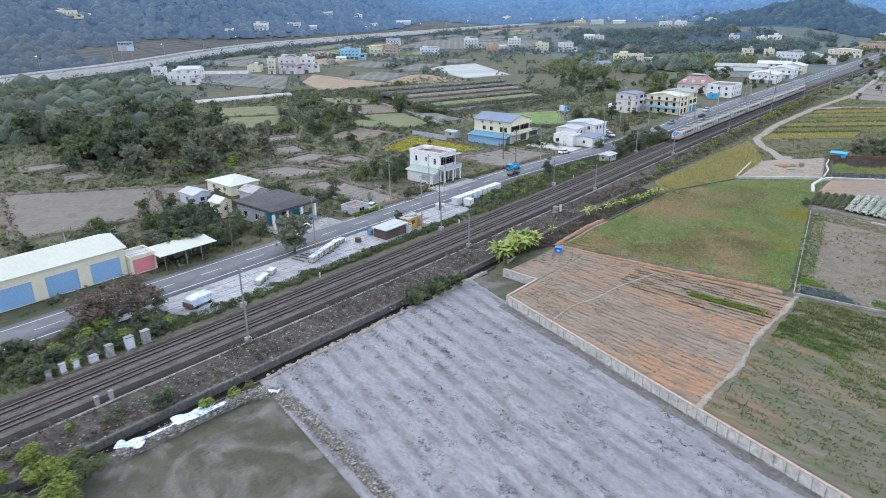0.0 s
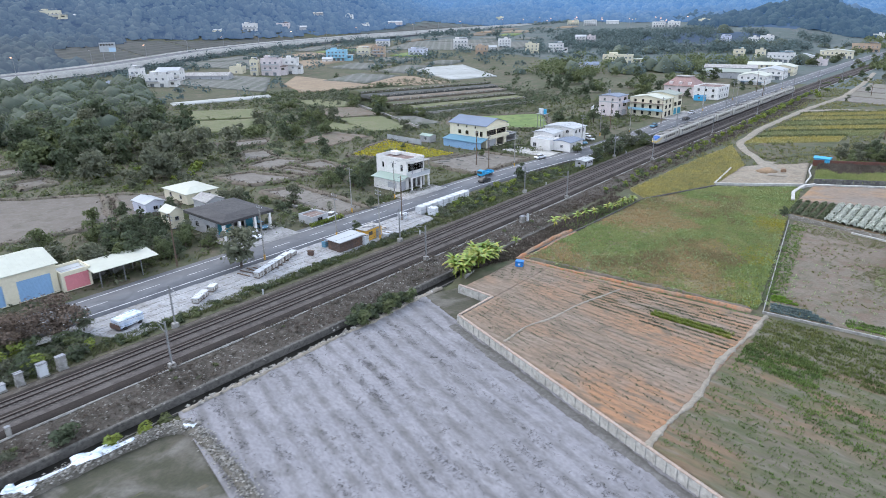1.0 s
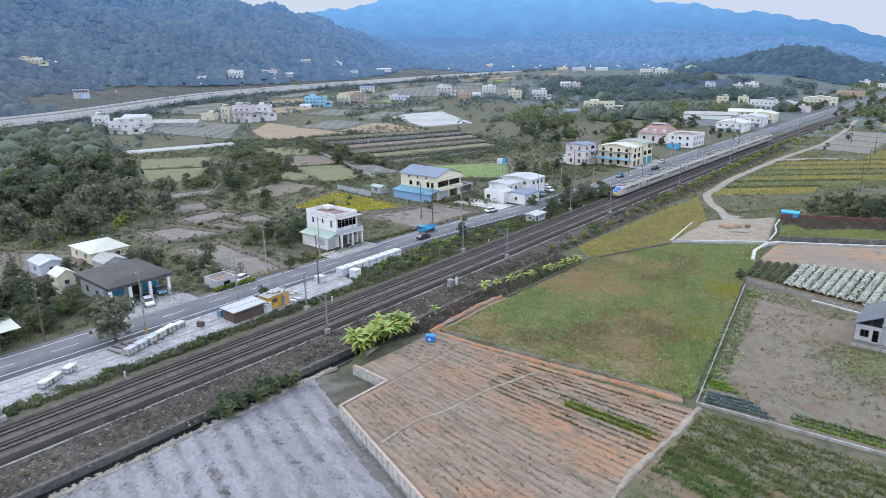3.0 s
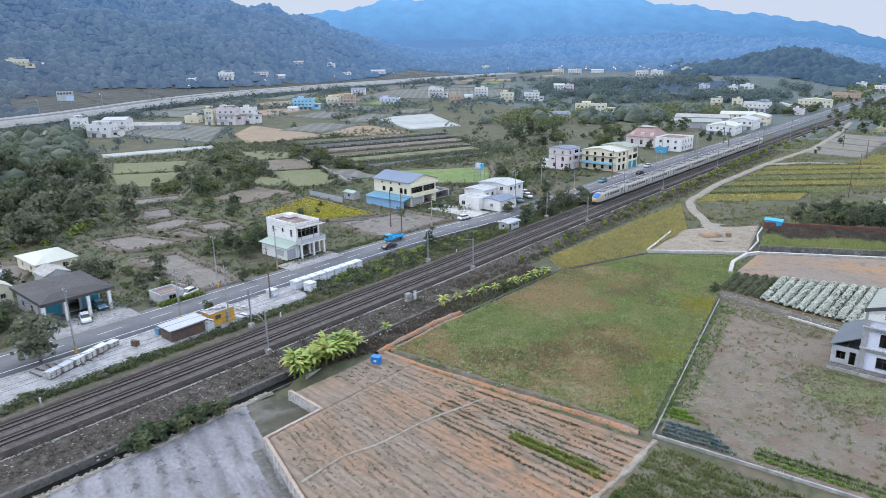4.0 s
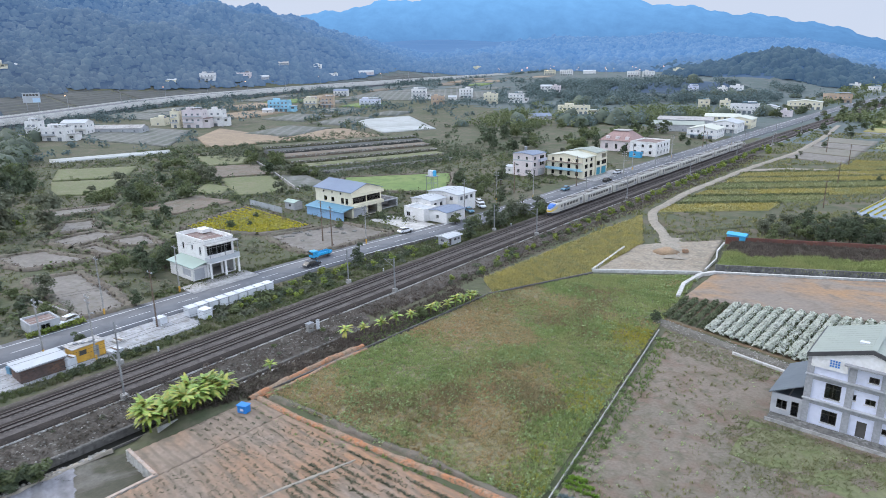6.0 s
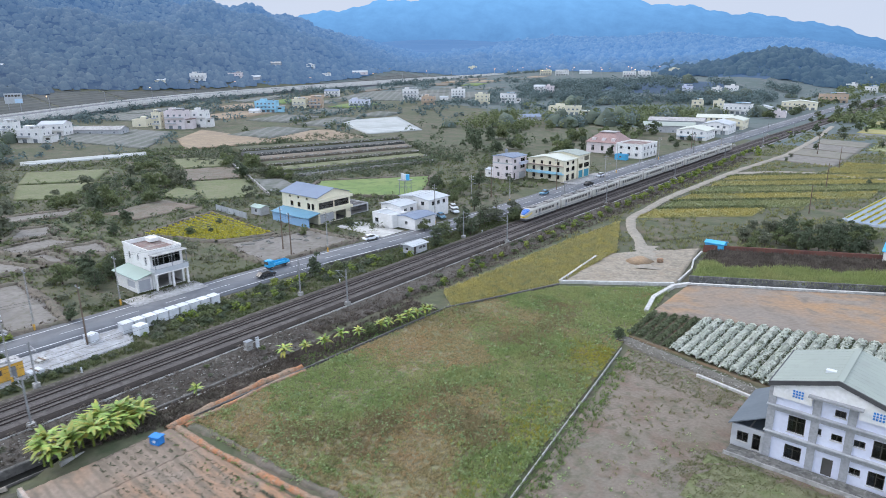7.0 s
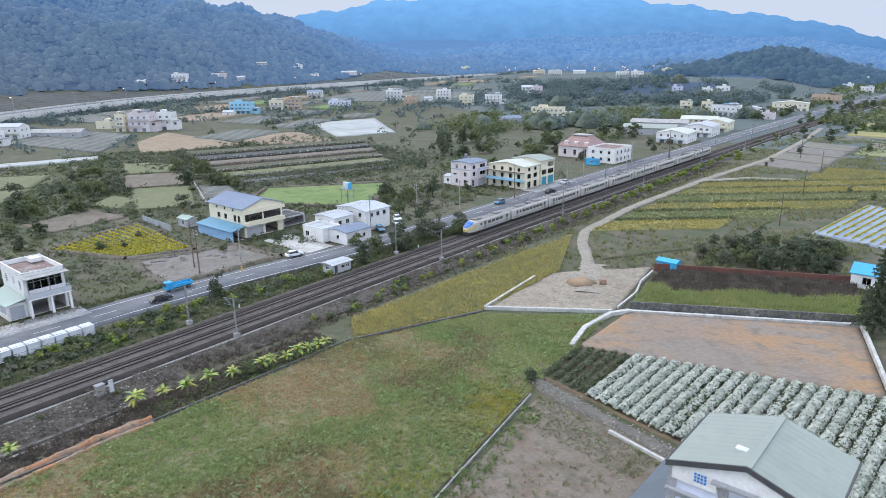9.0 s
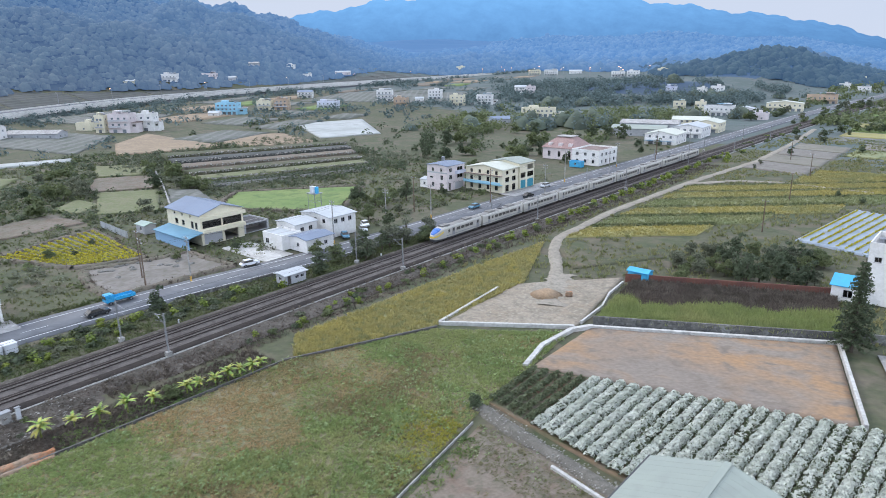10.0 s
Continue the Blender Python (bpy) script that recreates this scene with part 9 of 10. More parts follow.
def carriage(head, panto):
    root = empty("train_car", Matrix.Identity(4), "cream-grey train car with blue nose and yellow band" if head else "cream-grey passenger train car with dark windows", "train", "cars of the train")
    sec = body_section()
    y0 = 0.25
    if head:
        stations = []
        for y, k, drop, lift in ((0.35, 0.40, 1.75, 0.25), (0.75, 0.60, 1.30, 0.12), (1.4, 0.78, 0.80, 0.05), (2.3, 0.92, 0.38, 0.0), (3.4, 1.0, 0.08, 0.0), (4.2, 1.0, 0.0, 0.0), (19.3, 1.0, 0.0, 0.0)):
            stations.append([(x * k, y, max(0.75 + lift, z - drop * max(z - 1.2, 0) / 2.35)) for x, z in sec])
        part("body", ring_skin(stations), M["train_body"], root, smooth=False)
        shield = []
        for y, k, drop in ((0.62, 0.42, 1.36), (0.80, 0.50, 1.22), (1.4, 0.70, 0.76), (2.3, 0.82, 0.34), (2.9, 0.80, 0.2)):
            top = 3.55 - drop
            lowz = top - 0.75 if y < 1 else top - 0.28
            shield.append([(-1.43 * k, y - 0.05, lowz), (-1.43 * k * 0.8, y - 0.05, top - 0.05), (0, y - 0.06, top + 0.06), (1.43 * k * 0.8, y - 0.05, top - 0.05), (1.43 * k, y - 0.05, lowz)])
        part("windscreen", ring_skin(shield), M["train_blue"], root, "blue windscreen mask")
        band = [[(x * k * 1.015, y, z) for x, z in ((-1.43, zc - 0.16), (-1.43, zc + 0.16), (1.43, zc + 0.16), (1.43, zc - 0.16))] for y, k, zc in ((0.30, 0.42, 1.45), (0.75, 0.61, 1.5), (1.4, 0.79, 1.7), (2.3, 0.925, 2.0), (3.4, 1.0, 2.5))]
        part("band", ring_skin(band), M["train_yellow"], root, "yellow nose band")
        for x in (-0.35, 0.35):
            part("headlight", one_rod((x, 0.22, 1.15), (x, 0.42, 1.15), 0.11, seg=10), M["white_plastic"], root)
        part("skirt", one_box(-0.8, 0.6, 0.25, 0.8, 3.0, 0.74), M["dark_steel"], root)
        y0 = 4.2
    else:
        part("body", ring_skin([[(x, y, z) for x, z in sec] for y in (0.25, 19.3)]), M["train_body"], root)
    part("roof", ring_skin([[(x, y, z + 0.012) for x, z in ((-1.3, 3.24), (-0.85, 3.5), (0, 3.56), (0.85, 3.5), (1.3, 3.24), (0, 3.3))] for y in (y0 + 0.2, 19.2)]), M["train_roof"], root, "weathered grey roof")
    for s in (-1.435, 1.435):
        for y in (6.4, 8.2, 10.0, 11.8, 13.6, 15.4) if not head else (9.4, 11.2, 13.0, 14.8):
            link("window", WIN, root, pose(s, y, 2.3))
        for y in (3.0, 17.6) if not head else (7.4, 17.6):
            link("door", DOOR, root, pose(s, y, 1.95))
            link("window", SMALL, root, pose(s * 1.02, y, 2.4))
        link("window", SMALL, root, pose(s, 4.6 if not head else 5.6, 2.3))
        part("stripe", one_box(s - 0.006, y0 + 0.3, 1.15, s + 0.006, 19.2, 1.32), M["steel"], root)
    for y in (3.4, 16.1):
        link("bogie", BOGIE, root, pose(0, y, 0))
    part("underframe", one_box(-1.2, 5.4, 0.3, 1.2, 14.2, 0.74), M["dark_steel"], root)
    part("gangway", one_box(-0.7, 19.3, 0.9, 0.7, 19.75, 3.0), M["tyre"], root)
    for y in (5.2, 14.5):
        part("roof_unit", one_box(-0.85, y - 1.5, 3.5, 0.85, y + 1.5, 3.85, bevel=0.08), M["train_roof"], root, "grey air-conditioning unit")
    if panto:
        pn = part("pantograph", one_box(-0.6, 9.2, 3.56, 0.6, 10.6, 3.72), M["dark_steel"], root)
        for x in (-0.5, 0.5):
            part("arm", one_rod((x, 9.3, 3.7), (x * 0.6, 10.9, 4.4), 0.035, seg=5), M["dark_steel"], pn)
            part("arm", one_rod((x * 0.6, 10.9, 4.4), (x, 9.8, 4.95), 0.03, seg=5), M["dark_steel"], pn)
        part("contact_strip", one_box(-0.8, 9.7, 4.95, 0.8, 9.9, 5.0), M["dark_steel"], pn)
    return root


head_car, plain_car, panto_car = carriage(True, False), carriage(False, False), carriage(False, True)
HEAD_Y = 236.0
first = {}
for k in range(9):
    src = head_car if k == 0 else (panto_car if k in (1, 4, 7) else plain_car)
    m = rail_pose(HEAD_Y + 19.75 * k, -2.0)
    if src.name in first:
        copy_thing(src, m)
    else:
        first[src.name] = 1
        src.matrix_world = m


# ---- line-side equipment ----
def mast(side):
    root = empty("catenary_mast", Matrix.Identity(4), "grey catenary mast on a concrete base with a bracket arm", "mast", "catenary masts")
    bm = bmesh.new()
    box(bm, -0.11, -0.10, 0.5, -0.08, 0.10, 7.4)
    box(bm, 0.08, -0.10, 0.5, 0.11, 0.10, 7.4)
    box(bm, -0.08, -0.02, 0.5, 0.08, 0.02, 7.4)
    part("pole", bm, M["mast_steel"], root)
    part("base", one_box(-0.45, -0.45, -0.6, 0.45, 0.45, 0.75, bevel=0.04), M["concrete"], root, "concrete base")
    arm = part("bracket", one_rod((0, 0, 7.0), (side * 3.0, 0, 6.6), 0.045, seg=6), M["steel"], root)
    part("stay", one_rod((0, 0, 5.5), (side * 2.6, 0, 6.6), 0.04, seg=6), M["steel"], arm)
    part("steady_arm", one_rod((side * 0.4, 0, 5.75), (side * 3.0, 0, 5.5), 0.03, seg=6), M["steel"], arm)
    return root


for side, track, ys in ((-1, 5.3, (-6, 50, 105, 162, 218, 274, 330, 386, 442, 498)), (1, -6.6, (2, 57, 110, 160, 215, 268, 324, 380, 436, 492))):
    src = mast(side)
    for k, y in enumerate(ys):
        m = rail_pose(y, track) @ Matrix.Translation((0, 0, -0.7))
        if k:
            copy_thing(src, m)
        else:
            src.matrix_world = m
for track in (-2.0, 2.0):
    for z in (5.5, 6.6):
        p, right, _ = rail_frame(8.0)
        c = p + right * track
        q = np.column_stack([c, np.full(len(c), z + 0.76)])
        w = np.array([[-0.018, 0, 0], [0.018, 0, 0], [0, 0, 0.03]])
        X, Y, Z = (q[:, None, k] + w[None, [0, 1, 2, 0], k] for k in range(3))
        tagged(link("overhead_wire", grid_mesh("overhead_wire", X, Y, Z, M["dark_steel"])), "thin overhead contact wire", "wire", "overhead wires")


def cabinet(x, y, w, d, h, mat="white_plastic"):
    root = empty("line_cabinet", pose(x, y, -0.2, 0, 0, 4), "pale line-side equipment cabinet on a concrete foot", "cabinet", "line-side cabinets")
    part("body", one_box(-w / 2, -d / 2, 0.25, w / 2, d / 2, h, bevel=0.03), M[mat], root)
    part("foot", one_box(-w / 2 - 0.08, -d / 2 - 0.08, -0.2, w / 2 + 0.08, d / 2 + 0.08, 0.25), M["concrete"], root)
    part("roof", one_box(-w / 2 - 0.06, -d / 2 - 0.06, h + 0.002, w / 2 + 0.06, d / 2 + 0.06, h + 0.08), M["steel"], root)
    part("door", one_box(w / 2 + 0.002, -d / 2 + 0.08, 0.4, w / 2 + 0.03, d / 2 - 0.08, h - 0.15), M[mat], root)


for a in ((-96.9, 27.6, 0.7, 0.8, 1.5), (-96.9, 29.4, 0.7, 0.8, 1.4), (-96.6, 31.8, 0.9, 1.1, 1.1), (-96.5, 34.2, 0.8, 1.0, 1.9, "concrete"), (-96.4, 37.2, 0.9, 1.2, 2.1), (-96.5, 39.8, 0.9, 1.2, 2.1, "concrete"), (-96.8, 25.6, 0.6, 0.7, 1.3, "concrete"), (-84.2, 27.0, 0.45, 0.5, 1.5, "concrete"), (-84.0, 28.8, 0.45, 0.5, 1.6, "concrete"), (-82.8, 138, 0.9, 1.2, 1.6, "concrete"), (-82.2, 139.4, 0.4, 0.5, 1.9)):
    cabinet(*a)
for x, y in ((-95.9, 116.3), (-95.8, 74), (-96.4, 170), (-97.4, 222)):
    thing("marker_post", one_rod((0, 0, -0.4), (0, 0, 0.9), 0.14, seg=8), M["white_plastic"], "short white marker post beside the track", "post", "marker posts", m=pose(x, y, 0))


# ---- poles along the road ----
def power_pole(x, y, h=11.0, arms=2, lamp=0, concrete=True):
    root = empty("utility_pole", pose(x, y, -0.3), "tapered utility pole with cross-arms beside the road", "pole", "utility poles")
    part("shaft", one_rod((0, 0, 0), (0, 0, h), 0.17, 0.10, seg=8), M["concrete" if concrete else "timber"], root)
    for k in range(arms):
        a = part("cross_arm", one_box(-0.9, -0.05, h - 0.6 - 0.8 * k, 0.9, 0.05, h - 0.5 - 0.8 * k), M["steel"], root)
        for u in (-0.8, 0, 0.8):
            part("insulator", one_rod((u, 0, h - 0.5 - 0.8 * k), (u, 0, h - 0.28 - 0.8 * k), 0.05, seg=6), M["white_plastic"], a)
    if lamp:
        part("lamp_arm", one_rod((0, 0, h * 0.72), (lamp, 0, h * 0.76), 0.04, seg=6), M["steel"], root)
        part("lamp_head", one_box(lamp - 0.3, -0.12, h * 0.76 - 0.06, lamp + 0.3, 0.12, h * 0.76 + 0.06), M["steel"], root)
    part("collar", one_rod((0, 0, 0.2), (0, 0, 1.5), 0.19, seg=8), M["orange" if concrete else "timber"], root, "yellow and black safety sleeve")
    return root


POLES = [(-135, 44), (-121.5, 71.5), (-110.0, 84.5), (-109.2, 103.2), (-106.5, 121.5), (-100.2, 108), (-121.2, 134), (-121.2, 176), (-120.5, 118), (-117, 184), (-128, 178.5), (-114.5, 222), (-113.5, 258), (-112.8, 286), (-111.6, 330), (-112, 372), (-113, 414), (-101.2, 300), (-101.5, 345), (-102.2, 388), (-104, 430), (-120, 246), (-124, 262)]
for k, (x, y) in enumerate(POLES):
    power_pole(x, y, 10.5 + 1.5 * ((k * 7) % 3) / 2, 2 if k % 2 else 1, 1.6 if k % 4 == 1 else 0, k % 3 != 1)
for x, y in ((-44.2, 394), (-38.7, 344.5), (-34, 300), (-60, 430)):
    power_pole(x, y, 9.0, 1, 0, False)


def wire(a, b, sag=0.5, r=0.018):
    n = 9
    t = np.linspace(0, 1, n)
    q = np.array(a)[None] * (1 - t[:, None]) + np.array(b)[None] * t[:, None]
    q[:, 2] -= sag * 4 * t * (1 - t)
    w = np.array([[-r, 0, 0], [r, 0, 0], [0, 0, r * 1.6]])
    X, Y, Z = (q[:, None, k] + w[None, [0, 1, 2, 0], k] for k in range(3))
    tagged(link("power_line", grid_mesh("power_line", X, Y, Z, M["dark_steel"])), "thin sagging power line", "wire", "power lines")


for a, b in zip(POLES[1:5], POLES[2:5]):
    for u in (-0.7, 0.7):
        wire((a[0] + u, a[1], 10.0), (b[0] + u, b[1], 10.0))
for i, j in ((6, 7), (7, 9), (9, 11), (11, 12), (12, 13), (13, 14), (14, 15), (15, 16), (17, 18), (18, 19), (19, 20)):
    for u in (-0.7, 0.7):
        wire((POLES[i][0] + u, POLES[i][1], 10.0), (POLES[j][0] + u, POLES[j][1], 10.0), 0.8)


# ---- yard things ----
def crate(x, y, rz, w=2.1, d=1.2, h=1.0, k=0):
    root = empty("stone_crate", pose(x, y, 0.02, 0, 0, rz), "timber crate stacked with pale stone slabs", "crate", "crates in the yard")
    part("load", one_box(-w / 2 + 0.05, -d / 2 + 0.05, 0.12, w / 2 - 0.05, d / 2 - 0.05, h - 0.12), M["pale_concrete"], root, "pale stone slabs")
    for u in (-w / 2 + 0.1, 0, w / 2 - 0.1):
        part("runner", one_box(u - 0.05, -d / 2, -0.04, u + 0.05, d / 2, 0.118), M["timber"], root)
        for s in (-1, 1):
            part("slat", one_box(u - 0.05, s * (d / 2 + 0.022) - 0.02, 0.12, u + 0.05, s * (d / 2 + 0.022) + 0.02, h), M["timber"], root)
    part("cover", one_box(-w / 2 - 0.03, -d / 2 - 0.05, h - 0.118, w / 2 + 0.03, d / 2 + 0.05, h), M["white_plastic"], root, "white cover board")
    return root


for k in range(6):
    t = k / 5.0
    crate(-103.4 - 4.4 * t, 78.6 + 11.0 * t, 112, h=1.25 if k < 5 else 0.9)
for x, y in ((-103.2, 66.5), (-104.6, 69.2), (-102.2, 64.8)):
    crate(x, y, 125, 1.9, 1.2, 1.0)
for k in range(9):
    b = one_box(-0.12, -1.7, 0, 0.12, 1.7, 0.14)
    thing("plank", b, M["timber"], "grey plank lying on the gravel", "plank", "planks", m=pose(-106.4 - 0.9 * math.sin(k), 77 + 1.25 * k, 0.03, 0, 0, 100 + 6 * math.sin(k * 2.2)))
bale = None
for k in range(9):
    m = pose(-106.6 - 0.04 * k, 128.4 + 2.2 * k, 0.0, 0, 0, 2)
    if bale is None:
        bale = empty("white_container", m, "white wrapped cube container on the verge", "container", "row of white containers")
        part("body", one_box(-1.0, -0.98, 0, 1.0, 0.98, 1.75, bevel=0.08), M["white_plastic"], bale)
        part("lid", one_box(-1.03, -1.0, 1.752, 1.03, 1.0, 1.86, bevel=0.03), M["white_plastic"], bale)
    else:
        copy_thing(bale, m)
copy_thing(bale, pose(-103.6, 129.6, -0.1, 0, 0, 12))
copy_thing(bale, pose(-107.4, 122.6, -0.1, 0, 0, 20) @ Matrix.Diagonal((0.9, 0.9, 0.75, 1)))

sh = empty("yard_shack", pose(-103.0, 100.4, 0), "rusty sheet shack with white sheet roof", "shack")
for a in ((-1.9, -3.3, 1.9, -3.15), (-1.9, 3.15, 1.9, 3.3), (-1.9, -3.15, -1.75, 3.15), (1.75, -3.15, 1.9, 3.15)):
    part("wall", one_box(a[0], a[1], -0.2, a[2], a[3], 2.15), M["rust"], sh)
part("roof", prism(bmesh.new(), [(-3.7, 2.15), (3.7, 2.3), (3.7, 2.4), (-3.7, 2.25)], -2.3, 2.3), M["roof_white"], sh, "white sheet roof")
part("gutter", one_box(2.3, -3.6, 2.12, 2.42, 3.6, 2.24), M["steel"], sh)
oc = empty("orange_cabin", pose(-103.2, 107.6, 0, 0, 0, 5), "orange site cabin with junk on its roof", "cabin")
part("body", one_box(-1.4, -2.6, 0.0, 1.4, 2.6, 2.5, bevel=0.05), M["orange"], oc)
part("door", one_box(1.402, 0.6, 0.1, 1.45, 1.5, 2.1), M["steel"], oc)
part("window", one_box(1.402, -1.7, 1.2, 1.44, -0.5, 2.0), M["dark_frame"], oc)
part("roof_sheet", one_box(-1.6, -2.8, 2.503, 1.5, 2.7, 2.6), M["roof_grey"], oc)
for k in range(7):
    part("scrap", one_box(-1.2 + 0.3 * k, -2.0 + 0.5 * k, 2.603, -0.6 + 0.3 * k, -1.4 + 0.5 * k, 2.75 + 0.08 * (k % 3)), M["steel" if k % 2 else "pale_concrete"], oc)
for x, y, w, d, h, mat in ((-106.0, 104.4, 2.6, 1.8, 0.9, "mulch"), (-101.4, 104.3, 1.6, 1.6, 1.9, "white_plastic"), (-106.6, 97.6, 1.0, 1.2, 1.3, "roof_teal"), (-105.0, 92.4, 1.2, 0.9, 1.0, "rust"), (-106.2, 100.0, 1.0, 2.2, 0.7, "timber"), (-101.6, 111.5, 1.8, 2.2, 0.6, "white_plastic"), (-105.4, 113.8, 1.4, 1.6, 0.5, "pale_concrete")):
    r0 = empty("scrap_pile", pose(x, y, -0.1, 0, 0, (x * 31) % 40), "heap of building scrap on the gravel", "scrap", "scrap in the yard")
    part("body", one_box(-w / 2, -d / 2, 0, w / 2, d / 2, h, bevel=0.06), M[mat], r0)
    part("board", one_box(-w / 2 - 0.2, -0.15, h + 0.002, w / 2 + 0.3, 0.2, h + 0.05), M["timber"], r0)
for k in range(4):
    thing("concrete_beam", one_box(-0.25, -3.2, 0, 0.25, 3.2, 0.35), M["pale_concrete"], "pale concrete beam lying in the weeds", "beam", "beams", m=pose(-107.2 + 0.6 * k, 39.4 + 0.5 * k, 0.55 + 0.05 * k, 0, 0, -8))
wk = empty("covered_truck", pose(-102.8, 52.6, -0.15, 0, 0, 10), "old truck body under a white sheet", "truck")
part("body", one_box(-1.2, -2.2, 0.5, 1.2, 2.2, 1.9, bevel=0.1), M["tarp"], wk)
part("bumper", one_box(-1.25, -2.5, 0.3, 1.25, -2.22, 1.2, bevel=0.05), M["rust"], wk)
for x in (-1.1, 1.1):
    for y in (-1.4, 1.4):
        part("wheel", one_rod((x - 0.12, y, 0.32), (x + 0.12, y, 0.32), 0.36, seg=12), M["tyre"], wk)

bin_ = empty("blue_bin", pose(-67.2, 114.0, 0.02, 0, 0, 20), "bright blue plastic bin with a handle at the field corner", "bin")
part("body", one_box(-0.75, -0.55, 0, 0.75, 0.55, 1.1, bevel=0.07), M["blue_plastic"], bin_)
part("rim", one_box(-0.82, -0.62, 1.1, 0.82, 0.62, 1.2, bevel=0.03), M["blue_plastic"], bin_)
part("label", one_box(-0.2, -0.575, 0.4, 0.25, -0.553, 0.75), M["white_plastic"], bin_, "pale label plate")

# plastic sheeting on the stone bank
for x0, y0, x1, y1, w in ((-74.0, 25.6, -72.9, 38.8, 1.3), (-75.0, 25, -72.6, 27.4, 1.7), (-74.6, 32, -73.6, 37.2, 1.5), (-70.8, 44.2, -69.4, 45.0, 0.9)):
    n = 26
    t = np.linspace(0, 1, n)
    u = np.linspace(-0.5, 0.5, 7)
    dx, dy = x1 - x0, y1 - y0
    L = math.hypot(dx, dy)
    W = w * (0.7 + 0.35 * np.sin(t * 9 + x0))
    X = x0 + dx * t[:, None] + (dy / L) * u[None] * W[:, None]
    Y = y0 + dy * t[:, None] - (dx / L) * u[None] * W[:, None]
    Z = -0.75 + 0.16 * wave(X * 2.2, Y * 2.2, 3) + 0.1 * (1 - 4 * u[None] ** 2)
    tagged(link("plastic_sheet", grid_mesh("plastic_sheet", X, Y, Z, M["tarp"])), "crumpled white and blue plastic sheet on the bank", "sheet", "plastic sheets")
thing("sand_mound", (lambda bm: (bmesh.ops.create_cone(bm, cap_ends=True, segments=24, radius1=3.4, radius2=0.7, depth=1.3), bm)[1])(bmesh.new()), M["orange_sand"], "low heap of orange sand on the lot", "heap", m=pose(-52.5, 224, 0.6), smooth=True)
thing("digger_bucket", one_box(-0.7, -0.5, 0, 0.7, 0.5, 0.9, bevel=0.12), M["red_bank"], "small rust-red bucket on the sand lot", "bucket", m=pose(-48.6, 226, 0.12, 0, 0, 30))


# ---- vehicles ----
def car(x, y, rz, paint, label, kind="car"):
    root = empty(kind, pose(x, y, 0.05, 0, 0, rz), label, kind, "vehicles")
    if kind == "truck":
        part("cab", one_box(-0.95, -2.9, 0.5, 0.95, -1.2, 2.1, bevel=0.15), M[paint], root)
        part("windscreen", one_box(-0.8, -2.94, 1.25, 0.8, -2.88, 1.9), M["dark_frame"], root)
        part("bed", one_box(-1.0, -1.1, 0.75, 1.0, 2.9, 0.9), M[paint], root)
        for a in ((-1.0, -1.1, -0.93, 2.9), (0.93, -1.1, 1.0, 2.9), (-0.93, 2.83, 0.93, 2.9)):
            part("side_board", one_box(a[0], a[1], 0.903, a[2], a[3], 1.35), M[paint], root)
        part("chassis", one_box(-0.6, -2.6, 0.45, 0.6, 2.8, 0.74), M["dark_steel"], root)
        ys = (-2.1, 1.9)
    else:
        prof = [(-2.15, 0.35), (2.15, 0.35), (2.2, 0.75), (2.0, 0.95), (-1.0, 0.98), (-2.1, 0.85), (-2.2, 0.6)]
        bm = prism(bmesh.new(), prof, -0.86, 0.86)
        bmesh.ops.bevel(bm, geom=list(bm.edges), offset=0.07, segments=2, affect="EDGES")
        part("body", bm, M[paint], root)
        part("glasshouse", prism(bmesh.new(), [(-1.1, 0.95), (1.85, 0.95), (1.35, 1.42), (-0.35, 1.44)], -0.74, 0.74), M["dark_frame"], root)
        part("roof", one_box(-0.7, -0.4, 1.435, 0.7, 1.35, 1.5, bevel=0.03), M[paint], root)
        for s in (-0.6, 0.6):
            part("headlight", one_box(s - 0.18, -2.24, 0.6, s + 0.18, -2.17, 0.75), M["white_plastic"], root)
        ys = (-1.35, 1.35)
    for s in (-0.84, 0.84):
        for yy in ys:
            wl_ = part("wheel", one_rod((s - 0.1, yy, 0.32), (s + 0.1, yy, 0.32), 0.33, seg=14), M["tyre"], root)
            part("rim", one_rod((s * 1.09, yy, 0.32), (s * 1.14, yy, 0.32), 0.19, seg=10), M["steel"], wl_)
    return root


car(-123.4, 91.6, 75, "car_white", "white hatchback parked before the workshop")
car(-128.4, 96.4, 85, "roof_teal", "teal car parked under the workshop roof")
car(-116.6, 198.4, 170, "car_white", "white car on the road")
car(-116.8, 168.5, 0, "car_blue", "bright blue flatbed truck on the road", "truck")
car(-112.6, 162.5, 180, "car_dark", "dark car on the road")
car(-107.6, 300, 178, "car_dark", "dark car on the road")
car(-112.4, 318, 0, "car_white", "white car on the road")
car(-111.6, 276, 2, "roof_teal", "teal car on the road")
car(-118.8, 236, 60, "car_white", "white car parked among trees")
car(-122.4, 240, 60, "car_white", "white car parked among trees")
car(-117.6, 228.4, 60, "roof_teal", "teal car parked beside the white house")
car(-121.0, 111.4, 20, "car_white", "small white pickup beside the shack")
tp = along([(-213, 246), (-202, 277), (-192, 307)], 0.35)
tagged(link("hedge", fast_mesh("hedge", leaf_quads(np.column_stack([np.repeat(tp, 14, 0) + rc.normal(size=(len(tp) * 14, 2)) * 0.7, rc.uniform(0.3, 2.0, len(tp) * 14)]), 0.3, up=0.4, r=rc), 4, M["leaf_dark"])), "long dark clipped hedge along the lowest terrace", "hedge")
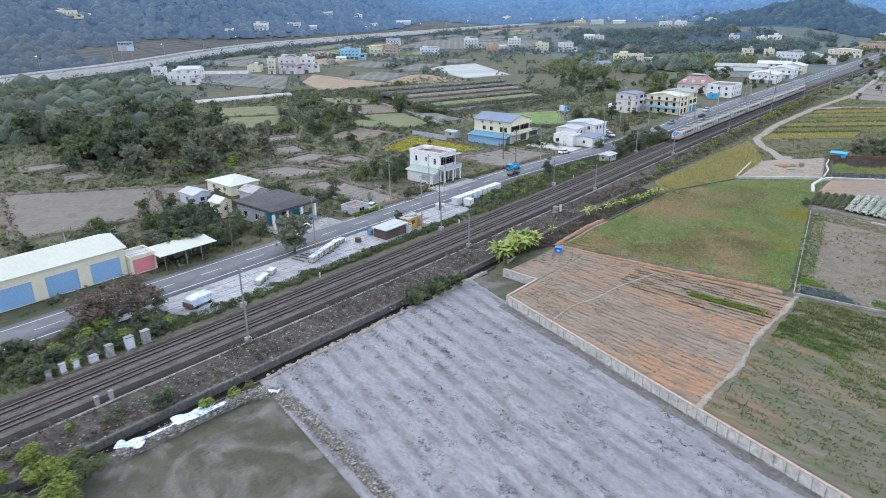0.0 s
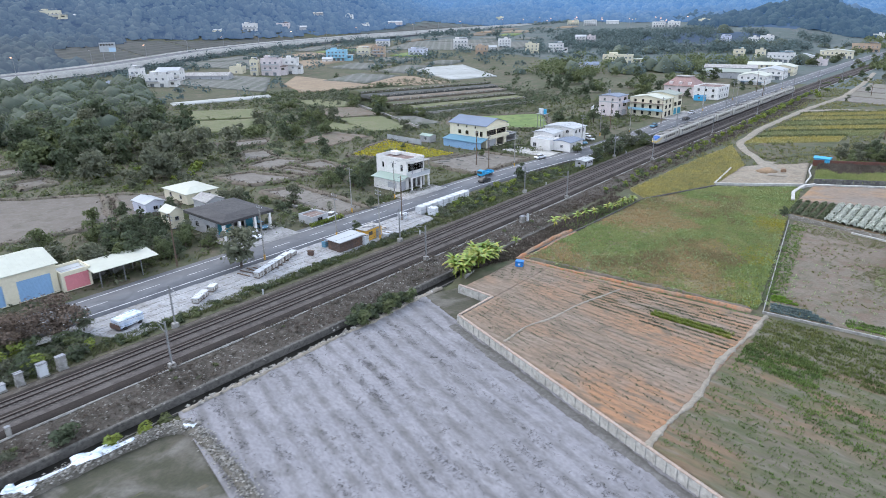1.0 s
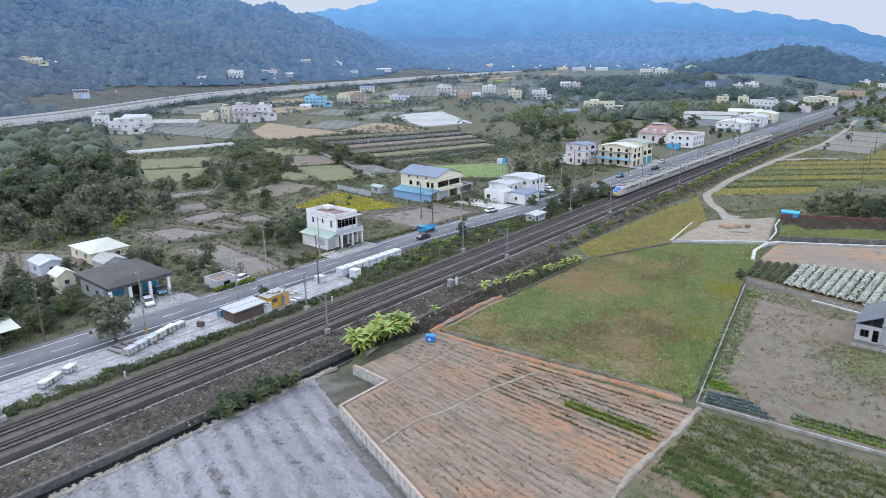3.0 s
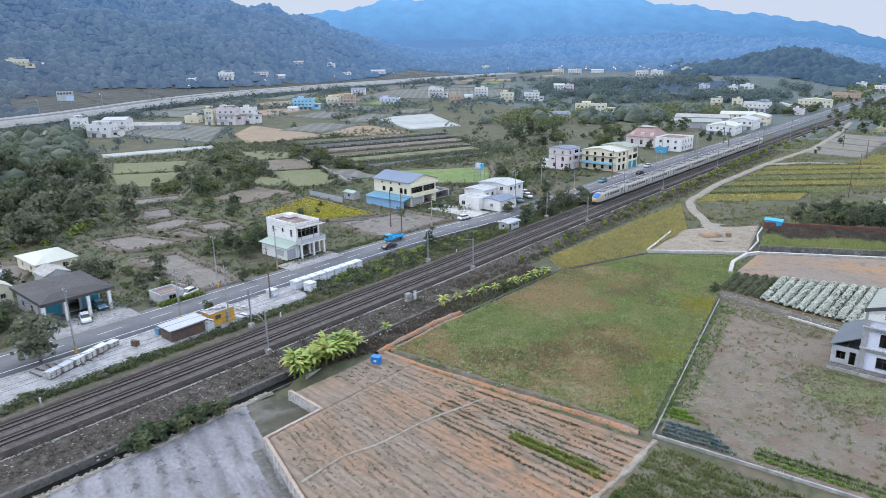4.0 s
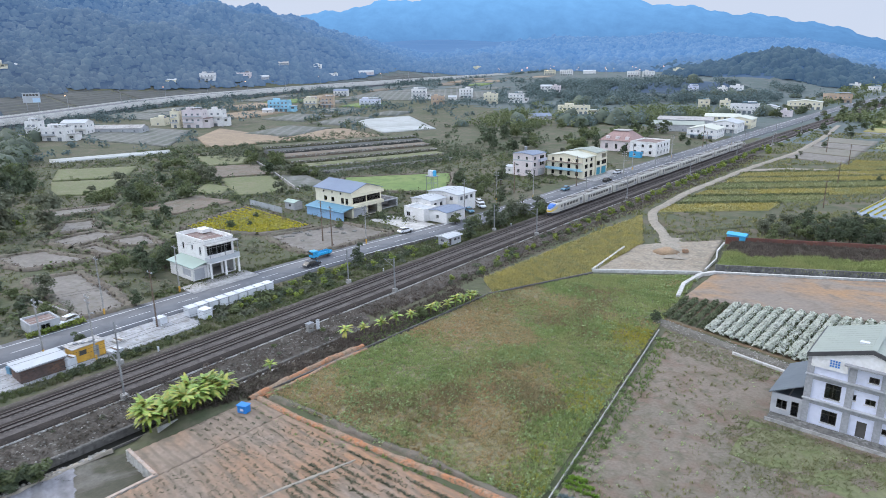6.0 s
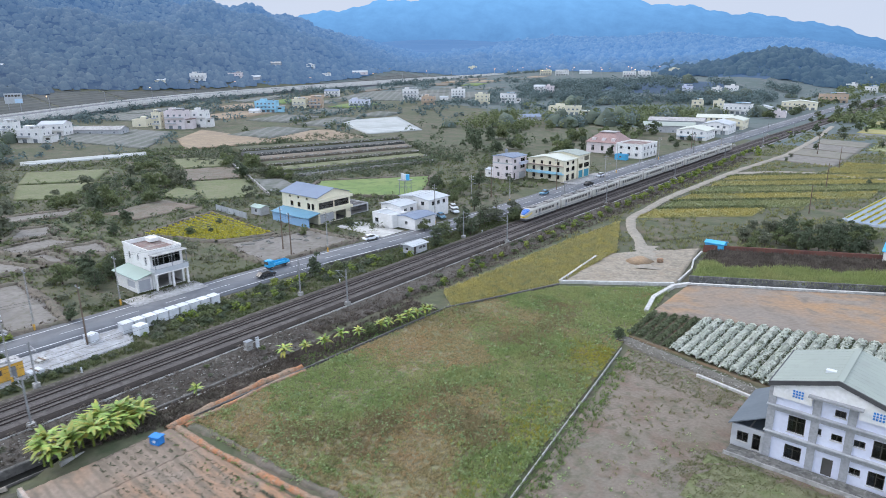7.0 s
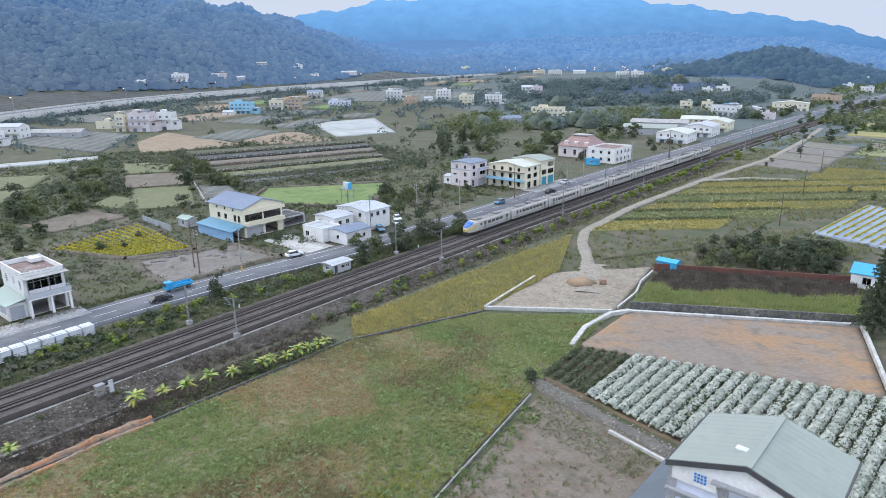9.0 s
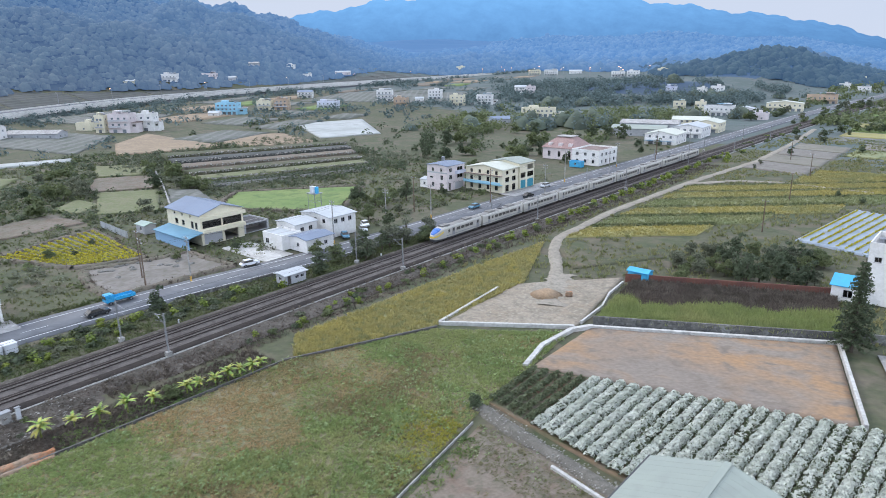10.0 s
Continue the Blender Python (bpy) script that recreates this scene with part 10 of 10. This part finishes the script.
hedge_pts = np.column_stack([np.full(900, -119.6) + rc.normal(size=900) * 0.35, rc.uniform(104, 114, 900), rc.uniform(0.05, 0.85, 900)])
tagged(link("hedge", fast_mesh("hedge", leaf_quads(hedge_pts, 0.2, up=0.4, r=rc), 4, M["leaf_light"])), "clipped bright green hedge along the road", "hedge")


# ---- monkey-puzzle pine ----
def araucaria(x, y, h):
    root = empty("pine_tree", pose(x, y, 0), "dark layered pine with a narrow pointed crown", "tree")
    part("trunk", one_rod((0, 0, -0.3), (0, 0, h), 0.28, 0.04, seg=8), M["bark"], root)
    r = np.random.default_rng(9)
    pts = []
    tiers = 17
    for k in range(tiers):
        z = 1.6 + (h - 1.8) * k / tiers
        rad = 2.9 * (1 - k / tiers) ** 0.75 + 0.25
        if k in (9, 10):
            rad *= 0.55
        bm = bmesh.new()
        for b in range(7):
            a = b * 0.898 + k * 0.5
            rod(bm, (0, 0, z), (rad * math.cos(a), rad * math.sin(a), z - 0.12 * rad), 0.05, 0.01, seg=4)
            n = int(46 * rad / 2) + 12
            s = r.uniform(0.15, 1.05, n)
            pts.append(np.column_stack([rad * s * math.cos(a) + r.normal(size=n) * 0.17, rad * s * math.sin(a) + r.normal(size=n) * 0.17, z - 0.12 * rad * s + r.normal(size=n) * 0.12]))
        part("branch_tier", bm, M["bark"], root)
    link("needles", fast_mesh("needles", leaf_quads(np.concatenate(pts), 0.2, up=0.6, r=r), 4, M["leaf_dark"]), root)


araucaria(-1.0, 232.0, 15.5)

# ---- far lamps and signs ----
glow = bpy.data.materials.new("sodium_lamp")
glow.use_nodes = True
gb = glow.node_tree.nodes["Principled BSDF"]
gb.inputs["Emission Color"].default_value, gb.inputs["Emission Strength"].default_value = (1.0, 0.42, 0.12, 1), 2.2
hp2 = along(HIGHWAY, 62.0)
for k, (x, y) in enumerate(hp2):
    root = empty("street_lamp", pose(float(x) + 9.4, float(y), 11.1), "tall highway lamp with a lit orange head", "lamp", "highway lamps")
    part("pole", one_rod((0, 0, 0), (0, 0, 11), 0.2, 0.12, seg=6), M["steel"], root)
    part("arm", one_rod((0, 0, 10.9), (-2.4, 0, 11.3), 0.1, seg=5), M["steel"], root)
    part("lamp_head", one_box(-3.2, -0.35, 11.1, -2.2, 0.35, 11.45), glow if k % 2 == 0 else M["steel"], root, "sodium lamp head")
for k in range(14):
    x, y = -400 - 21 * k, 960 + 26 * ((k * 5) % 7)
    root = empty("street_lamp", pose(x, y, ground_z(x, y)), "far street lamp with a lit orange head", "lamp", "village lamps")
    part("pole", one_rod((0, 0, 0), (0, 0, 11), 0.2, 0.12, seg=6), M["steel"], root)
    part("lamp_head", one_box(-0.6, -0.6, 11, 0.6, 0.6, 11.5), glow, root, "sodium lamp head")
bb = empty("billboard", pose(-560, 258, 11.0, 0, 0, 55) @ Matrix.Diagonal((0.66, 0.66, 0.66, 1)), "far white and blue billboard on posts", "billboard")
part("panel", one_box(-9, -0.3, 8, 9, 0.3, 19), M["roof_white"], bb)
part("lower_panel", one_box(1, -0.42, 8.2, 8.8, -0.303, 13), M["sign"], bb)
for k in range(5):
    part("text_bar", one_box(-8 + 3.2 * k, -0.40, 15.5 - (k % 2) * 0.2, -5.6 + 3.2 * k, -0.303, 17.6), M["dark_frame"], bb)
for x in (-6, 6):
    part("post", one_rod((x, 0, -1), (x, 0, 8), 0.35, seg=8), M["steel"], bb)
